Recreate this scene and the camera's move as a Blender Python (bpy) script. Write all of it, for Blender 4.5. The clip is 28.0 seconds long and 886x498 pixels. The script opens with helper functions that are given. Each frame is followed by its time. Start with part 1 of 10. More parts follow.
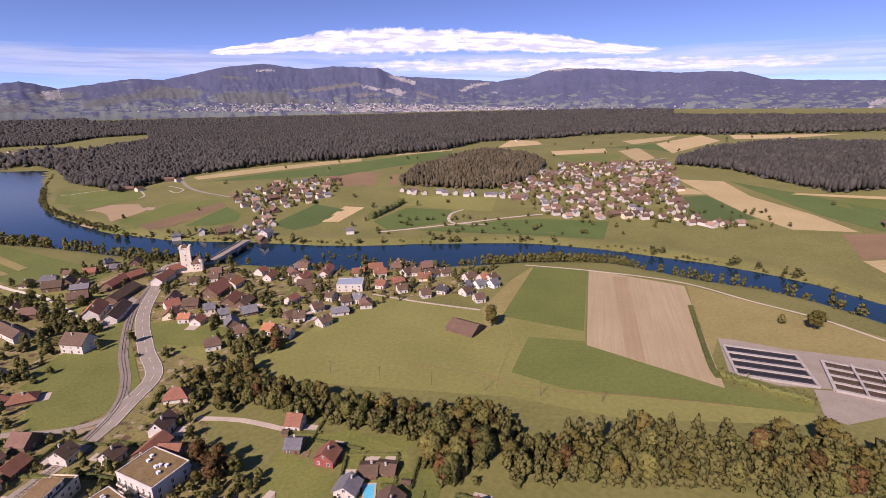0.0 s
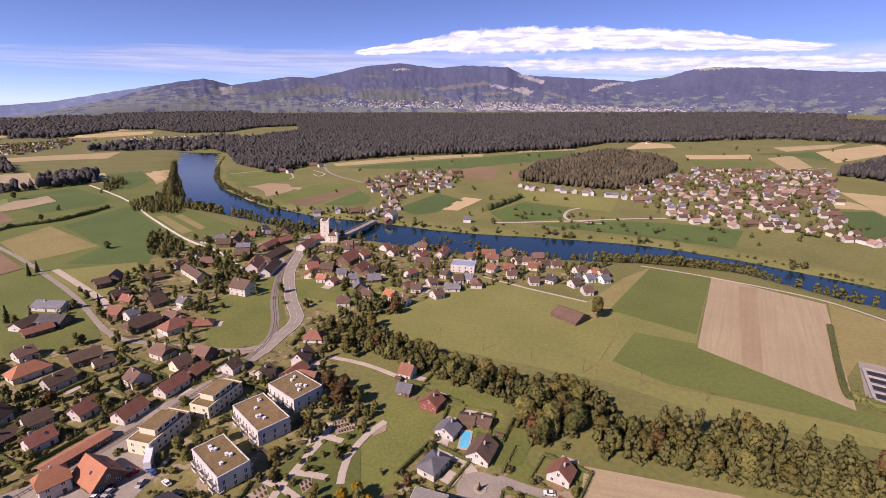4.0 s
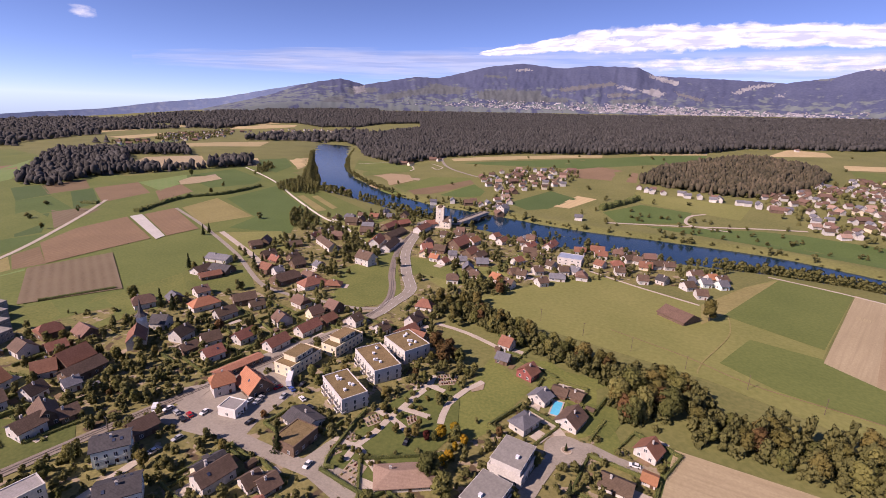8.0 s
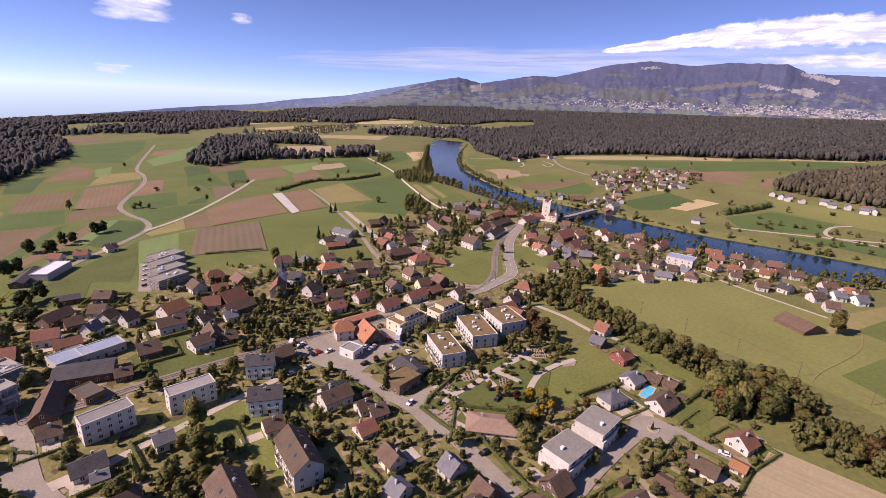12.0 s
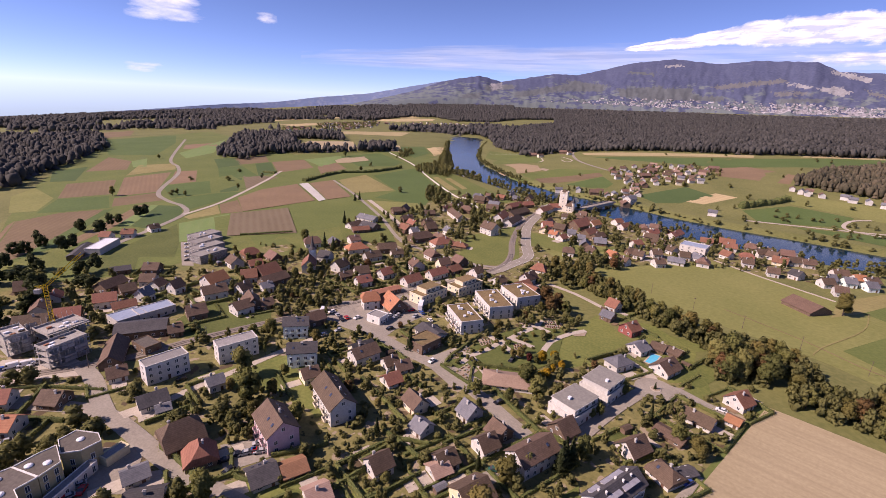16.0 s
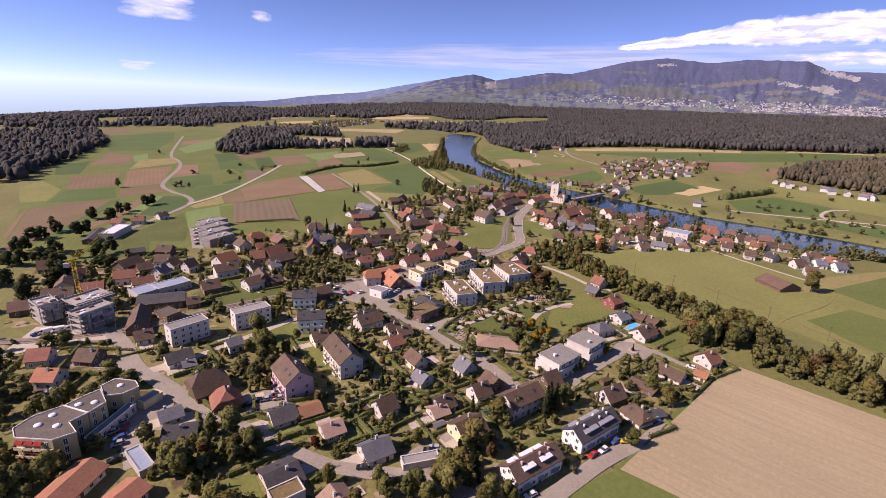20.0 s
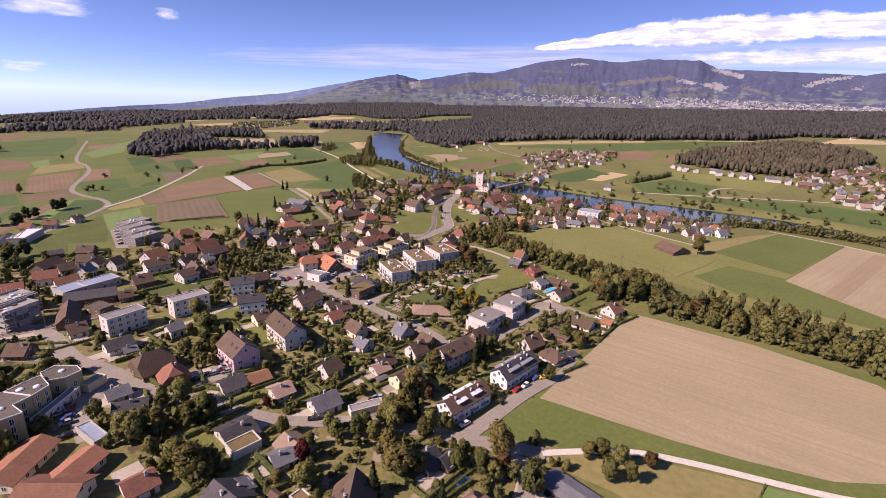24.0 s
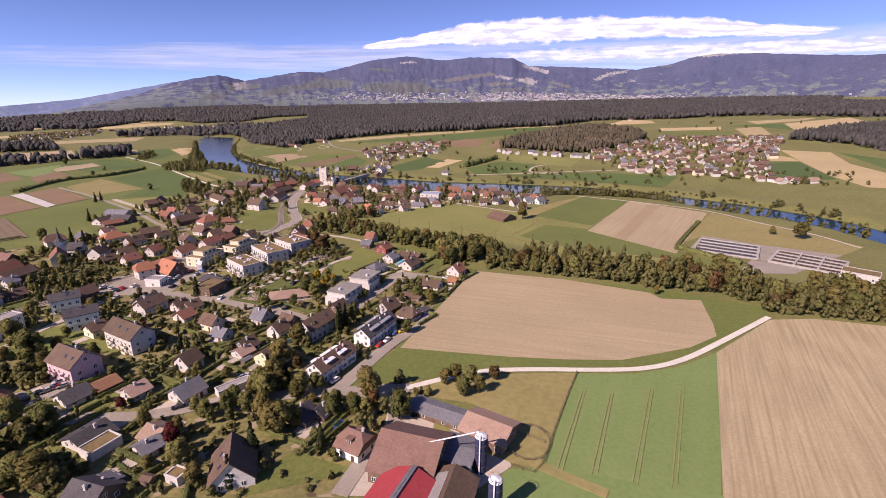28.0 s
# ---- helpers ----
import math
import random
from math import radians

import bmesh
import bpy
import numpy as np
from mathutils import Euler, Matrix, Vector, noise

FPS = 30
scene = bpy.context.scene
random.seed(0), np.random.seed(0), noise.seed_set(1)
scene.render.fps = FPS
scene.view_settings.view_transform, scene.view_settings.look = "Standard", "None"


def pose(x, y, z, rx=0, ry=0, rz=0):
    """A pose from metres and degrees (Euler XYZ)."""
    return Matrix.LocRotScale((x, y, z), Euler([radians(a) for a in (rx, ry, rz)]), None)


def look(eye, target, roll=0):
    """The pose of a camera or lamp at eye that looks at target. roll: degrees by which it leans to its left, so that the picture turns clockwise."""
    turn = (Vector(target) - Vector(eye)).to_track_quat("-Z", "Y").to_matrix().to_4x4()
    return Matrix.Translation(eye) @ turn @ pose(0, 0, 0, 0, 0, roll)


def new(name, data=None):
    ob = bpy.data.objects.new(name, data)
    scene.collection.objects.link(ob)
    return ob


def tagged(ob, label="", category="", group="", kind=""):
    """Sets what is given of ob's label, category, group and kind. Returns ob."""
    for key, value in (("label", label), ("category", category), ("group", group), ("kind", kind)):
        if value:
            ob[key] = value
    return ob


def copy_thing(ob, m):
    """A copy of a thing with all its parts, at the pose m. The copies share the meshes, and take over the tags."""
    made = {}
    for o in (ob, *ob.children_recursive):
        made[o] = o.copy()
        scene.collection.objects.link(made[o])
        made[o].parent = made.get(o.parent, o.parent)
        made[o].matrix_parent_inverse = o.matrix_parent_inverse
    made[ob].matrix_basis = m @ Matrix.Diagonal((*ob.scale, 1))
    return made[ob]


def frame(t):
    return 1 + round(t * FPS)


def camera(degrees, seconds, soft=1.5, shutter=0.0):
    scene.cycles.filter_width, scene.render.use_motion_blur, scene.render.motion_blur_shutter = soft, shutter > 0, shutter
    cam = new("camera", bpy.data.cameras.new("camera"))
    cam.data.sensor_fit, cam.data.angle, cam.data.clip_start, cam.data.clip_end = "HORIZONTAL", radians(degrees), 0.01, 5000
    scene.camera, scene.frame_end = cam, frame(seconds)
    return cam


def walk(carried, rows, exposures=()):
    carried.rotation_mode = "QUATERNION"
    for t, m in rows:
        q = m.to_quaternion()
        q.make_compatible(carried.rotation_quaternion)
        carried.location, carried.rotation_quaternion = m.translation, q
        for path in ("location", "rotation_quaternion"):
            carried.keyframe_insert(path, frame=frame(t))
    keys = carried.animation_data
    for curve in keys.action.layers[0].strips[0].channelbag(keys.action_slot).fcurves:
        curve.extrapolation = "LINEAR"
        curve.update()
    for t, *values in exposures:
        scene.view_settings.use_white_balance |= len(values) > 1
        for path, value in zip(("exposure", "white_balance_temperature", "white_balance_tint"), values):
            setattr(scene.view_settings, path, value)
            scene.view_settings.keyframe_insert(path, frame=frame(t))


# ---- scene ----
from mathutils.bvhtree import BVHTree

cam = camera(86.39, 28.0, soft=0.8)
PATH = [
    (0, pose(0.06, 0.06, 140.02, 90, 0, -0.039) @ pose(0, 0, 0, -16.257, 0, 0) @ pose(0, 0, 0, 0, 0, -0.010)),
    (1, pose(0.88, -4.95, 139.26, 90, 0, 2.213) @ pose(0, 0, 0, -16.426, 0, 0) @ pose(0, 0, 0, 0, 0, -0.010)),
    (2, pose(1.44, -9.97, 138.17, 90, 0, 5.218) @ pose(0, 0, 0, -16.522, 0, 0) @ pose(0, 0, 0, 0, 0, 0.278)),
    (3, pose(1.54, -15.98, 136.35, 90, 0, 10.652) @ pose(0, 0, 0, -16.484, 0, 0) @ pose(0, 0, 0, 0, 0, 0.835)),
    (3.5, pose(1.98, -18.81, 135.52, 90, 0, 12.482) @ pose(0, 0, 0, -16.460, 0, 0) @ pose(0, 0, 0, 0, 0, 1.072)),
    (5.5, pose(4.98, -29.45, 132.08, 90, 0, 19.416) @ pose(0, 0, 0, -16.483, 0, 0) @ pose(0, 0, 0, 0, 0, 1.468)),
    (6, pose(5.75, -32.01, 131.14, 90, 0, 21.131) @ pose(0, 0, 0, -16.518, 0, 0) @ pose(0, 0, 0, 0, 0, 1.623)),
    (7, pose(7.64, -36.83, 129.80, 90, 0, 24.477) @ pose(0, 0, 0, -16.646, 0, 0) @ pose(0, 0, 0, 0, 0, 1.939)),
    (8, pose(9.76, -42.60, 128.66, 90, 0, 27.712) @ pose(0, 0, 0, -16.728, 0, 0) @ pose(0, 0, 0, 0, 0, 2.256)),
    (9, pose(12.42, -47.40, 127.32, 90, 0, 31.004) @ pose(0, 0, 0, -16.876, 0, 0) @ pose(0, 0, 0, 0, 0, 2.389)),
    (10, pose(15.72, -51.84, 126.15, 90, 0, 34.303) @ pose(0, 0, 0, -17.064, 0, 0) @ pose(0, 0, 0, 0, 0, 2.447)),
    (11, pose(18.68, -56.14, 124.71, 90, 0, 37.598) @ pose(0, 0, 0, -17.248, 0, 0) @ pose(0, 0, 0, 0, 0, 2.596)),
    (12, pose(21.79, -60.54, 123.14, 90, 0, 40.788) @ pose(0, 0, 0, -17.361, 0, 0) @ pose(0, 0, 0, 0, 0, 2.843)),
    (13, pose(25.01, -64.80, 121.61, 90, 0, 43.354) @ pose(0, 0, 0, -17.520, 0, 0) @ pose(0, 0, 0, 0, 0, 3.016)),
    (13.5, pose(26.69, -66.87, 120.91, 90, 0, 43.405) @ pose(0, 0, 0, -17.524, 0, 0) @ pose(0, 0, 0, 0, 0, 2.985)),
    (15.5, pose(33.97, -75.20, 117.47, 90, 0, 43.106) @ pose(0, 0, 0, -17.516, 0, 0) @ pose(0, 0, 0, 0, 0, 2.909)),
    (16, pose(35.82, -77.25, 116.79, 90, 0, 43.096) @ pose(0, 0, 0, -17.579, 0, 0) @ pose(0, 0, 0, 0, 0, 2.946)),
    (17, pose(39.64, -81.40, 115.31, 90, 0, 43.086) @ pose(0, 0, 0, -17.617, 0, 0) @ pose(0, 0, 0, 0, 0, 2.994)),
    (18, pose(43.47, -85.70, 114.06, 90, 0, 43.101) @ pose(0, 0, 0, -17.623, 0, 0) @ pose(0, 0, 0, 0, 0, 2.969)),
    (19, pose(47.13, -90.42, 112.82, 90, 0, 42.982) @ pose(0, 0, 0, -17.663, 0, 0) @ pose(0, 0, 0, 0, 0, 3.051)),
    (20, pose(51.06, -94.43, 111.84, 90, 0, 42.454) @ pose(0, 0, 0, -17.648, 0, 0) @ pose(0, 0, 0, 0, 0, 2.989)),
    (21, pose(55.29, -98.43, 110.59, 90, 0, 39.863) @ pose(0, 0, 0, -17.528, 0, 0) @ pose(0, 0, 0, 0, 0, 2.743)),
    (21.5, pose(57.09, -100.56, 109.96, 90, 0, 38.867) @ pose(0, 0, 0, -17.471, 0, 0) @ pose(0, 0, 0, 0, 0, 2.604)),
    (23.5, pose(64.34, -108.65, 106.98, 90, 0, 34.972) @ pose(0, 0, 0, -17.297, 0, 0) @ pose(0, 0, 0, 0, 0, 2.330)),
    (24, pose(66.20, -110.74, 106.10, 90, 0, 34.046) @ pose(0, 0, 0, -17.252, 0, 0) @ pose(0, 0, 0, 0, 0, 2.207)),
    (25, pose(69.52, -114.84, 104.28, 90, 0, 31.127) @ pose(0, 0, 0, -17.140, 0, 0) @ pose(0, 0, 0, 0, 0, 1.930)),
    (26, pose(72.24, -118.74, 101.76, 90, 0, 27.075) @ pose(0, 0, 0, -16.935, 0, 0) @ pose(0, 0, 0, 0, 0, 1.487)),
    (27, pose(75.35, -123.50, 100.41, 90, 0, 22.088) @ pose(0, 0, 0, -16.935, 0, 0) @ pose(0, 0, 0, 0, 0, 0.915)),
    (28, pose(77.67, -128.14, 98.60, 90, 0, 15.786) @ pose(0, 0, 0, -16.952, 0, 0) @ pose(0, 0, 0, 0, 0, 0.189)),
]
walk(cam, PATH, ((0.0, 0.46, 6950, 36), (28.0, 0.54, 6950, 36)))

# ---- light ----
SUN_EL, SUN_AZ = 38.0, 213.0   # degrees above the horizon; bearing the light comes from, clockwise from +y
world = bpy.data.worlds.new("world")
scene.world = world
world.use_nodes = True
wn = world.node_tree
sky = wn.nodes.new("ShaderNodeTexSky")
sky.sky_type, sky.sun_disc = 'NISHITA', False
sky.sun_elevation, sky.sun_rotation = radians(SUN_EL), radians(SUN_AZ)
sky.altitude, sky.air_density, sky.dust_density, sky.ozone_density = 6500, 1.0, 0.0, 3.0
clear = wn.nodes.new("ShaderNodeMix")
clear.data_type, clear.blend_type = 'RGBA', 'MULTIPLY'
clear.inputs["Factor"].default_value, clear.inputs["B"].default_value = 1.0, (0.84, 0.91, 1.08, 1)
wn.links.new(sky.outputs[0], clear.inputs["A"])
wn.links.new(clear.outputs["Result"], wn.nodes["Background"].inputs[0])
wn.nodes["Background"].inputs[1].default_value = 0.107
sun = new("sun", bpy.data.lights.new("sun", 'SUN'))
sun.data.energy, sun.data.angle, sun.data.color = 4.7, radians(0.53), (1.0, 0.915, 0.8)
sun.matrix_world = look((0, 0, 900), (math.sin(radians(SUN_AZ)) * -900, math.cos(radians(SUN_AZ)) * -900, 900 - 900 * math.tan(radians(SUN_EL))))

# ---- materials ----
def surface(name, dark, light, size=1.0, rough=0.9, bump=0.0, spread=0.0, where="Object", coarse=None, metal=0.0, island=0.0, gloss=0.3, bands=None, streak=None):
    """A two-scale mottled surface. size: metres of the fine grain; coarse: metres of the stains; spread: how far objects differ in brightness;
    island: how far loose pieces of one mesh differ; bands: (metres, strength, dark) of furrows along local x."""
    m = bpy.data.materials.new(name)
    m.use_nodes = True
    n, link = m.node_tree.nodes, m.node_tree.links.new
    bsdf = n["Principled BSDF"]
    bsdf.inputs["Roughness"].default_value, bsdf.inputs["Metallic"].default_value = rough, metal
    bsdf.inputs["Specular IOR Level"].default_value = gloss
    if where == "World":
        place = n.new("ShaderNodeNewGeometry").outputs["Position"]
    else:
        place = n.new("ShaderNodeTexCoord").outputs[where]
    fine, wide = n.new("ShaderNodeTexNoise"), n.new("ShaderNodeTexNoise")
    for node, s, d in ((fine, size, 5.0), (wide, coarse or size * 12, 3.0)):
        node.inputs["Scale"].default_value, node.inputs["Detail"].default_value = 1.0 / s, d
        link(place, node.inputs["Vector"])
    both = n.new("ShaderNodeMath")
    both.operation = 'MULTIPLY_ADD'
    link(wide.outputs["Fac"], both.inputs[0])
    both.inputs[1].default_value = 1.1
    half = n.new("ShaderNodeMath")
    half.operation = 'MULTIPLY_ADD'
    link(fine.outputs["Fac"], half.inputs[0])
    half.inputs[1].default_value, half.inputs[2].default_value = 1.5, -0.8
    link(half.outputs[0], both.inputs[2])
    value = both.outputs[0]
    mix = n.new("ShaderNodeMix")
    mix.data_type, mix.clamp_factor = 'RGBA', True
    link(value, mix.inputs["Factor"])
    mix.inputs["A"].default_value, mix.inputs["B"].default_value = (*dark, 1), (*light, 1)
    colour = mix.outputs["Result"]
    if bands:
        turn = n.new("ShaderNodeTexWave")
        turn.bands_direction = 'Y'
        turn.inputs["Scale"].default_value = 0.314 / bands[0]
        turn.inputs["Distortion"].default_value = 1.2
        turn.inputs["Detail"].default_value, turn.inputs["Detail Scale"].default_value = 3, 0.6
        link(place, turn.inputs["Vector"])
        amount = n.new("ShaderNodeMath")
        amount.operation = 'MULTIPLY'
        link(turn.outputs["Fac"], amount.inputs[0])
        amount.inputs[1].default_value = bands[1]
        row = n.new("ShaderNodeMix")
        row.data_type = 'RGBA'
        link(amount.outputs[0], row.inputs["Factor"])
        link(colour, row.inputs["A"])
        row.inputs["B"].default_value = (*bands[2], 1)
        colour = row.outputs["Result"]
    if streak:
        # long uneven lines left by machines along local x: (metres long, metres wide, strength, colour)
        pull, lines, cut, blend = n.new("ShaderNodeMapping"), n.new("ShaderNodeTexNoise"), n.new("ShaderNodeMapRange"), n.new("ShaderNodeMix")
        pull.inputs["Scale"].default_value = (1 / streak[0], 1 / streak[1], 1)
        lines.inputs["Scale"].default_value, lines.inputs["Detail"].default_value, lines.inputs["Roughness"].default_value = 1.0, 4, 0.6
        cut.inputs["From Min"].default_value, cut.inputs["From Max"].default_value, cut.inputs["To Max"].default_value = 0.42, 0.68, streak[2]
        blend.data_type = 'RGBA'
        link(place, pull.inputs["Vector"])
        link(pull.outputs["Vector"], lines.inputs["Vector"])
        link(lines.outputs["Fac"], cut.inputs["Value"])
        link(cut.outputs[0], blend.inputs["Factor"])
        link(colour, blend.inputs["A"])
        blend.inputs["B"].default_value = (*streak[3], 1)
        colour = blend.outputs["Result"]
    if spread or island:
        hue = n.new("ShaderNodeHueSaturation")
        if island:
            rnd = n.new("ShaderNodeNewGeometry").outputs["Random Per Island"]
        else:
            rnd = n.new("ShaderNodeObjectInfo").outputs["Random"]
        amount = n.new("ShaderNodeMath")
        amount.operation = 'MULTIPLY_ADD'
        link(rnd, amount.inputs[0])
        k = island or spread
        amount.inputs[1].default_value, amount.inputs[2].default_value = 2 * k, 1 - k
        link(amount.outputs[0], hue.inputs["Value"])
        twist = n.new("ShaderNodeMath")
        twist.operation = 'MULTIPLY_ADD'
        link(rnd, twist.inputs[0])
        twist.inputs[1].default_value, twist.inputs[2].default_value = -0.09 * k, 0.5 + 0.045 * k
        link(twist.outputs[0], hue.inputs["Hue"])
        link(colour, hue.inputs["Color"])
        colour = hue.outputs["Color"]
    link(colour, bsdf.inputs["Base Color"])
    if bump:
        rel = n.new("ShaderNodeBump")
        rel.inputs["Strength"].default_value, rel.inputs["Distance"].default_value = 0.6, bump
        link(fine.outputs["Fac"], rel.inputs["Height"])
        link(rel.outputs["Normal"], bsdf.inputs["Normal"])
    return m


GRASS = surface("meadow_grass", (0.105, 0.115, 0.034), (0.2, 0.193, 0.068), 2.5, where="World", coarse=60, bump=0.3)
M = {
    "lawn": surface("garden_lawn", (0.085, 0.11, 0.026), (0.175, 0.185, 0.052), 1.5, where="World", coarse=25, bump=0.2, spread=0.25),
    "pasture": surface("pasture", (0.15, 0.162, 0.045), (0.235, 0.228, 0.075), 2.5, where="World", coarse=45, bump=0.3),
    "lush": surface("lush_meadow", (0.088, 0.118, 0.028), (0.152, 0.175, 0.048), 2.0, where="World", coarse=50, bump=0.2),
    "lush_deep": surface("deep_green_meadow", (0.05, 0.09, 0.024), (0.08, 0.12, 0.038), 2.0, where="World", coarse=50, bump=0.2),
    "lush_fresh": surface("fresh_green_meadow", (0.062, 0.102, 0.024), (0.102, 0.148, 0.042), 2.0, where="World", coarse=50, bump=0.2),
    "darkroof": surface("dark_felt_roof", (0.085, 0.073, 0.062), (0.145, 0.126, 0.108), 0.8, coarse=4, bump=0.03, spread=0.15),
    "crop": surface("young_crop", (0.12, 0.19, 0.055), (0.17, 0.24, 0.08), 1.5, coarse=30, bump=0.15, bands=(9, 0.12, (0.24, 0.24, 0.11))),
    "dry": surface("dry_grass", (0.19, 0.165, 0.06), (0.29, 0.25, 0.1), 2.5, where="World", coarse=35, bump=0.25),
    "tilled": surface("tilled_pale_soil", (0.3, 0.24, 0.142), (0.425, 0.347, 0.215), 1.2, coarse=55, bump=0.06, bands=(9.0, 0.12, (0.3, 0.235, 0.14)), streak=(70.0, 1.6, 0.55, (0.27, 0.212, 0.128))),
    "stubble": surface("stubble_field", (0.32, 0.255, 0.145), (0.455, 0.375, 0.228), 1.0, coarse=22, bump=0.1, streak=(45.0, 1.1, 0.8, (0.25, 0.2, 0.118))),
    "plough": surface("ploughed_soil", (0.165, 0.11, 0.062), (0.255, 0.177, 0.1), 1.5, coarse=40, bump=0.25, bands=(5.0, 0.3, (0.14, 0.094, 0.054)), spread=0.15),
    "rows": surface("dug_rows", (0.125, 0.093, 0.055), (0.19, 0.145, 0.088), 1.5, coarse=30, bump=0.2, bands=(6.0, 0.5, (0.2, 0.16, 0.1))),
    "tilled_dark": surface("harrowed_darker_soil", (0.27, 0.2, 0.115), (0.36, 0.275, 0.165), 1.2, coarse=30, bump=0.06, bands=(4.0, 0.25, (0.25, 0.19, 0.11))),
    "rut": surface("wheel_ruts_in_crop", (0.15, 0.19, 0.066), (0.27, 0.25, 0.115), 0.9, where="World", coarse=5),
    "straw": surface("straw_field", (0.36, 0.28, 0.14), (0.5, 0.4, 0.22), 1.5, coarse=40, bump=0.2, spread=0.15, bands=(7, 0.25, (0.28, 0.22, 0.11))),
    "fleece": surface("white_crop_fleece", (0.4, 0.385, 0.35), (0.54, 0.52, 0.48), 1.0, coarse=15),
    "asphalt": surface("asphalt", (0.22, 0.193, 0.158), (0.34, 0.303, 0.25), 0.8, where="World", coarse=12, rough=0.85, bump=0.01),
    "paving": surface("pale_paving", (0.36, 0.31, 0.25), (0.5, 0.44, 0.365), 0.6, where="World", coarse=9, rough=0.85),
    "track": surface("pale_gravel_track", (0.5, 0.475, 0.4), (0.68, 0.655, 0.565), 0.8, where="World", coarse=10),
    "ballast": surface("railway_ballast", (0.17, 0.142, 0.115), (0.28, 0.238, 0.195), 0.5, where="World", coarse=8, bump=0.05),
    "soil": surface("bare_soil", (0.25, 0.19, 0.13), (0.4, 0.32, 0.24), 0.8, where="World", coarse=9, bump=0.1),
    "line": surface("white_road_paint", (0.55, 0.55, 0.52), (0.75, 0.75, 0.72), 0.5),
    "steel": surface("rail_steel", (0.2, 0.17, 0.15), (0.33, 0.3, 0.28), 0.4, rough=0.45, metal=0.8),
    "timber": surface("weathered_timber", (0.08, 0.06, 0.045), (0.16, 0.12, 0.09), 0.4, spread=0.2),
    "sheetgrey": surface("grey_metal_sheet", (0.22, 0.22, 0.25), (0.33, 0.33, 0.36), 0.8, coarse=4, rough=0.5, bands=(0.5, 0.15, (0.2, 0.2, 0.22))),
    "concrete": surface("concrete", (0.27, 0.25, 0.23), (0.43, 0.41, 0.38), 0.7, coarse=6, bump=0.02, spread=0.1),
    "stone": surface("castle_plaster", (0.55, 0.49, 0.4), (0.76, 0.7, 0.6), 0.9, coarse=5, bump=0.05),
    "flatgrey": surface("grey_gravel_roof", (0.19, 0.178, 0.16), (0.29, 0.272, 0.245), 0.8, coarse=4, bump=0.04, spread=0.1),
    "gravelroof": surface("planted_gravel_roof", (0.12, 0.085, 0.04), (0.26, 0.185, 0.09), 0.8, coarse=4, bump=0.05, spread=0.12),
    "greyroof": surface("grey_gravel_roof", (0.2, 0.19, 0.18), (0.32, 0.3, 0.29), 0.6, coarse=4, bump=0.03, spread=0.15),
    "whiteroof": surface("white_sheet_roof", (0.6, 0.62, 0.65), (0.78, 0.8, 0.82), 0.8, coarse=6, rough=0.5),
    "bluesheet": surface("blue_grey_sheet_roof", (0.24, 0.29, 0.38), (0.34, 0.39, 0.48), 1.0, coarse=6, rough=0.45),
    "glass": surface("window_glass", (0.03, 0.035, 0.045), (0.07, 0.08, 0.09), 3.0, rough=0.12, gloss=0.5),
    "panel": surface("solar_panel_glass", (0.03, 0.04, 0.07), (0.06, 0.08, 0.13), 2.0, rough=0.2, gloss=0.5),
    "frame": surface("white_window_frame", (0.6, 0.6, 0.58), (0.75, 0.75, 0.72), 1.0),
    "door": surface("painted_door", (0.09, 0.05, 0.03), (0.16, 0.09, 0.06), 0.6, spread=0.3),
    "pool": surface("pool_water", (0.05, 0.42, 0.62), (0.12, 0.55, 0.75), 1.5, rough=0.08, gloss=0.5),
    "slurry": surface("settling_water", (0.012, 0.011, 0.01), (0.03, 0.026, 0.024), 4.0, rough=0.3, gloss=0.25, where="World"),
    "sludge": surface("sludge_bed", (0.045, 0.03, 0.02), (0.085, 0.06, 0.042), 2.0, where="World", coarse=8),
    "awning": surface("red_awning_cloth", (0.22, 0.02, 0.018), (0.34, 0.035, 0.03), 0.8, coarse=3),
    "bark": surface("bark", (0.05, 0.038, 0.028), (0.12, 0.09, 0.065), 0.4, bump=0.02),
    "leaf": surface("broad_leaves", (0.125, 0.132, 0.038), (0.26, 0.25, 0.08), 0.9, coarse=5, spread=0.35),
    "leaf_olive": surface("turning_leaves", (0.13, 0.113, 0.033), (0.245, 0.21, 0.065), 0.9, coarse=5, spread=0.3),
    "leaf_rust": surface("rust_leaves", (0.11, 0.064, 0.025), (0.22, 0.135, 0.052), 0.9, coarse=5, spread=0.3),
    "leaf_gold": surface("golden_leaves", (0.3, 0.19, 0.015), (0.5, 0.33, 0.03), 0.8, coarse=4, spread=0.15),
    "leaf_red": surface("dark_red_leaves", (0.07, 0.018, 0.014), (0.14, 0.035, 0.025), 0.8, coarse=4, spread=0.2),
    "needle": surface("conifer_needles", (0.03, 0.042, 0.016), (0.08, 0.095, 0.035), 0.8, coarse=4, spread=0.25),
    # crown greens pulled towards mauve-grey, haze of distance painted in
    "wood": surface("hazed_forest_crowns", (0.033, 0.033, 0.032), (0.068, 0.064, 0.057), 6.0, where="World", coarse=70, island=0.32),
    "wood_mixed": surface("mixed_wood_crowns", (0.042, 0.04, 0.026), (0.108, 0.088, 0.052), 4.0, where="World", coarse=60, island=0.35),
    "hedge": surface("clipped_hedge", (0.055, 0.072, 0.02), (0.13, 0.145, 0.045), 0.6, coarse=5, bump=0.15, spread=0.25),
    "rubber": surface("tyre_rubber", (0.015, 0.015, 0.015), (0.03, 0.03, 0.03), 0.3),
    "water": None,
}
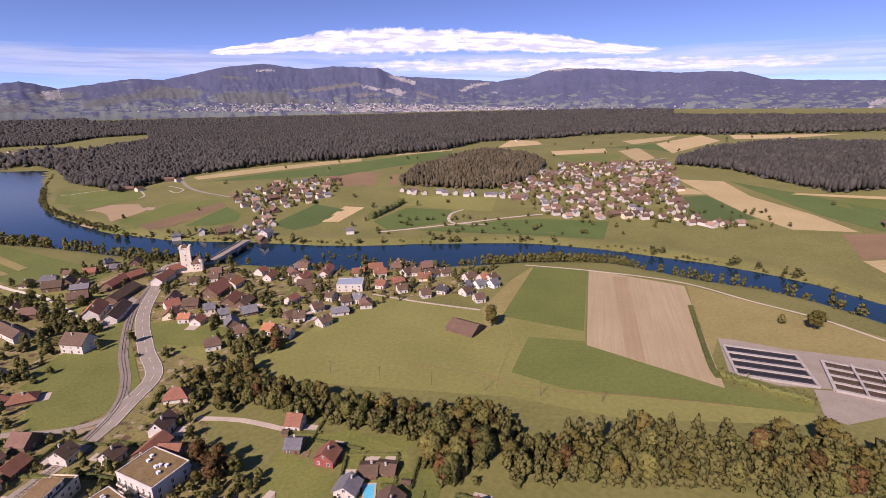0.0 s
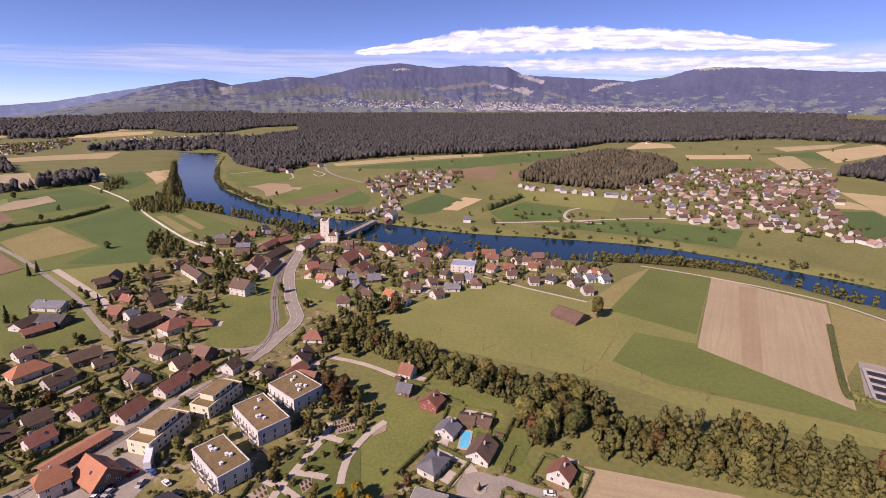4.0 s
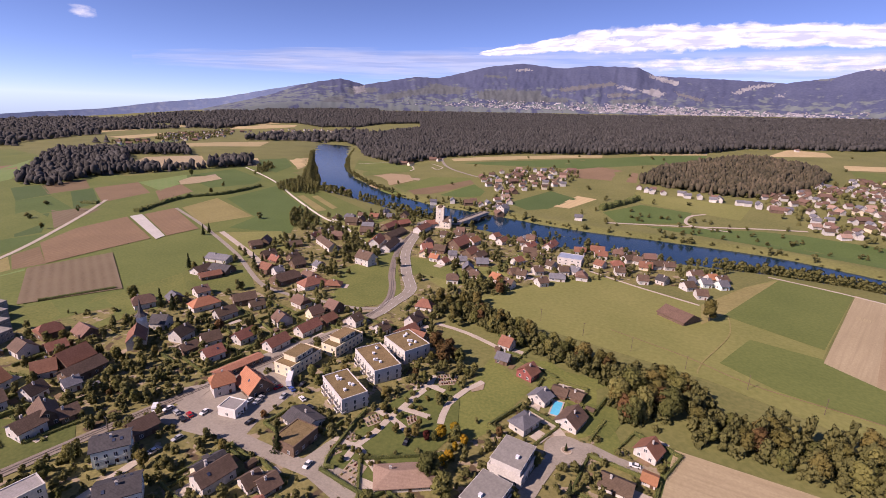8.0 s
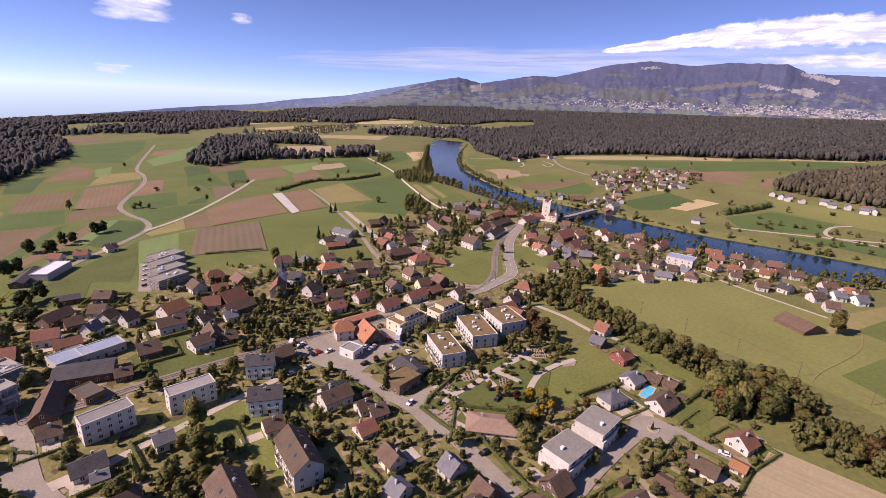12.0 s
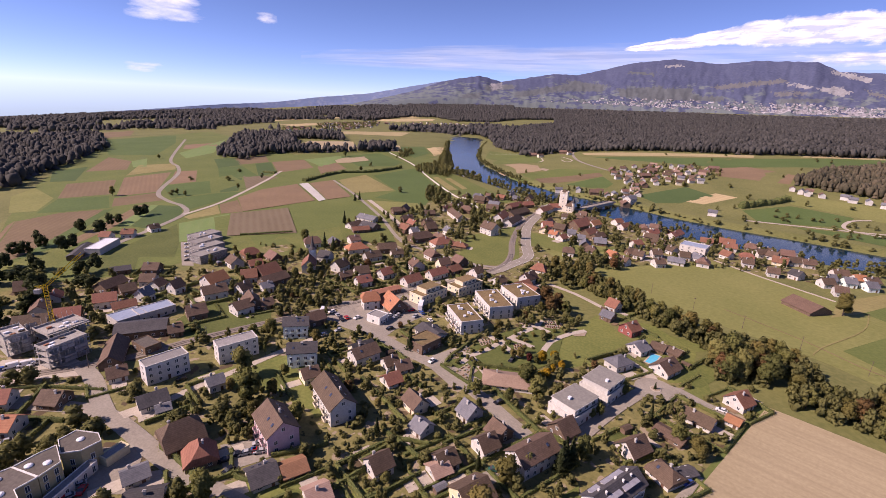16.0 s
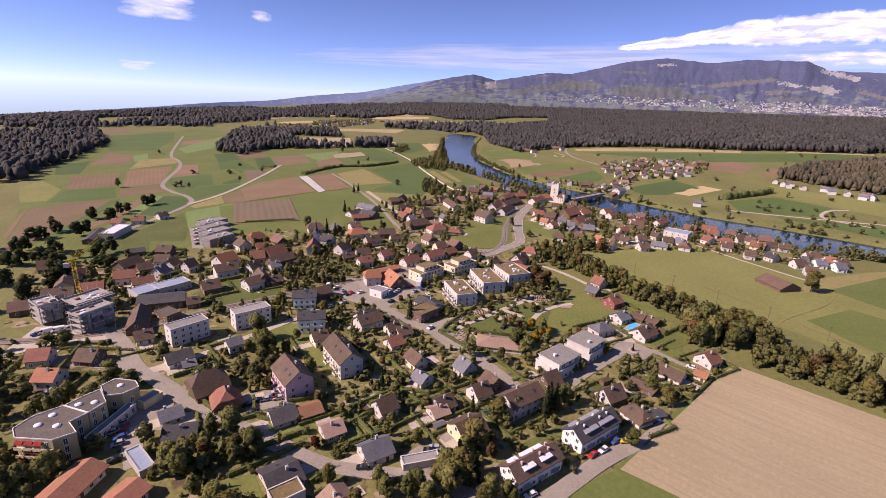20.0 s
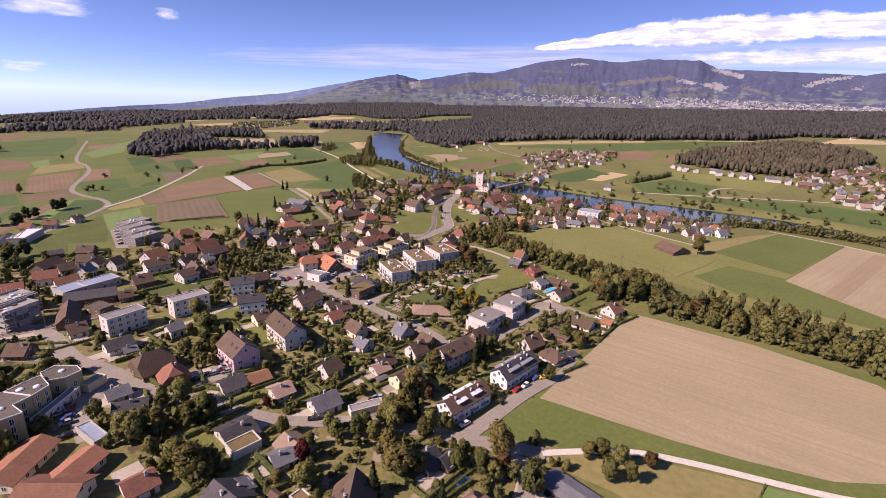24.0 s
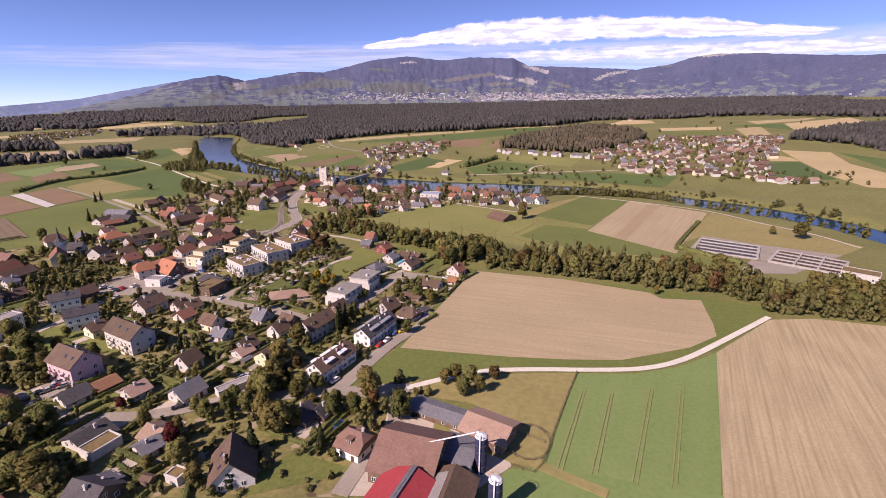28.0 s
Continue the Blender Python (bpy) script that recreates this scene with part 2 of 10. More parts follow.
for key, d, l in (("red", (0.19, 0.08, 0.052), (0.31, 0.145, 0.095)), ("brown", (0.08, 0.052, 0.036), (0.16, 0.108, 0.075)), ("orange", (0.3, 0.128, 0.066), (0.43, 0.2, 0.108)),
                  ("dark", (0.045, 0.042, 0.045), (0.1, 0.093, 0.095)), ("slate", (0.11, 0.11, 0.125), (0.2, 0.2, 0.215)), ("pink", (0.27, 0.175, 0.13), (0.4, 0.28, 0.215)),
                  ("bright", (0.27, 0.035, 0.035), (0.37, 0.065, 0.06)), ("dull", (0.13, 0.078, 0.058), (0.22, 0.135, 0.1)), ("rust", (0.25, 0.115, 0.065), (0.38, 0.19, 0.115)), ("blue", (0.07, 0.1, 0.2), (0.13, 0.17, 0.3))):
    M["roof_" + key] = surface(key + "_roof_tiles", d, l, 0.7, coarse=4, rough=0.8, bump=0.06, spread=0.16, bands=(0.45, 0.3, tuple(c * 0.7 for c in d)))
for key, d, l in (("white", (0.42, 0.4, 0.37), (0.62, 0.595, 0.555)), ("bright", (0.6, 0.585, 0.55), (0.78, 0.76, 0.72)), ("ochre", (0.36, 0.29, 0.15), (0.5, 0.41, 0.23)), ("cream", (0.58, 0.5, 0.36), (0.74, 0.66, 0.5)), ("yellow", (0.56, 0.49, 0.3), (0.72, 0.64, 0.43)), ("grey", (0.36, 0.34, 0.32), (0.5, 0.48, 0.45)), ("taupe", (0.19, 0.175, 0.165), (0.28, 0.26, 0.25)),
                  ("brown", (0.1, 0.065, 0.045), (0.2, 0.14, 0.1)), ("pink", (0.5, 0.34, 0.36), (0.66, 0.48, 0.5)), ("mint", (0.58, 0.66, 0.6), (0.74, 0.8, 0.75)), ("red", (0.2, 0.06, 0.05), (0.3, 0.1, 0.08)), ("dark", (0.05, 0.045, 0.05), (0.1, 0.09, 0.1)), ("navy", (0.02, 0.025, 0.06), (0.05, 0.055, 0.11))):
    M["wall_" + key] = surface(key + "_render", d, l, 0.8, coarse=5, bump=0.015, spread=0.06)
for key, c in (("white", (0.75, 0.75, 0.75)), ("black", (0.015, 0.015, 0.018)), ("silver", (0.4, 0.41, 0.43)), ("red", (0.45, 0.02, 0.02)), ("blue", (0.04, 0.09, 0.3)), ("yellow", (0.75, 0.5, 0.02)), ("green", (0.03, 0.11, 0.08))):
    M["car_" + key] = surface(key + "_car_paint", tuple(v * 0.9 for v in c), c, 2.0, rough=0.25, gloss=0.6)


def thin(m, share=0.42):
    """Lets part of the light pass through leaves."""
    n, link = m.node_tree.nodes, m.node_tree.links.new
    b, out = n["Principled BSDF"], n["Material Output"]
    t, mix = n.new("ShaderNodeBsdfTranslucent"), n.new("ShaderNodeMixShader")
    link(b.inputs["Base Color"].links[0].from_socket, t.inputs["Color"])
    mix.inputs["Fac"].default_value = share
    link(b.outputs[0], mix.inputs[1])
    link(t.outputs[0], mix.inputs[2])
    link(mix.outputs[0], out.inputs["Surface"])
    return m


for key in ("leaf", "leaf_olive", "leaf_rust", "leaf_gold", "leaf_red", "needle"):
    thin(M[key])


def river_water():
    m = bpy.data.materials.new("river_water")
    m.use_nodes = True
    n, link = m.node_tree.nodes, m.node_tree.links.new
    b = n["Principled BSDF"]
    b.inputs["Base Color"].default_value = (0.004, 0.024, 0.045, 1)
    b.inputs["Roughness"].default_value, b.inputs["IOR"].default_value = 0.12, 1.33
    pos, wave, rel = n.new("ShaderNodeNewGeometry"), n.new("ShaderNodeTexNoise"), n.new("ShaderNodeBump")
    wave.inputs["Scale"].default_value, wave.inputs["Detail"].default_value = 0.35, 4
    rel.inputs["Strength"].default_value, rel.inputs["Distance"].default_value = 0.35, 0.12
    link(pos.outputs["Position"], wave.inputs["Vector"])
    link(wave.outputs["Fac"], rel.inputs["Height"])
    link(rel.outputs["Normal"], b.inputs["Normal"])
    return m


M["water"] = river_water()


# ---- the shape of the land ----
RIVER_N = [(-5200, 2100), (-3500, 1800), (-2000, 1560), (-1350, 1400), (-1000, 1200), (-787, 926), (-646, 748), (-545, 652), (-410, 565), (-313, 528), (-221, 522), (-142, 508), (-87, 507), (-21, 514), (43, 518), (87, 518), (133, 508), (183, 487), (261, 443), (297, 413), (324, 381), (337, 350), (348, 328), (700, 40), (1200, -260), (2500, -900)]
RIVER_S = [(-5200, 1990), (-3500, 1690), (-2050, 1440), (-1430, 1300), (-1120, 1180), (-889, 915), (-718, 727), (-530, 531), (-420, 497), (-340, 472), (-265, 450), (-190, 440), (-120, 424), (-73, 424), (-17, 430), (39, 440), (77, 446), (120, 449), (170, 443), (233, 392), (270, 373), (296, 343), (309, 318), (317, 296), (640, -30), (1150, -330), (2400, -960)]
WATER = -4.3


def along(line, px, py):
    """Signed distance of points to a line of points; above zero on its left side."""
    best = np.full(px.shape, 1e9)
    sign = np.zeros(px.shape)
    for (ax, ay), (bx, by) in zip(line, line[1:]):
        dx, dy = bx - ax, by - ay
        k = np.clip(((px - ax) * dx + (py - ay) * dy) / (dx * dx + dy * dy), 0, 1)
        ex, ey = px - ax - k * dx, py - ay - k * dy
        d = np.hypot(ex, ey)
        side = np.sign(dx * (py - ay) - dy * (px - ax))
        near = d < best
        best = np.where(near, d, best)
        sign = np.where(near, side, sign)
    return best * sign


def heights(px, py):
    """The height of the land: a plain with the river in it, rising to the north and falling away to the west."""
    px, py = np.asarray(px, float), np.asarray(py, float)
    north, south = along(RIVER_N, px, py), along(RIVER_S, px, py)
    out = np.minimum(np.abs(north), np.abs(south))
    inside = (north < 0) & (south > 0)
    bank = np.where(inside, -5.0 - np.clip(out * 0.15, 0, 3), np.clip(-5.0 + out * 0.4, -5.0, 0))
    west = np.clip(-px - 1.2 * py - 200, 0, None)
    fade = np.clip((np.degrees(np.arctan2(py + 60, -px + 30)) - 15) / 30, 0, 1)
    fade = fade * fade * (3 - 2 * fade)
    rise = 150 * (1 - np.exp(-np.clip(north - 40, 0, None) / 1800)) * fade
    back = np.clip((north - 1900) / 1500, 0, 1)
    rise = rise + 30 * back * back * (3 - 2 * back) * fade
    return bank + rise - 7.5e-6 * west ** 2 - 0.012 * west

# ---- builders ----
def mesh(name, verts, faces, mats, index=None):
    me = bpy.data.meshes.new(name)
    me.from_pydata([tuple(v) for v in verts], [], faces)
    for m in mats if isinstance(mats, (list, tuple)) else [mats]:
        me.materials.append(m)
    if index is not None:
        me.polygons.foreach_set("material_index", index)
    me.update()
    return me


def part(name, me, parent, place=None, label=""):
    """Links a mesh as one part under a thing or part."""
    ob = new(name, me)
    ob.parent = parent
    if place is not None:
        ob.matrix_basis = place
    if label:
        ob["label"] = label
    return ob


def thing(name, x, y, z, turn, label, category, group="", kind=""):
    ob = new(name)
    ob.matrix_basis = pose(x, y, z, 0, 0, turn)
    return tagged(ob, label, category, group, kind)


HOUSES, LANES, OPEN, PLOTS = [], [], [], []


def rng(x, y, salt=0):
    return random.Random(int(x * 13.7) * 7919 + int(y * 11.3) * 104729 + salt)


def zat(x, y):
    return float(heights(np.array([x]), np.array([y]))[0])


BOX = [(0, 3, 2, 1), (4, 5, 6, 7), (0, 1, 5, 4), (1, 2, 6, 5), (2, 3, 7, 6), (3, 0, 4, 7)]


def box_verts(x0, y0, z0, x1, y1, z1):
    return [(x0, y0, z0), (x1, y0, z0), (x1, y1, z0), (x0, y1, z0), (x0, y0, z1), (x1, y0, z1), (x1, y1, z1), (x0, y1, z1)]


def boxes(name, spans, mat):
    v, f = [], []
    for s in spans:
        k = len(v)
        v += box_verts(*s)
        f += [tuple(k + i for i in q) for q in BOX]
    return mesh(name, v, f, mat)


def prism(name, profile, x0, x1, mat):
    """A closed solid: a profile of (y, z) drawn out along x."""
    n = len(profile)
    v = [(x0, y, z) for y, z in profile] + [(x1, y, z) for y, z in profile]
    f = [tuple(range(n)), tuple(range(2 * n - 1, n - 1, -1))]
    f += [(i, i + n, (i + 1) % n + n, (i + 1) % n) for i in range(n)]
    return mesh(name, v, f, mat)


def tube(name, rings, sides, mat, caps=True):
    """A turned solid: rings of (radius, z)."""
    v, f = [], []
    for r, z in rings:
        v += [(r * math.cos(6.2832 * i / sides), r * math.sin(6.2832 * i / sides), z) for i in range(sides)]
    for k in range(len(rings) - 1):
        f += [(k * sides + i, k * sides + (i + 1) % sides, (k + 1) * sides + (i + 1) % sides, (k + 1) * sides + i) for i in range(sides)]
    if caps:
        f += [tuple(range(sides - 1, -1, -1)), tuple(range((len(rings) - 1) * sides, len(rings) * sides))]
    return mesh(name, v, f, mat)


def window_mesh(w, h, shutters=None):
    """A window in one piece: frame, mullion and panes, proud of the wall, facing +y."""
    xs = [-w / 2 - 0.1, -w / 2, -0.05, 0.05, w / 2, w / 2 + 0.1]
    kinds = [0, 1, 0, 1, 0]
    if shutters:
        xs = [-w - 0.15] + xs + [w + 0.15]
        kinds = [2] + kinds + [2]
    zs = [-h / 2 - 0.1, -h / 2, h / 2, h / 2 + 0.1]
    n = len(xs)
    v = [(x, 0.07 if 0 < k < n - 1 else 0.05, z) for z in zs for k, x in enumerate(xs)]
    f, m = [], []
    for r in range(3):
        for c in range(n - 1):
            f.append((r * n + c + 1, r * n + c, (r + 1) * n + c, (r + 1) * n + c + 1))
            m.append(2 if kinds[c] == 2 else kinds[c] if r == 1 else 0)
    rim = [c for c in range(n)] + [r * n + n - 1 for r in range(1, 4)] + [3 * n + c for c in range(n - 2, -1, -1)] + [r * n for r in (2, 1)]
    k = len(v)
    v += [(v[i][0], -0.05, v[i][2]) for i in rim]
    for i in range(len(rim)):
        j = (i + 1) % len(rim)
        f.append((rim[i], rim[j], k + j, k + i))
        m.append(0)
    return mesh("window", v, f, [M["frame"], M["glass"]] + ([shutters] if shutters else []), m)


WINDOWS = {"plain": window_mesh(1.1, 1.3), "wide": window_mesh(2.0, 1.4), "tall": window_mesh(1.0, 2.0), "shutter": window_mesh(0.9, 1.3, M["wall_brown"]), "greenshutter": window_mesh(0.9, 1.3, M["hedge"])}
DOOR = boxes("door", [(-0.55, -0.05, 0, 0.55, 0.06, 2.1), (0.36, 0.06, 1.0, 0.42, 0.12, 1.12)], M["door"])
BLIND = prism("sun_blind", [(0.0, 0.0), (0.06, 0.0), (1.0, -0.75), (1.0, -1.0), (0.94, -1.0), (0.94, -0.78)], -1.2, 1.2, M["awning"])
SKYLIGHT = boxes("skylight", [(-0.45, -0.6, 0, 0.45, 0.6, 0.14)], M["panel"])
CHIMNEY = boxes("chimney", [(-0.4, -0.3, -1.6, 0.4, 0.3, 1.0), (-0.5, -0.4, 1.0, 0.5, 0.4, 1.14), (-0.25, -0.17, 1.14, 0.25, 0.17, 1.4)], M["wall_grey"])
WALL_NAMES = {"bright": "bright white walls", "white": "white walls", "cream": "cream walls", "yellow": "yellow walls", "grey": "grey walls", "brown": "dark timber walls", "pink": "pink walls", "mint": "pale green walls", "red": "red-painted walls", "dark": "dark walls", "navy": "navy walls"}
ROOF_NAMES = {"red": "red tiled roof", "brown": "brown tiled roof", "orange": "bright orange tiled roof", "dark": "dark tiled roof", "slate": "grey slate roof", "pink": "pale pinkish roof", "bright": "bright red sheet roof", "rust": "rust-red roof", "blue": "blue-grey roof", "dull": "dull red-brown roof"}


def side_windows(root, length, width, z0, floors, kind, dense, front=True):
    """Windows, each a part, on the four walls."""
    pane = WINDOWS[kind]
    for floor in range(floors):
        z = z0 + 1.55 + 2.75 * floor
        for sgn, turn in ((1, 0), (-1, 180)):
            n = max(2, int(length / dense))
            for i in range(n):
                if floor == 0 and sgn == -1 and i == n // 2:
                    part("door", DOOR, root, pose(length * (i + 0.5) / n - length / 2, -width / 2, z0, 0, 0, 180))
                    continue
                part("window", pane, root, pose(length * (i + 0.5) / n - length / 2, sgn * width / 2, z, 0, 0, turn))
            n = max(1, int(width / (dense * 1.35)))
            for i in range(n):
                part("window", pane, root, pose(sgn * length / 2, width * (i + 0.5) / n - width / 2, z, 0, 0, -90 * sgn))


def roof_solid(length, width, eave, pitch, over, hip, mat):
    rise = (width / 2) * math.tan(radians(pitch))
    drop = over * math.tan(radians(pitch))
    a, b, t = length / 2 + over, width / 2 + over, 0.28
    ze, zr = eave - drop + 0.05, eave + rise + 0.05
    if hip <= 0:
        return prism("roof", [(-b, ze), (0, zr), (b, ze), (b, ze + t), (0, zr + t), (-b, ze + t)], -a, a, mat)
    r = max(0.2, a - hip * b)
    v = [(-a, -b, ze), (a, -b, ze), (a, b, ze), (-a, b, ze), (-a, -b, ze + t), (a, -b, ze + t), (a, b, ze + t), (-a, b, ze + t)]
    if hip >= 1:
        v += [(-r, 0, zr + t), (r, 0, zr + t)]
        f = [(0, 3, 2, 1), (0, 1, 5, 4), (1, 2, 6, 5), (2, 3, 7, 6), (3, 0, 4, 7), (4, 5, 9, 8), (6, 7, 8, 9), (5, 6, 9), (7, 4, 8)]
    else:
        k = 1 - hip
        zk, bk = ze + t + (zr - ze) * k, b * (1 - k)
        v += [(-r, 0, zr + t), (r, 0, zr + t), (-a, -bk, zk), (a, -bk, zk), (a, bk, zk), (-a, bk, zk)]
        f = [(0, 3, 2, 1), (0, 1, 5, 4), (2, 3, 7, 6), (4, 5, 11, 9, 8, 10), (6, 7, 13, 8, 9, 12), (11, 12, 9), (13, 10, 8), (1, 2, 6, 12, 11, 5), (3, 0, 4, 10, 13, 7)]
    return mesh("roof", v, f, mat)


def house(x, y, length, width, eave, turn, roof="brown", wall="white", pitch=36, hip=0.0, detail=2, win="plain", dense=3.2, over=0.6, name="house", note="", group="", sky=0, dormer=0, chim=1):
    """A house with a pitched roof; its ridge runs along local x."""
    if name in ("house", "apartment_block", "farmhouse", "school_building"):
        length, width, eave = length * 0.92, width * 0.92, eave * 0.92
    r = rng(x, y)
    said = name.replace("_", " ")
    label = f"{WALL_NAMES[wall]} and {ROOF_NAMES[roof]}, {note or 'village ' + said + ' among gardens'}"
    if len(label.split()) > 12:
        label = f"{said} with {ROOF_NAMES[roof]}, {note}"
    HOUSES.append((x, y, max(length, width) * 0.5 + 1.5))
    PLOTS.append((x, y, length, width, turn, name))
    root = thing(name, x, y, zat(x, y), turn, label, name.replace("_", " "), group)
    w2, rise = width / 2, (width / 2) * math.tan(radians(pitch))
    if hip >= 1:
        body = boxes("wall", [(-length / 2, -w2, -1, length / 2, w2, eave)], M["wall_" + wall])
    elif hip > 0:
        k = 1 - hip
        body = prism("wall", [(-w2, -1), (w2, -1), (w2, eave), (w2 * (1 - k), eave + rise * k - 0.02), (-w2 * (1 - k), eave + rise * k - 0.02), (-w2, eave)], -length / 2, length / 2, M["wall_" + wall])
    else:
        body = prism("wall", [(-w2, -1), (w2, -1), (w2, eave), (0, eave + rise - 0.02), (-w2, eave)], -length / 2, length / 2, M["wall_" + wall])
    part("wall", body, root)
    part("roof", roof_solid(length, width, eave, pitch, over, hip, M["roof_" + roof]), root)
    if chim and detail:
        part("chimney", CHIMNEY, root, pose(r.uniform(-0.25, 0.25) * length, r.choice((-1, 1)) * width * 0.12, eave + rise * 0.76 + 0.5))
    if detail >= 1:
        floors = max(1, int((eave + 0.4) / 2.7))
        side_windows(root, length, width, 0, floors, win, dense if detail >= 2 else dense * 1.9)
        if hip < 1 and detail >= 2 and rise > 2.2:
            for s in (1, -1):
                part("window", WINDOWS["plain"], root, pose(s * length / 2, 0, eave + rise * 0.32, 0, 0, -90 * s))
    if name.startswith("apartment"):
        for fl in range(max(1, int((eave + 0.4) / 2.7))):
            for i in range(max(2, int(length / 7))):
                u = (i + 0.5) / max(2, int(length / 7)) * length - length / 2
                bal = part("balcony", boxes("balcony", [(-1.7, 0.02, -0.1, 1.7, 1.3, 0.06)], M["concrete"]), root, pose(u, -w2, 0.25 + 2.75 * fl, 0, 0, 180))
                part("railing", boxes("railing", [(-1.7, 1.24, 0.06, 1.7, 1.3, 0.95), (-1.7, 0.02, 0.06, -1.64, 1.24, 0.95), (1.64, 0.02, 0.06, 1.7, 1.24, 0.95)], M["wall_" + ("cream" if wall == "white" else wall)]), bal)
    for i in range(sky):
        s = r.choice((-1, 1))
        u = (i + 0.5) / sky * length * 0.8 - length * 0.4
        part("skylight", SKYLIGHT, root, pose(u, s * w2 * 0.5, eave + rise * 0.5 + 0.38, -s * pitch, 0, 0))
    for i in range(dormer):
        u = (i + 0.5) / dormer * length * 0.8 - length * 0.4
        for s in (1, -1):
            d = part("dormer", boxes("dormer", [(-0.9, -1.5, -0.6, 0.9, 0.9, 1.0), (-1.15, -1.7, 1.0, 1.15, 1.15, 1.16)], M["concrete" if name == "apartment_house" else "roof_" + roof]), root, pose(u, s * w2 * 0.5, eave + rise * 0.45, 0, 0, 0 if s > 0 else 180))
            part("window", WINDOWS["plain"], d, pose(0, 0.92, 0.35))
    return root


def flat_block(x, y, length, width, height, turn, roof="gravelroof", wall="white", attic=0.0, balcony=0, detail=2, note="", name="apartment_block", dense=3.0, hut=0):
    """A flat-roofed block with a parapet; attic: part of the length that a set-back top storey takes; balcony: how many to a storey on the +y side."""
    label = f"flat-roofed {wall} {name.replace('_', ' ')} {note or 'with a gravel-covered roof'}"
    HOUSES.append((x, y, max(length, width) * 0.55 + 1))
    root = thing(name, x, y, zat(x, y), turn, label, name.replace("_", " "))
    a, b = length / 2, width / 2
    part("wall", boxes("wall", [(-a, -b, -1, a, b, height)], M["wall_" + wall]), root)
    part("roof", boxes("roof", [(-a + 0.3, -b + 0.3, height, a - 0.3, b - 0.3, height + 0.2)], M[roof]), root)
    part("parapet", boxes("parapet", [(-a - 0.1, -b - 0.1, height, a + 0.1, -b + 0.3, height + 0.5), (-a - 0.1, b - 0.3, height, a + 0.1, b + 0.1, height + 0.5), (-a - 0.1, -b + 0.3, height, -a + 0.3, b - 0.3, height + 0.5), (a - 0.3, -b + 0.3, height, a + 0.1, b - 0.3, height + 0.5)], M["wall_" + wall]), root)
    floors = max(1, int(height / 2.8))
    if detail:
        side_windows(root, length, width, 0, floors, "tall" if balcony else "plain", dense if detail > 1 else dense * 1.7)
    if attic:
        p, q = a * attic, b * (0.86 if attic > 0.8 else 0.72)
        part("attic_storey", boxes("attic_storey", [(-p, -q, height + 0.2, p, q, height + 2.9), (-p - 0.4, -q - 0.4, height + 2.9, p + 0.4, q + 0.4, height + 3.15)], [M["wall_" + wall]]), root)
        part("attic_roof", boxes("attic_roof", [(-p - 0.2, -q - 0.2, height + 3.15, p + 0.2, q + 0.2, height + 3.24)], M[roof]), root)
        for s in (1, -1):
            for i in range(3):
                part("window", WINDOWS["wide"], root, pose((i - 1) * p * 0.6, s * q, height + 1.6, 0, 0, 0 if s > 0 else 180))
    for fl in range(floors if balcony else 0):
        for i, side in [(i, side) for i in range(balcony) for side in (0, 180)]:
            u = (i + 0.5) / balcony * length - a
            z = 0.1 + 2.8 * fl
            bal = part("balcony", boxes("balcony", [(-1.9, 0, z - 0.1, 1.9, 1.6, z + 0.1)], M["concrete"]), root, pose(0, 0, 0, 0, 0, side) @ pose(u, b, 0))
            part("railing", boxes("railing", [(-1.9, 1.52, z + 0.1, 1.9, 1.6, z + 1.0), (-1.9, 0, z + 0.1, -1.82, 1.52, z + 1.0), (1.82, 0, z + 0.1, 1.9, 1.52, z + 1.0)], M["wall_" + wall]), bal)
    r = rng(x, y)
    for i in range(hut):
        u, v = r.uniform(-0.7, 0.7) * a, r.uniform(-0.5, 0.5) * b
        top = height + (3.24 if attic and abs(u) < a * attic and abs(v) < b * 0.7 else 0.2)
        part("roof_vent", boxes("roof_vent", [(-0.6, -0.5, 0, 0.6, 0.5, 0.9), (-0.7, -0.6, 0.9, 0.7, 0.6, 1.0)], M["whiteroof"]), root, pose(u, v, top))
    return root


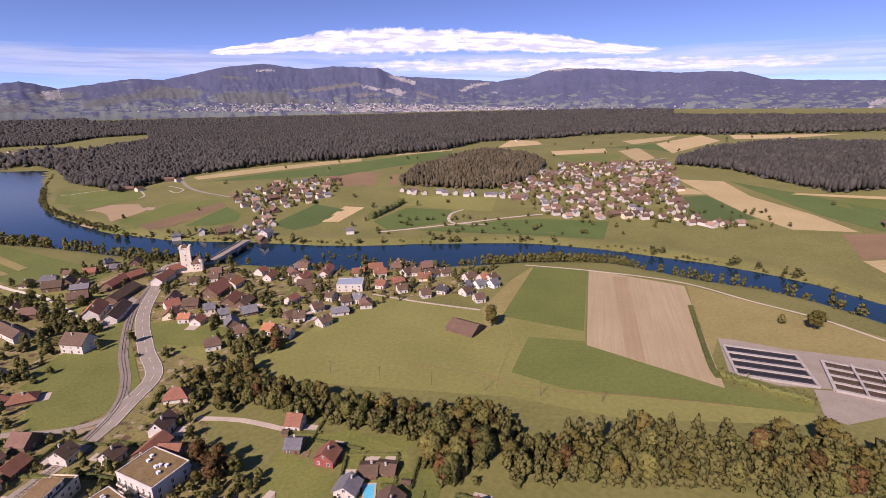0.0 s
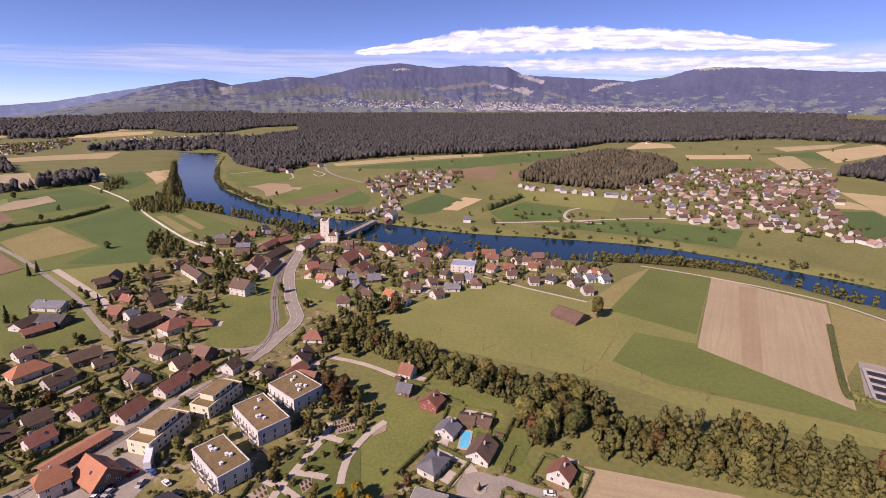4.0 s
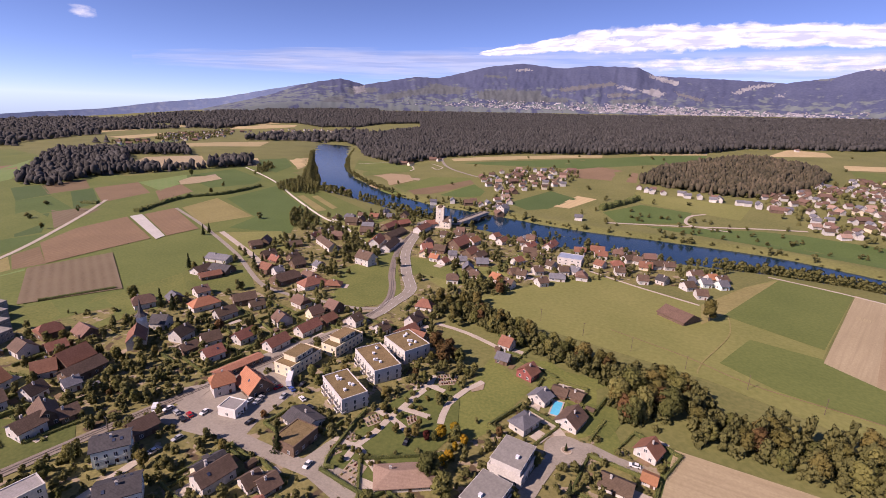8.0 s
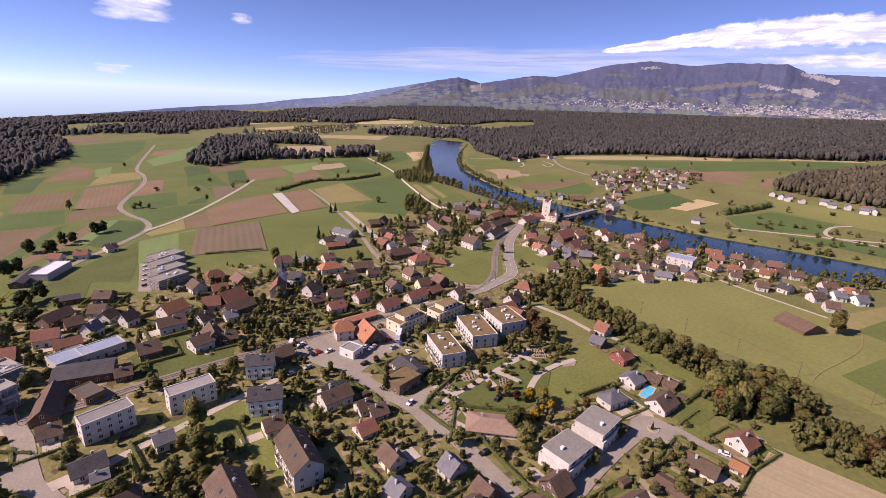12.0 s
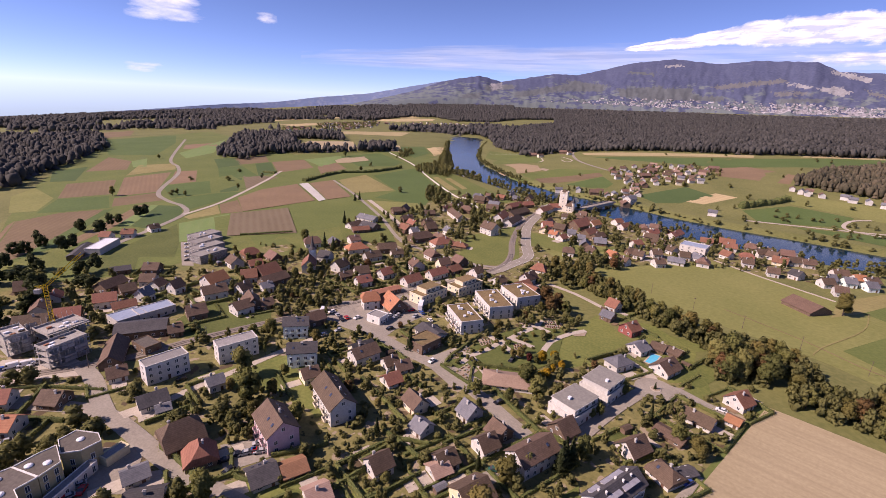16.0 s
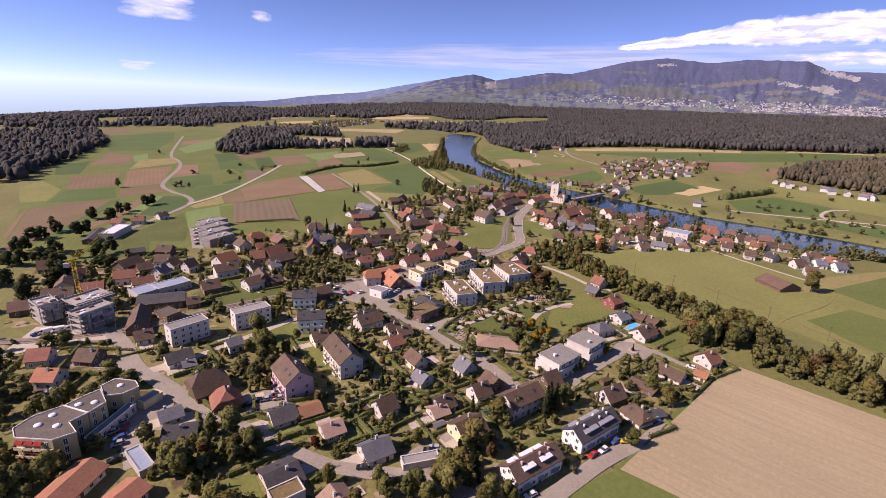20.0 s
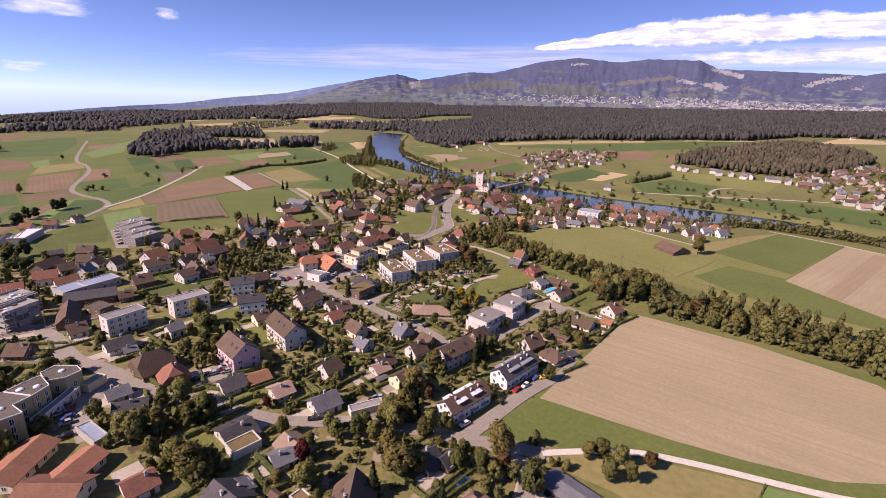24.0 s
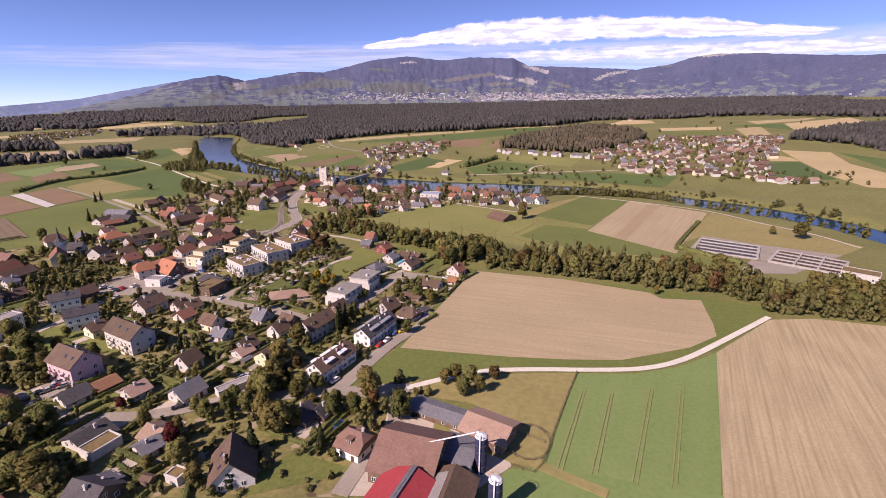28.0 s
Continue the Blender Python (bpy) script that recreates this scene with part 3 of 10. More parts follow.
def shell_block(x, y, length, width, height, turn):
    """An unfinished block: slabs, columns, some walls and a scaffold."""
    root = thing("building_shell", x, y, 0, turn, "unfinished concrete building shell behind scaffolding", "building site", "building shells")
    a, b, n = length / 2, width / 2, max(2, int(height / 2.8))
    r = rng(x, y)
    HOUSES.append((x, y, max(length, width) * 0.6))
    for i in range(n + 1):
        part("slab", boxes("slab", [(-a, -b, 2.8 * i - 0.3, a, b, 2.8 * i)], M["concrete"]), root)
        if i == n:
            break
        for k in range(5):
            for s in (-1, 1):
                u = -a + 0.5 + (length - 1) * k / 4
                part("column", boxes("column", [(u - 0.25, s * (b - 0.4) - 0.25, 2.8 * i, u + 0.25, s * (b - 0.4) + 0.25, 2.8 * i + 2.5)], M["concrete"]), root)
        for k in range(3):
            u = r.uniform(-0.8, 0.5) * a
            part("wall_panel", boxes("wall_panel", [(u, (-1 if k % 2 else 1) * (b - 0.3) - 0.12, 2.8 * i, u + length * 0.3, (-1 if k % 2 else 1) * (b - 0.3) + 0.12, 2.8 * i + 2.5)], M["wall_grey"]), root)
    part("parapet", boxes("parapet", [(-a, -b, 2.8 * n, a, -b + 0.25, 2.8 * n + 0.9), (-a, b - 0.25, 2.8 * n, a, b, 2.8 * n + 0.9), (-a, -b + 0.25, 2.8 * n, -a + 0.25, b - 0.25, 2.8 * n + 0.9), (a - 0.25, -b + 0.25, 2.8 * n, a, b - 0.25, 2.8 * n + 0.9)], M["concrete"]), root)
    for s in (-1, 1):
        posts = [(-a + length * k / 8 - 0.05, s * (b + 1.1) - 0.05, 0, -a + length * k / 8 + 0.05, s * (b + 1.1) + 0.05, height + 1.5) for k in range(9)]
        decks = [(-a, s * (b + 0.7) - 0.4, 2.0 * k, a, s * (b + 0.7) + 0.4, 2.0 * k + 0.08) for k in range(1, int(height / 2) + 1)]
        for kind, spans in (("scaffold_post", posts), ("scaffold_deck", decks)):
            for span in spans:
                part(kind, boxes(kind, [span], M["concrete"]), root)
    for k in range(5):
        u, v = r.uniform(-0.7, 0.7) * a, r.uniform(-0.6, 0.6) * b
        part("formwork_stack", boxes("formwork_stack", [(u - 1, v - 0.6, 2.8 * n, u + 1, v + 0.6, 2.8 * n + r.uniform(0.4, 1.0))], M[r.choice(("roof_rust", "timber", "whiteroof"))]), root)
    return root


# ---- flat pieces of land ----
LAYER = [0]


def patch(name, kind, corners, label, category, turn=0.0, lift=0.1, mat=None, what=""):
    """A piece of land with its own cover, laid on the ground as a thin sheet. turn: the bearing of its rows."""
    LAYER[0] += 1
    if kind in ("lawn", "asphalt", "paving", "soil"):
        OPEN.append(corners)
    z = lift + 0.0005 * LAYER[0]
    cx, cy = sum(c[0] for c in corners) / len(corners), sum(c[1] for c in corners) / len(corners)
    back = pose(cx, cy, 0, 0, 0, turn).inverted()
    bm = bmesh.new()
    f = bm.faces.new([bm.verts.new((px, py, 0)) for px, py in corners])
    f.normal_update()
    if f.normal.z < 0:
        f.normal_flip()
    big = max(math.hypot(a[0] - b[0], a[1] - b[1]) for a, b in zip(corners, corners[1:] + corners[:1]))
    if big > 60:
        bmesh.ops.triangulate(bm, faces=bm.faces)
        for _ in range(min(4, int(math.log2(big / 30)))):
            bmesh.ops.subdivide_edges(bm, edges=[e for e in bm.edges if e.calc_length() > 34], cuts=1)
            bmesh.ops.triangulate(bm, faces=bm.faces)
    bm.verts.ensure_lookup_table()
    hs = heights(np.array([v.co.x for v in bm.verts]), np.array([v.co.y for v in bm.verts]))
    for v, h in zip(bm.verts, hs):
        v.co = back @ Vector((v.co.x, v.co.y, float(h) + z))
    me = bpy.data.meshes.new(name)
    bm.to_mesh(me)
    bm.free()
    me.materials.append(mat or M[kind])
    ob = new(name, me)
    ob.matrix_basis = pose(cx, cy, 0, 0, 0, turn)
    return tagged(ob, label, category, "", what or "structure")


def smooth_line(points, step=6.0):
    """Points along a soft curve through the points given."""
    p = [Vector((a[0], a[1])) for a in points]
    out = []
    for i in range(len(p) - 1):
        a, b, c, d = p[max(i - 1, 0)], p[i], p[i + 1], p[min(i + 2, len(p) - 1)]
        n = max(1, int((c - b).length / step))
        for k in range(n):
            t = k / n
            out.append(0.5 * (2 * b + (c - a) * t + (2 * a - 5 * b + 4 * c - d) * t * t + (3 * b - a - 3 * c + d) * t ** 3))
    return out + [p[-1]]


def ribbon(points, half, offset=0.0, lift=0.2, thick=0.0):
    """Vertices and faces of a strip along a line."""
    v, f = [], []
    n = len(points)
    hs = heights(np.array([p.x for p in points]), np.array([p.y for p in points]))
    for i, p in enumerate(points):
        d = (points[min(i + 1, n - 1)] - points[max(i - 1, 0)]).normalized()
        s = Vector((-d.y, d.x))
        for k in (half, -half):
            q = p + s * (offset + k)
            v.append((q.x, q.y, float(hs[i]) + lift))
    f = [(2 * i, 2 * i + 1, 2 * i + 3, 2 * i + 2) for i in range(n - 1)]
    if thick:
        m = len(v)
        v += [(a, b, c - thick) for a, b, c in v]
        f += [(2 * i, 2 * i + 2, m + 2 * i + 2, m + 2 * i) for i in range(n - 1)] + [(2 * i + 1, m + 2 * i + 1, m + 2 * i + 3, 2 * i + 3) for i in range(n - 1)]
    return v, f


def road(name, points, width, label, kind="asphalt", lift=0.22, lines=False, category="road", step=6.0):
    LAYER[0] += 1
    z = lift + 0.0005 * LAYER[0]
    line = smooth_line(points, step)
    LANES.extend((p.x, p.y, width / 2 + 1.2) for p in line)
    v, f = ribbon(line, width / 2, 0, z, 0.15)
    ob = tagged(new(name, mesh(name, v, f, M[kind])), label, category, "", "structure")
    if lines:
        for off in (-width / 2 + 0.35, width / 2 - 0.35):
            v, f = ribbon(line, 0.09, off, z + 0.012)
            part("edge_line", mesh("edge_line", v, f, M["line"]), ob)
        v, f = ribbon(line, 0.08, 0, z + 0.012)
        part("centre_line", mesh("centre_line", v, f[::2], M["line"]), ob)
    return ob


# ---- plants ----
def crown_mesh(seed, radius, height, base, leaves, mat, leaf=1.0, cone=False, lobes=9, lump=1.0):
    """A crown of many small leaf clumps on lobes round the limbs, with gaps."""
    r = np.random.RandomState(seed)
    if cone:
        k = r.rand(leaves) ** 0.7
        z = base + (height - base) * (1 - k)
        ang = r.rand(leaves) * 6.2832
        tier = 0.75 + 0.35 * np.sin(z * 3.1 + ang)
        rad = radius * k * tier * (0.55 + 0.5 * r.rand(leaves))
        pos = np.stack([rad * np.cos(ang), rad * np.sin(ang), z], 1)
        out = np.stack([np.cos(ang), np.sin(ang), np.full(leaves, 0.25)], 1)
    else:
        la, lz = r.rand(lobes) * 6.2832, np.linspace(0.2, 0.85, lobes) + r.uniform(-0.1, 0.1, lobes)
        wide = np.sqrt(np.clip(1 - (2 * lz - 0.95) ** 2, 0.1, 1))
        lr = radius * 0.62 * wide * r.uniform(0.55, 1.05, lobes)
        lobe = np.stack([lr * np.cos(la), lr * np.sin(la), base + (height - base) * lz], 1)
        lobe[-1, :2] *= 0.3
        size = radius * r.uniform(0.36, 0.58, lobes) * lump
        which = r.randint(0, lobes, leaves)
        out = r.normal(size=(leaves, 3))
        out /= np.linalg.norm(out, axis=1)[:, None]
        out[:, 2] = np.where(out[:, 2] < -0.35, -out[:, 2], out[:, 2])
        pos = lobe[which] + out * (size[which] * (0.6 + 0.6 * r.rand(leaves)))[:, None] * np.array([1, 1, 0.9])
    nrm = out + r.normal(size=(leaves, 3)) * 0.4
    nrm /= np.linalg.norm(nrm, axis=1)[:, None]
    side = np.cross(nrm, r.normal(size=(leaves, 3)))
    side /= np.linalg.norm(side, axis=1)[:, None] + 1e-6
    up = np.cross(nrm, side)
    s = leaf * r.uniform(0.6, 1.25, leaves)[:, None]
    bend = nrm * s * 0.3
    v = np.stack([pos - side * s * 0.75 - bend, pos - up * s * 0.55, pos + side * s * 0.75 - bend, pos + up * s * 0.6], 1).reshape(-1, 3)
    whole = (pos - np.array([0, 0, base + (height - base) * 0.42])) / np.array([radius, radius, (height - base) * 0.5])
    soft = np.repeat(out * 0.3 + whole * 0.5 + nrm * 0.32, 4, 0)
    f = np.arange(leaves * 4).reshape(-1, 4)
    if not cone:
        # the dense twigs inside each lobe
        corner = np.array(box_verts(-1, -1, -1, 1, 1, 1)) / 1.732
        k = len(v)
        v = np.concatenate([v] + [lobe[q] + corner * size[q] * 0.8 for q in range(lobes)])
        soft = np.concatenate([soft] + [corner] * lobes)
        f = np.concatenate([f] + [np.array(BOX) + k + 8 * q for q in range(lobes)])
    me = mesh("crown", v.tolist(), f.tolist(), mat)
    follow(me, soft)
    return me


def follow(me, soft):
    """Lets leaves shade with the crown that they belong to."""
    me.shade_smooth()
    soft = soft / (np.linalg.norm(soft, axis=1)[:, None] + 1e-9)
    me.normals_split_custom_set_from_vertices(soft.tolist())


def trunk_mesh(seed, height, radius, limbs=5, spread=3.0):
    r = random.Random(seed)
    v, f = [], []

    def limb(a, b, r0, r1, n=6):
        k = len(v)
        d = (b - a).normalized()
        s = d.orthogonal().normalized()
        u = d.cross(s)
        for c, rad in ((a, r0), ((a + b) / 2 + s * rad_wobble(r, r0), (r0 + r1) / 2), (b, r1)):
            v.extend(c + (s * math.cos(6.2832 * i / n) + u * math.sin(6.2832 * i / n)) * rad for i in range(n))
        for q in range(2):
            f.extend((k + q * n + i, k + q * n + (i + 1) % n, k + (q + 1) * n + (i + 1) % n, k + (q + 1) * n + i) for i in range(n))
        f.append(tuple(range(k + 2 * n, k + 3 * n)))

    limb(Vector((0, 0, -0.4)), Vector((0, 0, height)), radius, radius * 0.4)
    for i in range(limbs):
        a, z = 6.2832 * i / max(limbs, 1) + r.uniform(-0.4, 0.4), height * r.uniform(0.45, 0.9)
        limb(Vector((0, 0, z)), Vector((math.cos(a) * spread * r.uniform(0.6, 1), math.sin(a) * spread * r.uniform(0.6, 1), z + spread * r.uniform(0.5, 1))), radius * 0.45, radius * 0.12, 5)
    return mesh("trunk", [tuple(p) for p in v], f, M["bark"])


def rad_wobble(r, s):
    return r.uniform(-0.6, 0.6) * s


TREES = {}
for kind, mat, n in (("green", "leaf", 4), ("olive", "leaf_olive", 3), ("rust", "leaf_rust", 2), ("gold", "leaf_gold", 1), ("red", "leaf_red", 1)):
    for i in range(n):
        s = len(TREES) + 3
        TREES[kind, i] = (trunk_mesh(s, 6.0, 0.3, 5, 2.2), crown_mesh(s, 4.3, 11.5, 1.2, 1250, M[mat], 0.58, lobes=26, lump=0.82))
for i in range(2):
    TREES["fir", i] = (trunk_mesh(40 + i, 10.5, 0.25, 0), crown_mesh(50 + i, 3.1, 13.0, 0.8, 560, M["needle"], 0.8, cone=True))
for i in range(2):
    TREES["poplar", i] = (trunk_mesh(60 + i, 10.0, 0.28, 4, 1.2), crown_mesh(70 + i, 2.3, 15.0, 1.5, 520, M["leaf"], 0.85, lobes=14))
for i in range(2):
    TREES["shrub", i] = (trunk_mesh(80 + i, 1.2, 0.1, 4, 0.9), crown_mesh(90 + i, 1.9, 2.9, 0.1, 240, M["leaf_olive" if i else "leaf"], 0.6, lobes=7))
TREE_LABELS = {"green": "leafy green broad-leaved tree with an uneven crown", "olive": "broad-leaved tree turning olive in autumn", "rust": "broad-leaved tree with rust-brown autumn leaves", "gold": "small tree with golden yellow leaves", "red": "small tree with dark red leaves", "fir": "dark green conifer with a pointed crown", "poplar": "tall narrow tree with dense green leaves", "shrub": "low leafy garden shrub"}


def tree(x, y, size, kind="green", place="beside houses"):
    """size: metres of height."""
    r = rng(x, y, 5)
    full = {"fir": 13.0, "poplar": 15.0, "shrub": 2.9}.get(kind, 11.5)
    k = size / full
    options = [q for q in TREES if q[0] == kind]
    tr, cr = TREES[r.choice(options)]
    root = thing("shrub" if kind == "shrub" else "tree", x, y, zat(x, y), r.uniform(0, 360), f"{TREE_LABELS[kind]}, {place}", "shrub" if kind == "shrub" else "tree", place)
    wide = k * r.uniform(0.85, 1.15)
    for name, me in (("trunk", tr), ("crown", cr)):
        part(name, me, root, Matrix.Diagonal((wide, wide, k, 1)))
    return root


def scatter(polygon, step, seed, jitter=0.6):
    """Points on a jittered lattice inside a polygon."""
    r = np.random.RandomState(seed)
    p = np.array(polygon, float)
    gx, gy = np.meshgrid(np.arange(p[:, 0].min(), p[:, 0].max(), step), np.arange(p[:, 1].min(), p[:, 1].max(), step))
    q = np.stack([gx.ravel(), gy.ravel()], 1) + r.uniform(-jitter, jitter, (gx.size, 2)) * step
    keep = np.zeros(len(q), bool)
    for (ax, ay), (bx, by) in zip(p, np.roll(p, -1, 0)):
        cross = ((ay > q[:, 1]) != (by > q[:, 1])) & (q[:, 0] < (bx - ax) * (q[:, 1] - ay) / (by - ay + 1e-9) + ax)
        keep ^= cross
    return q[keep]


def merged(name, shapes, spots, tall, wide, seed, mat, label, category, swell=0.0):
    """One mesh of many plain trees or shrubs: shapes are (verts, tris), each spot takes one of them."""
    r = np.random.RandomState(seed)
    n = len(spots)
    if not n:
        return None
    hs = heights(spots[:, 0], spots[:, 1])
    pick, ang = r.randint(0, len(shapes), n), r.rand(n) * 6.2832
    h = r.uniform(*tall, n)
    w = r.uniform(*wide, n)
    if swell:
        h = h * np.array([1 + swell * noise.fractal(Vector((p[0] / 90, p[1] / 90, seed)), 0.7, 2.0, 3) for p in spots])
    allv, allf, alln, base = [], [], [], 0
    for k, (sv, sf, *sn) in enumerate(shapes):
        sel = pick == k
        m = int(sel.sum())
        if not m:
            continue
        c, s = np.cos(ang[sel])[:, None], np.sin(ang[sel])[:, None]
        x = (sv[None, :, 0] * c - sv[None, :, 1] * s) * w[sel][:, None] + spots[sel][:, :1]
        y = (sv[None, :, 0] * s + sv[None, :, 1] * c) * w[sel][:, None] + spots[sel][:, 1:]
        z = sv[None, :, 2] * h[sel][:, None] + hs[sel][:, None] - 0.3
        allv.append(np.stack([x, y, z], 2).reshape(-1, 3))
        allf.append((sf[None] + (np.arange(m) * len(sv))[:, None, None]).reshape(-1, 3) + base)
        base += m * len(sv)
        if sn:
            alln.append(np.stack([sn[0][None, :, 0] * c - sn[0][None, :, 1] * s, sn[0][None, :, 0] * s + sn[0][None, :, 1] * c, np.repeat(sn[0][None, :, 2], m, 0)], 2).reshape(-1, 3))
    v, f = np.concatenate(allv), np.concatenate(allf)
    me = bpy.data.meshes.new(name)
    me.vertices.add(len(v))
    me.vertices.foreach_set("co", v.ravel())
    me.loops.add(f.size)
    me.loops.foreach_set("vertex_index", f.ravel().astype(np.int32))
    me.polygons.add(len(f))
    me.polygons.foreach_set("loop_start", np.arange(0, f.size, 3, dtype=np.int32))
    me.update(calc_edges=True)
    me.materials.append(mat)
    if sum(len(q) for q in alln) == len(v):
        follow(me, np.concatenate(alln))
    return tagged(new(name, me), label, category, "", "stuff")


def fir_shape(seed):
    r = np.random.RandomState(seed)
    v, f = [], []
    for z0, z1, rad in ((0.08, 0.62, 0.5), (0.4, 1.0, 0.34)):
        k = len(v)
        a = np.arange(6) * 1.0472 + r.rand()
        q = rad * r.uniform(0.75, 1.2, 6)
        v += [(q[i] * math.cos(a[i]), q[i] * math.sin(a[i]), z0 + r.uniform(-0.06, 0.06)) for i in range(6)] + [(r.uniform(-0.05, 0.05), r.uniform(-0.05, 0.05), z1)]
        f += [(k + i, k + (i + 1) % 6, k + 6) for i in range(6)]
    return np.array(v), np.array(f)


def leafy_shape(seed, low=0.12):
    """A lumpy crown: a twelve-sided ball with uneven radii, lifted off the ground."""
    r = np.random.RandomState(seed)
    bm = bmesh.new()
    bmesh.ops.create_icosphere(bm, subdivisions=2 if seed % 2 else 1, radius=0.5)
    bmesh.ops.triangulate(bm, faces=bm.faces)
    v = np.array([p.co[:] for p in bm.verts])
    f = np.array([[p.index for p in q.verts] for q in bm.faces])
    bm.free()
    v *= r.uniform(0.72, 1.25, (len(v), 1))
    v[:, 2] = np.clip(v[:, 2] * (1 - low) + 0.5 + low / 2, low * 0.5, None)
    return v, f


FIRS = [fir_shape(i) for i in range(5)]
ROUND = [leafy_shape(i) for i in range(6)]

# ---- the land ----
def graded(lo, hi, a, b, fine, grow=1.16, most=110.0):
    """Lattice lines, close together from a to b and wider outside."""
    out = list(np.arange(a, b + 0.1, fine))
    for sign in (1, -1):
        p, d = (b, fine) if sign > 0 else (a, fine)
        while lo < p < hi:
            d = min(most, d * grow)
            p += sign * d
            out.append(p)
    return np.array(sorted(out))


gx, gy = np.meshgrid(graded(-4700, 4700, -760, 420, 8.0), graded(-2500, 4700, 330, 800, 8.0, 1.12, 90))
gz = heights(gx, gy)
ny, nx = gx.shape
idx = np.arange(nx * ny).reshape(ny, nx)
quads = np.stack([idx[:-1, :-1], idx[:-1, 1:], idx[1:, 1:], idx[1:, :-1]], -1).reshape(-1, 4)
ground = new("ground", mesh("ground", np.stack([gx, gy, gz], -1).reshape(-1, 3).tolist(), quads.tolist(), GRASS))
for p in ground.data.polygons:
    p.use_smooth = True
tagged(ground, "green grassy plain that rises towards the woods", "ground", "", "structure")


def water_sheet():
    n, s = smooth_line(RIVER_N[4:], 15), smooth_line(RIVER_S[4:], 15)
    v, f = [], []
    k = 160
    for i in range(k + 1):
        a = n[round(i * (len(n) - 1) / k)]
        b = s[round(i * (len(s) - 1) / k)]
        d = (a - b).normalized() * 10
        v += [(a.x + d.x, a.y + d.y, WATER), (b.x - d.x, b.y - d.y, WATER)]
    f = [(2 * i, 2 * i + 1, 2 * i + 3, 2 * i + 2) for i in range(k)]
    return tagged(new("river", mesh("river", v, f, M["water"])), "deep blue river with a calm surface between wooded banks", "river", "", "structure")


water_sheet()

# far mountains: bearing and crest height of the range
CREST = [(-110, -150), (-95, -185), (-87, -178), (-80, -112), (-74, -62), (-68.6, -12), (-63, 26), (-58.4, 87), (-52.6, 145), (-49.2, 206), (-44.4, 288), (-40.2, 355), (-37.6, 311), (-31.8, 397), (-29.2, 396), (-23.4, 514), (-19.7, 545),
         (-15.3, 512), (-12.6, 540), (-7.7, 532), (-5.9, 462), (-3.6, 455), (0.6, 440), (5.7, 415), (8.9, 450), (11.3, 510), (13.1, 522), (16.7, 515), (20.2, 490), (24.6, 462), (27.6, 468), (30.1, 455), (32.5, 395), (35.2, 378), (41, 360), (60, 340)]


NEAR_CREST = [(-60, -60), (-56, 20), (-51, 120), (-47, 205)] + [c for c in CREST if c[0] > -44.5]
FAR_CREST = [c for c in CREST if c[0] < -44] + [(-41, 285), (-36, 230)]


def range_mesh(name, crest, r0, r1, foot, seed, mat, label, rough=1.0):
    """A belt of hills: its foot at r0, its crest at r1, with spurs and side valleys running down from the crest."""
    ca, ch = zip(*crest)
    az0, az1 = ca[0], ca[-1]
    v, f = [], []
    cols, rows = int((az1 - az0) * 9), 48
    for i in range(cols + 1):
        a = az0 + (az1 - az0) * i / cols
        top = float(np.interp(a, ca, ch)) - 9
        low = min(foot(a), top - 15)
        for j in range(rows + 1):
            t = j / rows
            r = r0 + (r1 - r0) * t
            x, y = 40 + r * math.sin(radians(a)), -60 + r * math.cos(radians(a))
            if j == 0:
                v.append((x, y, min(low, zat(x, y)) - 40))
                continue
            bend = a + 1.3 * noise.noise(Vector((a * 0.15, t * 1.6, seed)))
            spur = abs(noise.noise(Vector((bend * 0.17, t * 0.4, seed)))) * 1.5 + abs(noise.noise(Vector((bend * 0.6 + t * 2.0, t * 2.2, seed + 4)))) * 0.2
            fold = (0.32 - spur) * 0.075 * (1 - t ** 4) * min(1, t * 2.5)
            fine = noise.fractal(Vector((a * 1.4, t * 5, seed)), 0.9, 2.0, 5) * 0.03 * (1 - t ** 4)
            crag = noise.noise(Vector((a * 1.9, seed, 0.3))) * 5 * rough * t
            v.append((x, y, low + (top - low) * max(0.0, t ** 1.2 + fold + fine) + crag))
    f = [(i * (rows + 1) + j, i * (rows + 1) + j + 1, (i + 1) * (rows + 1) + j + 1, (i + 1) * (rows + 1) + j) for i in range(cols) for j in range(rows)]
    ob = new(name, mesh(name, v, f, mat))
    for p in ob.data.polygons:
        p.use_smooth = True
    return tagged(ob, label, "mountains", "", "structure")


def foot_height(a):
    k = min(1.0, max(0.0, (a + 72) / 30))
    return -190 + (132 + 190) * k * k * (3 - 2 * k) if a < -42 else 132.0


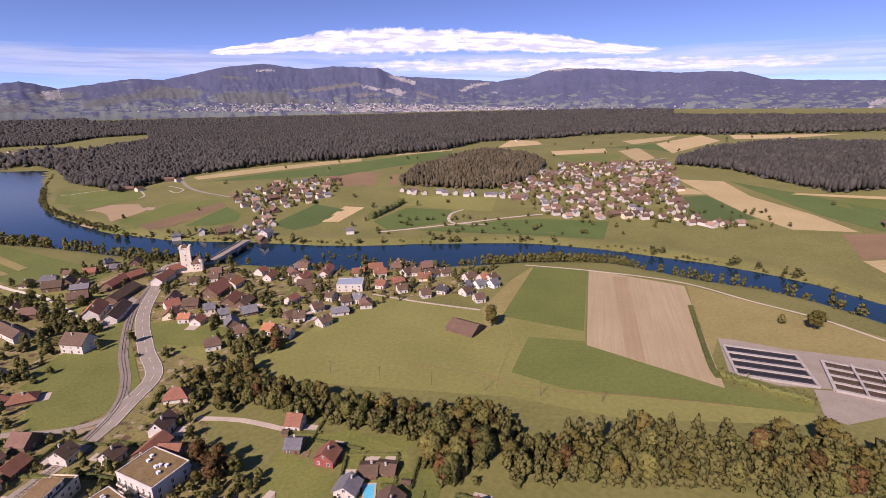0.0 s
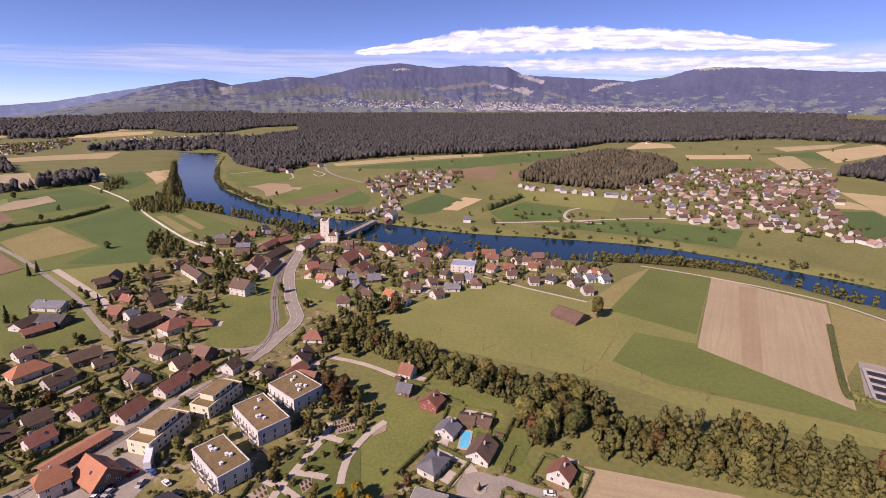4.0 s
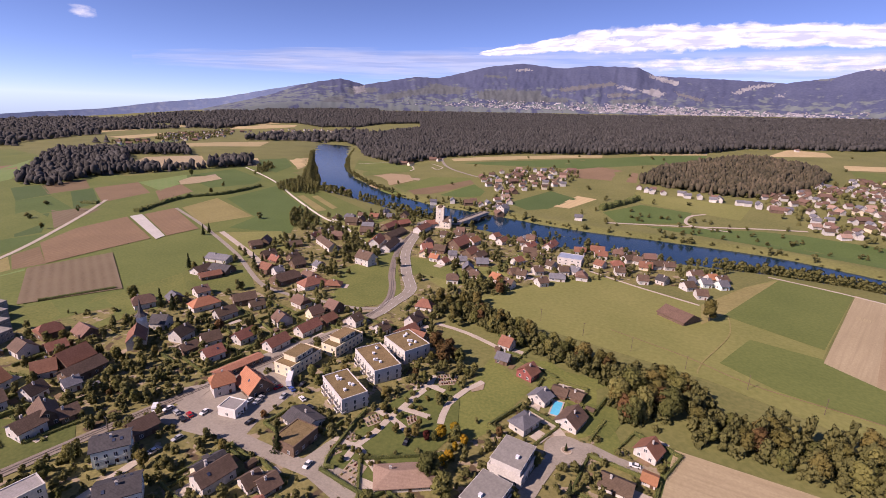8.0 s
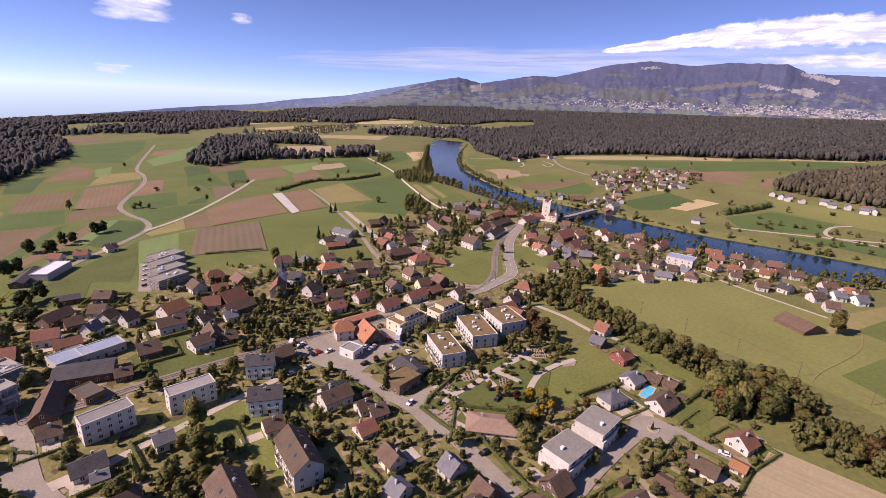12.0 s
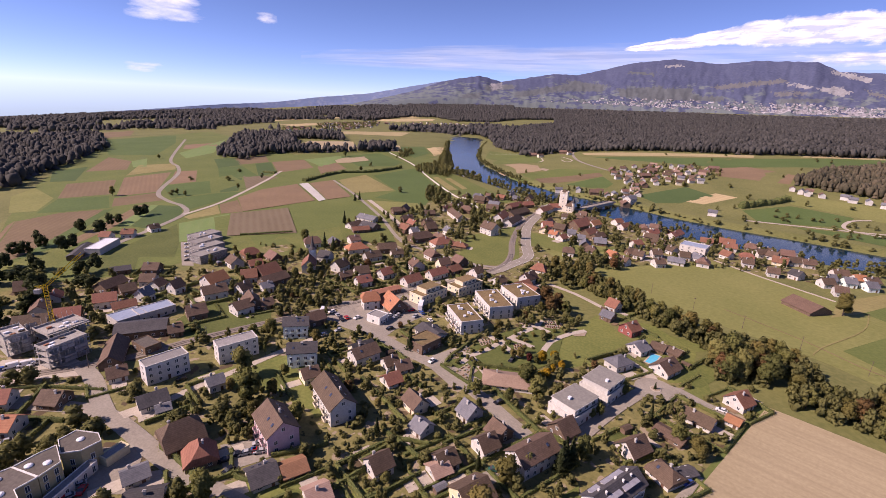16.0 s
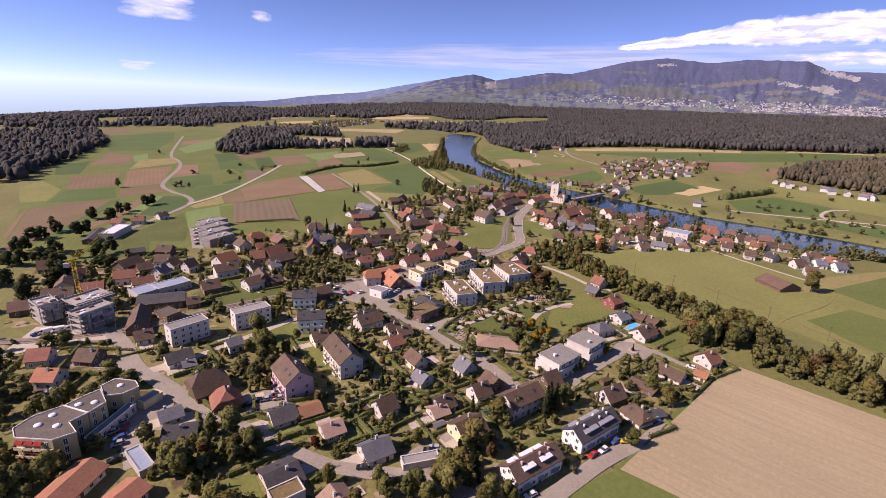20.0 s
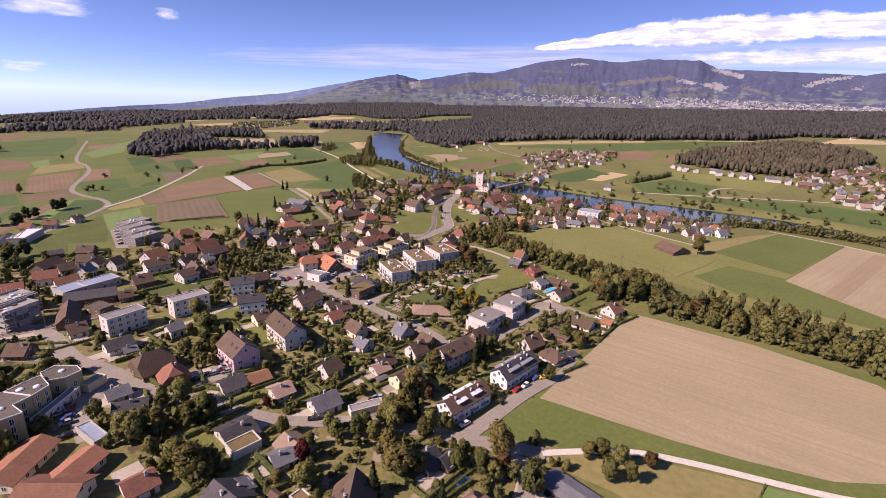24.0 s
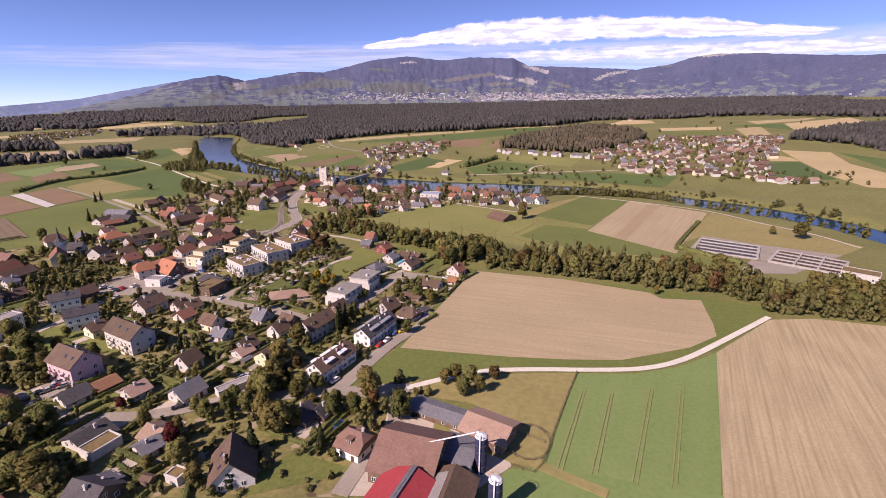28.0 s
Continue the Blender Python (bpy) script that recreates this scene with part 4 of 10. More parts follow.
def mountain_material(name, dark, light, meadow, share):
    """Wooded slopes with clearings and pastures on the lower ground, distance haze painted into their colours."""
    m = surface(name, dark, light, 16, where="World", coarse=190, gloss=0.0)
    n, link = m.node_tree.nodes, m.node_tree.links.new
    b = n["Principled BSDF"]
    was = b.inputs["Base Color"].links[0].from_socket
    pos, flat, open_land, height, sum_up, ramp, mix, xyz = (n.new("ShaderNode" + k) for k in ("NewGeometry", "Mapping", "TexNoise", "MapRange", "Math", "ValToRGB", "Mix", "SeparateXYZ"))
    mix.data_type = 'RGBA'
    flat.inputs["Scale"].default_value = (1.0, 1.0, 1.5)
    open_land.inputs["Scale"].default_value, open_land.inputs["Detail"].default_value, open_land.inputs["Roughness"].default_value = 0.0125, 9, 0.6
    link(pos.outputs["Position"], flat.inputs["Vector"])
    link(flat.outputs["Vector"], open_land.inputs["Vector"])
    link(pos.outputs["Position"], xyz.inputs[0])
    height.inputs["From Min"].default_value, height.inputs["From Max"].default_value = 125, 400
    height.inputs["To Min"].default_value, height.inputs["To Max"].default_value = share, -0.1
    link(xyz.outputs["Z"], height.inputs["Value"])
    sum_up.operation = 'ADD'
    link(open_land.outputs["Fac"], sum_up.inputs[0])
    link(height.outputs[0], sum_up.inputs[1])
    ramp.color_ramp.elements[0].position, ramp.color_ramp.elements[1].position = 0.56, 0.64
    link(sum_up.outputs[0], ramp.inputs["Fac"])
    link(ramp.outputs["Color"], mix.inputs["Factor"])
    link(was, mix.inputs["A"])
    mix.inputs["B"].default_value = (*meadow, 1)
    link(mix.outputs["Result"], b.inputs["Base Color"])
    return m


# blue of distance haze is painted into both ranges, paler on the farther
range_mesh("mountain_range", FAR_CREST, 4560, 4750, lambda a: foot_height(a) - 20, 8.2, mountain_material("haze_blue_far_mountain", (0.13, 0.175, 0.29), (0.17, 0.215, 0.33), (0.2, 0.24, 0.33), 0.02), "far mountain ridge painted pale haze blue, fading to the horizon", 0.6)
MOUNTAINS = range_mesh("mountain_range", NEAR_CREST, 3950, 4720, foot_height, 3.7, mountain_material("haze_blue_wooded_mountain", (0.06, 0.071, 0.13), (0.095, 0.109, 0.172), (0.14, 0.165, 0.17), 0.15), "blue hazy wooded mountain range with pale cliffs")


# clouds: thin sheets far behind the mountains, glowing as if sunlit, grey shading painted in
def cloud_sheet(name, az0, az1, el0, el1, lo, hi, scale, stretch, label, seed, strength=1.0, edge=0.25, outline=None, most=1.0, soft=0.35, far=4760):
    m = bpy.data.materials.new(name)
    m.use_nodes = True
    n, link = m.node_tree.nodes, m.node_tree.links.new
    n.remove(n["Principled BSDF"])
    uv, move, tex, ramp = n.new("ShaderNodeTexCoord"), n.new("ShaderNodeMapping"), n.new("ShaderNodeTexNoise"), n.new("ShaderNodeValToRGB")
    move.inputs["Scale"].default_value = (scale, scale * stretch, 1)
    move.inputs["Location"].default_value = (seed, seed * 0.7, 0)
    tex.inputs["Scale"].default_value, tex.inputs["Detail"].default_value, tex.inputs["Roughness"].default_value = 1, 9, 0.58
    ramp.color_ramp.elements[0].position, ramp.color_ramp.elements[1].position = lo, hi
    link(uv.outputs["UV"], move.inputs["Vector"])
    link(move.outputs["Vector"], tex.inputs["Vector"])
    # soft borders of the sheet
    part_xyz = n.new("ShaderNodeSeparateXYZ")
    link(uv.outputs["UV"], part_xyz.inputs[0])
    total = None
    for axis, soft in (("X", edge), ("Y", soft)):
        a = n.new("ShaderNodeMath")
        a.operation = 'PINGPONG'
        a.inputs[1].default_value = 0.5
        link(part_xyz.outputs[axis], a.inputs[0])
        b = n.new("ShaderNodeMapRange")
        b.inputs["From Max"].default_value = soft
        b.interpolation_type = 'SMOOTHSTEP'
        link(a.outputs[0], b.inputs["Value"])
        if total is None:
            total = b.outputs[0]
        else:
            c = n.new("ShaderNodeMath")
            c.operation = 'MULTIPLY'
            link(total, c.inputs[0])
            link(b.outputs[0], c.inputs[1])
            total = c.outputs[0]
    shift = n.new("ShaderNodeMath")
    shift.operation = 'MULTIPLY_ADD'
    link(total, shift.inputs[0])
    shift.inputs[1].default_value = 0.42
    link(tex.outputs["Fac"], shift.inputs[2])
    down = n.new("ShaderNodeMath")
    down.operation = 'SUBTRACT'
    link(shift.outputs[0], down.inputs[0])
    down.inputs[1].default_value = 0.42
    link(down.outputs[0], ramp.inputs["Fac"])
    white, clear, mix = n.new("ShaderNodeEmission"), n.new("ShaderNodeBsdfTransparent"), n.new("ShaderNodeMixShader")
    shade = n.new("ShaderNodeMix")
    shade.data_type = 'RGBA'
    shade.inputs["A"].default_value, shade.inputs["B"].default_value = (0.6, 0.68, 0.86, 1), (0.9, 0.98, 1.08, 1)
    streak, low = n.new("ShaderNodeTexNoise"), n.new("ShaderNodeMapping")
    low.inputs["Scale"].default_value = (scale * 0.7, scale * stretch * 2.6, 1)
    low.inputs["Location"].default_value = (seed * 1.7, seed, 0)
    streak.inputs["Scale"].default_value, streak.inputs["Detail"].default_value = 1, 6
    link(uv.outputs["UV"], low.inputs["Vector"])
    link(low.outputs["Vector"], streak.inputs["Vector"])
    band = n.new("ShaderNodeMapRange")
    band.inputs["From Min"].default_value, band.inputs["From Max"].default_value = 0.6, 0.47
    link(streak.outputs["Fac"], band.inputs["Value"])
    link(band.outputs[0], shade.inputs["Factor"])
    link(shade.outputs["Result"], white.inputs["Color"])
    white.inputs["Strength"].default_value = strength
    cover = n.new("ShaderNodeMath")
    cover.operation = 'MULTIPLY'
    cover.inputs[1].default_value = most
    link(ramp.outputs["Color"], cover.inputs[0])
    link(cover.outputs[0], mix.inputs["Fac"])
    link(clear.outputs[0], mix.inputs[1])
    link(white.outputs[0], mix.inputs[2])
    link(mix.outputs[0], n["Material Output"].inputs["Surface"])
    k, v, f, uvs = 40, [], [], []
    for i in range(k + 1):
        a = radians(az0 + (az1 - az0) * i / k)
        if outline:
            el0, el1 = (float(np.interp(math.degrees(a), [o[0] for o in outline], [o[q] for o in outline])) for q in (1, 2))
        for e in (el0, el1):
            v.append((40 + far * math.sin(a), -60 + far * math.cos(a), 125 + far * math.tan(radians(e))))
    f = [(2 * i, 2 * i + 2, 2 * i + 3, 2 * i + 1) for i in range(k)]
    me = mesh(name, v, f, m)
    layer = me.uv_layers.new(name="UVMap")
    for lp in me.loops:
        layer.data[lp.index].uv = (lp.vertex_index // 2 / k, lp.vertex_index % 2)
    ob = new(name, me)
    ob.visible_shadow = False
    return tagged(ob, label, "cloud", "", "structure")


BANK = [(-26, 5.5, 5.9), (-22, 5.6, 6.8), (-18, 5.9, 7.6), (-14, 6.0, 8.6), (-5, 6.1, 9.3), (0, 6.2, 9.1), (6, 6.2, 8.9), (12, 6.0, 8.3), (17, 5.9, 7.3), (23, 5.8, 6.5)]
LOW = [(-14, 4.2, 5.2), (-8, 4.1, 5.9), (4, 4.0, 6.2), (12, 4.0, 6.1), (20, 4.0, 6.0), (30, 3.9, 5.6), (42, 3.8, 5.2)]
VEIL = [(-60, 2.6, 4.2), (-45, 2.8, 5.6), (-30, 2.8, 6.4), (-10, 2.8, 6.9), (10, 2.8, 6.9), (30, 2.8, 6.6), (50, 2.8, 6.2), (62, 2.8, 5.8)]
cloud_sheet("cloud_veil", -60, 62, 3, 6, 0.05, 0.72, 16, 0.2, "thin lavender-grey cloud veil above the mountains", 5.0, 0.62, 0.12, VEIL, 0.6, 0.3, 4835)
cloud_sheet("cloud_bank", -14, 42, 4, 6, 0.24, 0.54, 30, 0.085, "low white heaped cloud above the mountain crest", 7.0, 0.8, 0.2, LOW, 0.95, 0.36, 4810)
cloud_sheet("cloud_bank", -26, 23, 5, 9, 0.2, 0.4, 24, 0.1, "long white wedge-shaped cloud bank over the mountains", 2.0, 0.82, 0.05, BANK, 1.0, 0.3, 4785)
cloud_sheet("cloud_wisp", -79, -66.5, 5.0, 9.0, 0.3, 0.62, 2.4, 1.0, "small feathery white cloud", 9.3, 0.85, 0.45)
cloud_sheet("cloud_wisp", -78, -71.5, 0.7, 2.3, 0.34, 0.8, 2.6, 0.8, "small faint white cloud", 12.1, 0.75, 0.45)
cloud_sheet("cloud_wisp", -65.5, -61, 6.2, 8.0, 0.36, 0.8, 2.4, 0.8, "small faint white cloud", 14.4, 0.75, 0.45)

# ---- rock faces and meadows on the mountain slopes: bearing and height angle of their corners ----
# rock, meadow and clearing colours are greyed blue to paint in distance haze
M["cliff"] = surface("hazed_limestone_cliff", (0.16, 0.16, 0.175), (0.33, 0.325, 0.33), 12, where="World", coarse=60)
M["slope_meadow"] = surface("hazed_mountain_meadow", (0.074, 0.085, 0.096), (0.112, 0.124, 0.13), 30, where="World", coarse=150)
M["slope_brown"] = surface("hazed_cleared_slope", (0.109, 0.112, 0.121), (0.133, 0.133, 0.136), 30, where="World", coarse=150)
SLOPE_KINDS = ("cliff", "slope_meadow", "slope_brown")
SLOPES = [
    ("cliff", [(-6.07, 4.14), (-3.18, 3.4), (-3.23, 2.97), (-5.86, 3.74)]),
    ("cliff", [(-7.01, 2.52), (-5.48, 2.68), (-4.25, 2.2), (-5.1, 1.8)]),
    ("cliff", [(-9.3, 2.95), (-7.25, 2.64), (-7.31, 2.42), (-9.14, 2.73)]),
    ("cliff", [(1.76, 2.4), (3.34, 3.18), (3.53, 2.89), (2.06, 2.22)]),
    ("cliff", [(3.35, 3.12), (5.11, 3.28), (5.15, 3.11), (3.4, 2.86)]),
    ("cliff", [(-20.29, 4.35), (-18.55, 4.43), (-18.53, 4.23), (-20.17, 4.16)]),
    ("cliff", [(5.49, 2.29), (6.11, 2.42), (6.17, 2.13), (5.63, 2.06)]),
    ("cliff", [(10.65, 4.59), (12.78, 4.77), (12.83, 4.57), (10.8, 4.38)]),
    ("slope_meadow", [(-23.02, 1.92), (-17.37, 2.24), (-16.58, 1.25), (-22.04, 0.71)]),
    ("slope_meadow", [(-9.66, 1.48), (-5.99, 1.59), (-5.95, 1.27), (-9.44, 1.09)]),
    ("slope_meadow", [(-30.61, 2.22), (-27.0, 2.18), (-26.61, 1.51), (-30.59, 1.36)]),
    ("slope_meadow", [(-21.21, 1.71), (-14.17, 1.4), (-14.13, 1.06), (-20.79, 0.83)]),
    ("slope_meadow", [(-23.85, 3.71), (-21.18, 3.56), (-21.05, 3.33), (-23.66, 3.45)]),
    ("slope_meadow", [(8.42, 4.08), (9.99, 4.13), (9.42, 3.68), (8.32, 3.49)]),
    ("slope_brown", [(-15.83, 2.42), (-9.74, 3.29), (-9.05, 2.98), (-14.94, 2.14)]),
    ("slope_brown", [(-3.54, 2.47), (-0.63, 1.74), (-0.72, 1.43), (-3.03, 2.08)]),
    ("slope_brown", [(-10.22, 2.05), (-7.67, 2.25), (-6.99, 1.94), (-9.84, 1.67)]),
    ("slope_meadow", [(-39.44, 1.58), (-36.15, 1.9), (-35.81, 1.4), (-39.16, 0.96)]),
    ("slope_meadow", [(-35.88, 1.0), (-30.72, 2.02), (-30.33, 1.38), (-35.55, 0.39)]),
    ("slope_meadow", [(-30.16, 2.56), (-25.66, 2.23), (-26.29, 1.44), (-29.81, 1.61)]),
    ("slope_meadow", [(-24.64, 1.85), (-20.15, 2.32), (-19.68, 1.27), (-24.21, 1.01)]),
    ("slope_meadow", [(-41.9, 0.45), (-39.57, 0.85), (-39.71, 0.13), (-42.01, -0.11)]),
    ("cliff", [(40.29, 0.93), (41.58, 1.38), (41.68, 0.91), (40.56, 0.54)]),
    ("cliff", [(12.14, 4.61), (15.46, 4.77), (15.47, 4.6), (12.34, 4.37)]),
    ("cliff", [(-38.71, 1.77), (-37.32, 2.0), (-37.34, 1.27), (-38.42, 1.12)]),
]


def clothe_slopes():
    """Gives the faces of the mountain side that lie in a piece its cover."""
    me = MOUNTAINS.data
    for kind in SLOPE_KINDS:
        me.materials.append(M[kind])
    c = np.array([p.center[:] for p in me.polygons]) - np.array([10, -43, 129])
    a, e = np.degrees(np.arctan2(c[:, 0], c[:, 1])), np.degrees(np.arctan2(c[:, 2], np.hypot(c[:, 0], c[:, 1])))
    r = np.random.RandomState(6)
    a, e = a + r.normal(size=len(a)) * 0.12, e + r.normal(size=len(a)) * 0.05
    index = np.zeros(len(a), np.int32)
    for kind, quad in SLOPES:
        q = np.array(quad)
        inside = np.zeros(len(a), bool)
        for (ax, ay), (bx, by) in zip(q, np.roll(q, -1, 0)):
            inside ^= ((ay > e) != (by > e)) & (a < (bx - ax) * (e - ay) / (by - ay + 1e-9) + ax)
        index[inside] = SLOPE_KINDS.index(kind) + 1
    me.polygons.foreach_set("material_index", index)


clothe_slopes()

# ---- fields ----
patch("meadow", "lush", [(0.5, 5.7), (10.3, 37.2), (17.9, 142.9), (122.6, 142.7), (175.2, 131.6), (174.3, 119.2), (141.0, 75.2), (104.9, 48.3), (58.2, 35.7), (30.5, 20.6)], "deep green meadow, round the tilled field", "meadow", 72.7)
patch("field", "tilled", [(20.7, 143.4), (76.0, 143.4), (121.6, 135.2), (126.4, 128.3), (146.2, 131.5), (145.4, 102.1), (143.7, 88.5), (129.9, 73.7), (101.3, 54.8), (79.3, 48.9), (56.9, 44.6), (11.6, 39.3)], "pale bare tilled field, beside the white gravel track", "field", 0.0, lift=0.2)
patch("field", "crop", [(84.2, 39.7), (104.7, 45.3), (122.4, 55.5), (139.9, 72.4), (128.7, 19.3), (121.3, -11.5), (75.1, -14.2)], "young green crop with tractor tracks, beside the stubble", "field", -103.5)
patch("field", "crop", [(75.1, -14.2), (121.3, -11.5), (121.9, -10.9), (116.9, -70.0), (60.0, -70.0), (64.8, -17.9)], "young green crop with tractor tracks", "field", -103.5)
patch("field", "stubble", [(139.9, 72.4), (172.9, 114.9), (194.0, 122.2), (223.0, 122.2), (190.0, -60.0), (116.9, -70.0), (121.9, -10.9)], "pale striped stubble field, running down to the farm", "field", 78.9)
patch("paddock", "dry", [(24.0, 13.5), (54.6, 30.7), (83.8, 39.8), (74.7, -12.7), (65.1, -11.8), (63.6, 4.6), (48.2, 9.8), (34.1, 9.1)], "dry brownish grass, paddock by the farm", "paddock", 29.3)
patch("meadow", "pasture", [(39.4, -1.8), (44.3, -2.0), (47.9, -11.9), (44.6, -15.9), (40.8, -9.2)], "yellowish grazed pasture, green patch in the paddock", "meadow", -2.3, lift=0.22)
patch("meadow", "pasture", [(48.8, -8.6), (55.3, -5.7), (58.5, -12.7), (53.1, -15.3)], "yellowish grazed pasture, green patch in the paddock", "meadow", 24.0, lift=0.22)
patch("meadow", "pasture", [(35.7, -10.9), (42.1, -13.5), (42.6, -18.1), (37.2, -15.2)], "yellowish grazed pasture, green patch in the paddock", "meadow", -22.1, lift=0.22)
patch("meadow", "pasture", [(-57.4, 347.8), (27.8, 321.4), (59.4, 384.0), (83.2, 420.9), (133.8, 412.4), (90.1, 270.5), (145.6, 222.1), (179.9, 197.4), (175.5, 187.2), (84.9, 192.1), (33.7, 210.4), (-24.8, 217.6), (-67.6, 222.5), (-107.9, 232.7), (-114.0, 239.8), (-85.6, 292.3)], "yellowish grazed pasture, with a barn standing in it", "meadow", -17.2)
patch("meadow", "dry", [(59.4, 384.0), (85.7, 420.4), (43.1, 310.6), (28.6, 283.6), (28.6, 321.3)], "dry brownish grass", "meadow", 54.2, lift=0.2)
patch("meadow", "lush", [(85.7, 420.4), (133.8, 412.4), (93.6, 285.1), (42.1, 309.2)], "deep green meadow", "meadow", -9.4, lift=0.2)
patch("meadow", "lush", [(55.4, 276.6), (89.5, 270.7), (145.7, 222.1), (182.0, 201.6), (179.1, 196.1), (64.3, 217.3), (38.4, 233.9)], "deep green meadow", "meadow", -9.8, lift=0.2)
patch("field", "tilled", [(134.7, 412.1), (201.5, 369.0), (148.6, 217.8), (89.8, 265.5)], "pale bare tilled field, striped by the harrow", "field", 72.3, lift=0.2)
patch("field_strip", "plough", [(150.0, 393.0), (162.4, 391.0), (118.0, 244.5), (109.0, 250.0)], "darker harrowed strip across the pale field", "field", 72.3, lift=0.26, mat=M["tilled_dark"])
patch("field_strip", "stubble", [(123.9, 360.2), (134.1, 358.9), (130.2, 351.4), (122.5, 354.1)], "pale spread straw on the tilled field", "field", 72.3, lift=0.27)
patch("meadow", "dry", [(204.9, 371.9), (285.1, 274.9), (247.8, 233.7), (176.9, 275.1), (152.8, 240.7)], "dry brownish grass", "meadow", -50.4)
patch("meadow", "pasture", [(-139.9, 246.6), (-124.5, 274.6), (-95.2, 330.1), (-142.2, 309.4), (-200.3, 295.5), (-167.1, 260.0)], "yellowish grazed pasture", "meadow", 61.2)
patch("lawn", "lawn", [(-212.7, 292.3), (-164.2, 218.1), (-165.5, 203.8), (-223.7, 217.5), (-222.0, 246.2), (-202.5, 271.9)], "mown garden lawn, beside the curving road", "lawn", -56.8)
patch("lawn", "lawn", [(-188.0, 185.3), (-159.3, 203.0), (-162.3, 212.1), (-188.4, 217.9), (-203.0, 193.6)], "mown garden lawn", "lawn", 31.7)
patch("lawn", "lawn", [(-56.0, 177.4), (-8.5, 181.4), (-19.6, 163.9), (-46.1, 166.3)], "mown garden lawn", "lawn", 4.8)
patch("lawn", "lawn", [(-58.0, 179.2), (-42.1, 184.8), (-14.8, 169.3), (-8.8, 136.7), (-14.6, 130.1)], "mown garden lawn", "lawn", 19.4)
patch("lawn", "lawn", [(-69.1, 114.2), (-70.8, 172.3), (-42.8, 154.5), (-48.6, 113.3), (-54.0, 103.1)], "mown garden lawn, below the cemetery", "lawn", 91.7)
patch("bare_ground", "soil", [(-69.3, 140.6), (-64.1, 147.6), (-62.4, 141.8), (-66.2, 137.0)], "bare trodden soil", "bare ground", 53.4, lift=0.3)
patch("lawn", "lawn", [(-203.6, 296.9), (-190.6, 300.1), (-161.6, 294.6), (-134.4, 288.3), (-126.0, 274.0), (-134.1, 263.3), (-171.6, 266.0), (-175.7, 256.0)], "mown garden lawn", "lawn", 13.8)
patch("lawn", "lawn", [(-146.4, 297.5), (-130.7, 299.8), (-126.5, 332.3), (-124.5, 371.2), (-117.8, 365.5), (-121.7, 310.0), (-132.1, 282.7)], "mown garden lawn", "lawn", 8.3)
patch("lawn", "lawn", [(-228.1, 288.1), (-210.4, 286.6), (-186.0, 250.5), (-199.0, 246.1)], "mown garden lawn", "lawn", -4.8)
patch("yard", "asphalt", [(-271.8, 351.1), (-245.8, 348.0), (-226.6, 332.0), (-218.8, 300.8), (-228.1, 288.1)], "grey asphalt yard, beside the main road", "yard", -6.8)
patch("meadow", "lush", [(-33.4, 560.1), (86.2, 602.9), (131.0, 605.6), (212.6, 588.3), (183.3, 519.2), (78.4, 543.4)], "deep green meadow", "meadow", 19.7, mat=M["lush_fresh"])
patch("meadow", "lush", [(-442.8, 873.7), (-196.4, 1014.7), (24.0, 1228.3), (21.4, 1088.8), (-193.0, 882.2), (-365.7, 864.9)], "deep green meadow", "meadow", 29.8, mat=M["lush_fresh"])
patch("meadow", "lush", [(-702.1, 863.9), (-650.5, 853.5), (-593.4, 845.8), (-538.2, 839.6), (-476.3, 747.0), (-512.6, 719.4), (-542.3, 651.5), (-578.3, 690.5), (-654.8, 793.1)], "deep green meadow, in the river bend", "meadow", 30.0, lift=0.2)
patch("field", "plough", [(-541.1, 649.8), (-506.9, 713.5), (-462.7, 709.7), (-426.0, 665.5), (-438.0, 612.6), (-454.1, 581.2), (-488.5, 606.0)], "reddish-brown bare field in the river bend", "field", 30.0, lift=0.2, mat=M["tilled_dark"])
patch("meadow", "lush", [(-443.5, 576.5), (-416.3, 654.8), (-411.3, 701.3), (-336.9, 722.9), (-329.3, 701.6), (-356.0, 643.7), (-388.6, 587.3), (-372.8, 555.2), (-399.5, 553.4)], "deep green meadow, in the river bend", "meadow", 30.0, lift=0.2)
patch("field", "plough", [(-390.7, 590.7), (-356.9, 645.6), (-333.0, 702.1), (-313.7, 677.3), (-329.4, 613.8), (-345.3, 580.7), (-361.9, 563.2)], "brown strip field above the river houses", "field", 30.0, lift=0.2)
patch("meadow", "lush", [(-327.8, 581.6), (-311.3, 671.6), (-274.8, 631.7), (-268.9, 600.4), (-293.9, 581.3)], "fresh green strip of meadow above the river houses", "meadow", 30.0, lift=0.2, mat=M["lush_fresh"])
patch("bare_ground", "soil", [(-442.5, 676.6), (-436.1, 688.2), (-421.4, 683.1), (-416.8, 666.7)], "pale gravel heaped beside the farm lane", "bare ground", 30.0, lift=0.2)
patch("field", "straw", [(-492.6, 934.8), (-425.9, 985.4), (-277.8, 1050.6), (-183.5, 1083.8), (-177.1, 1044.0), (-305.7, 977.1), (-401.2, 925.7), (-464.9, 897.0)], "straw-coloured strip along the forest edge", "field", 30.0, lift=0.2)
patch("field", "straw", [(-107.5, 1165.1), (24.6, 1259.8), (23.6, 1207.3), (-110.1, 1119.7)], "straw-coloured harvested field", "field", 35.6)
patch("field", "plough", [(-200.2, 866.7), (-157.7, 924.2), (-83.1, 888.7), (-75.4, 802.0), (-175.4, 797.0)], "brown ploughed field, brick-brown", "field", 53.5)
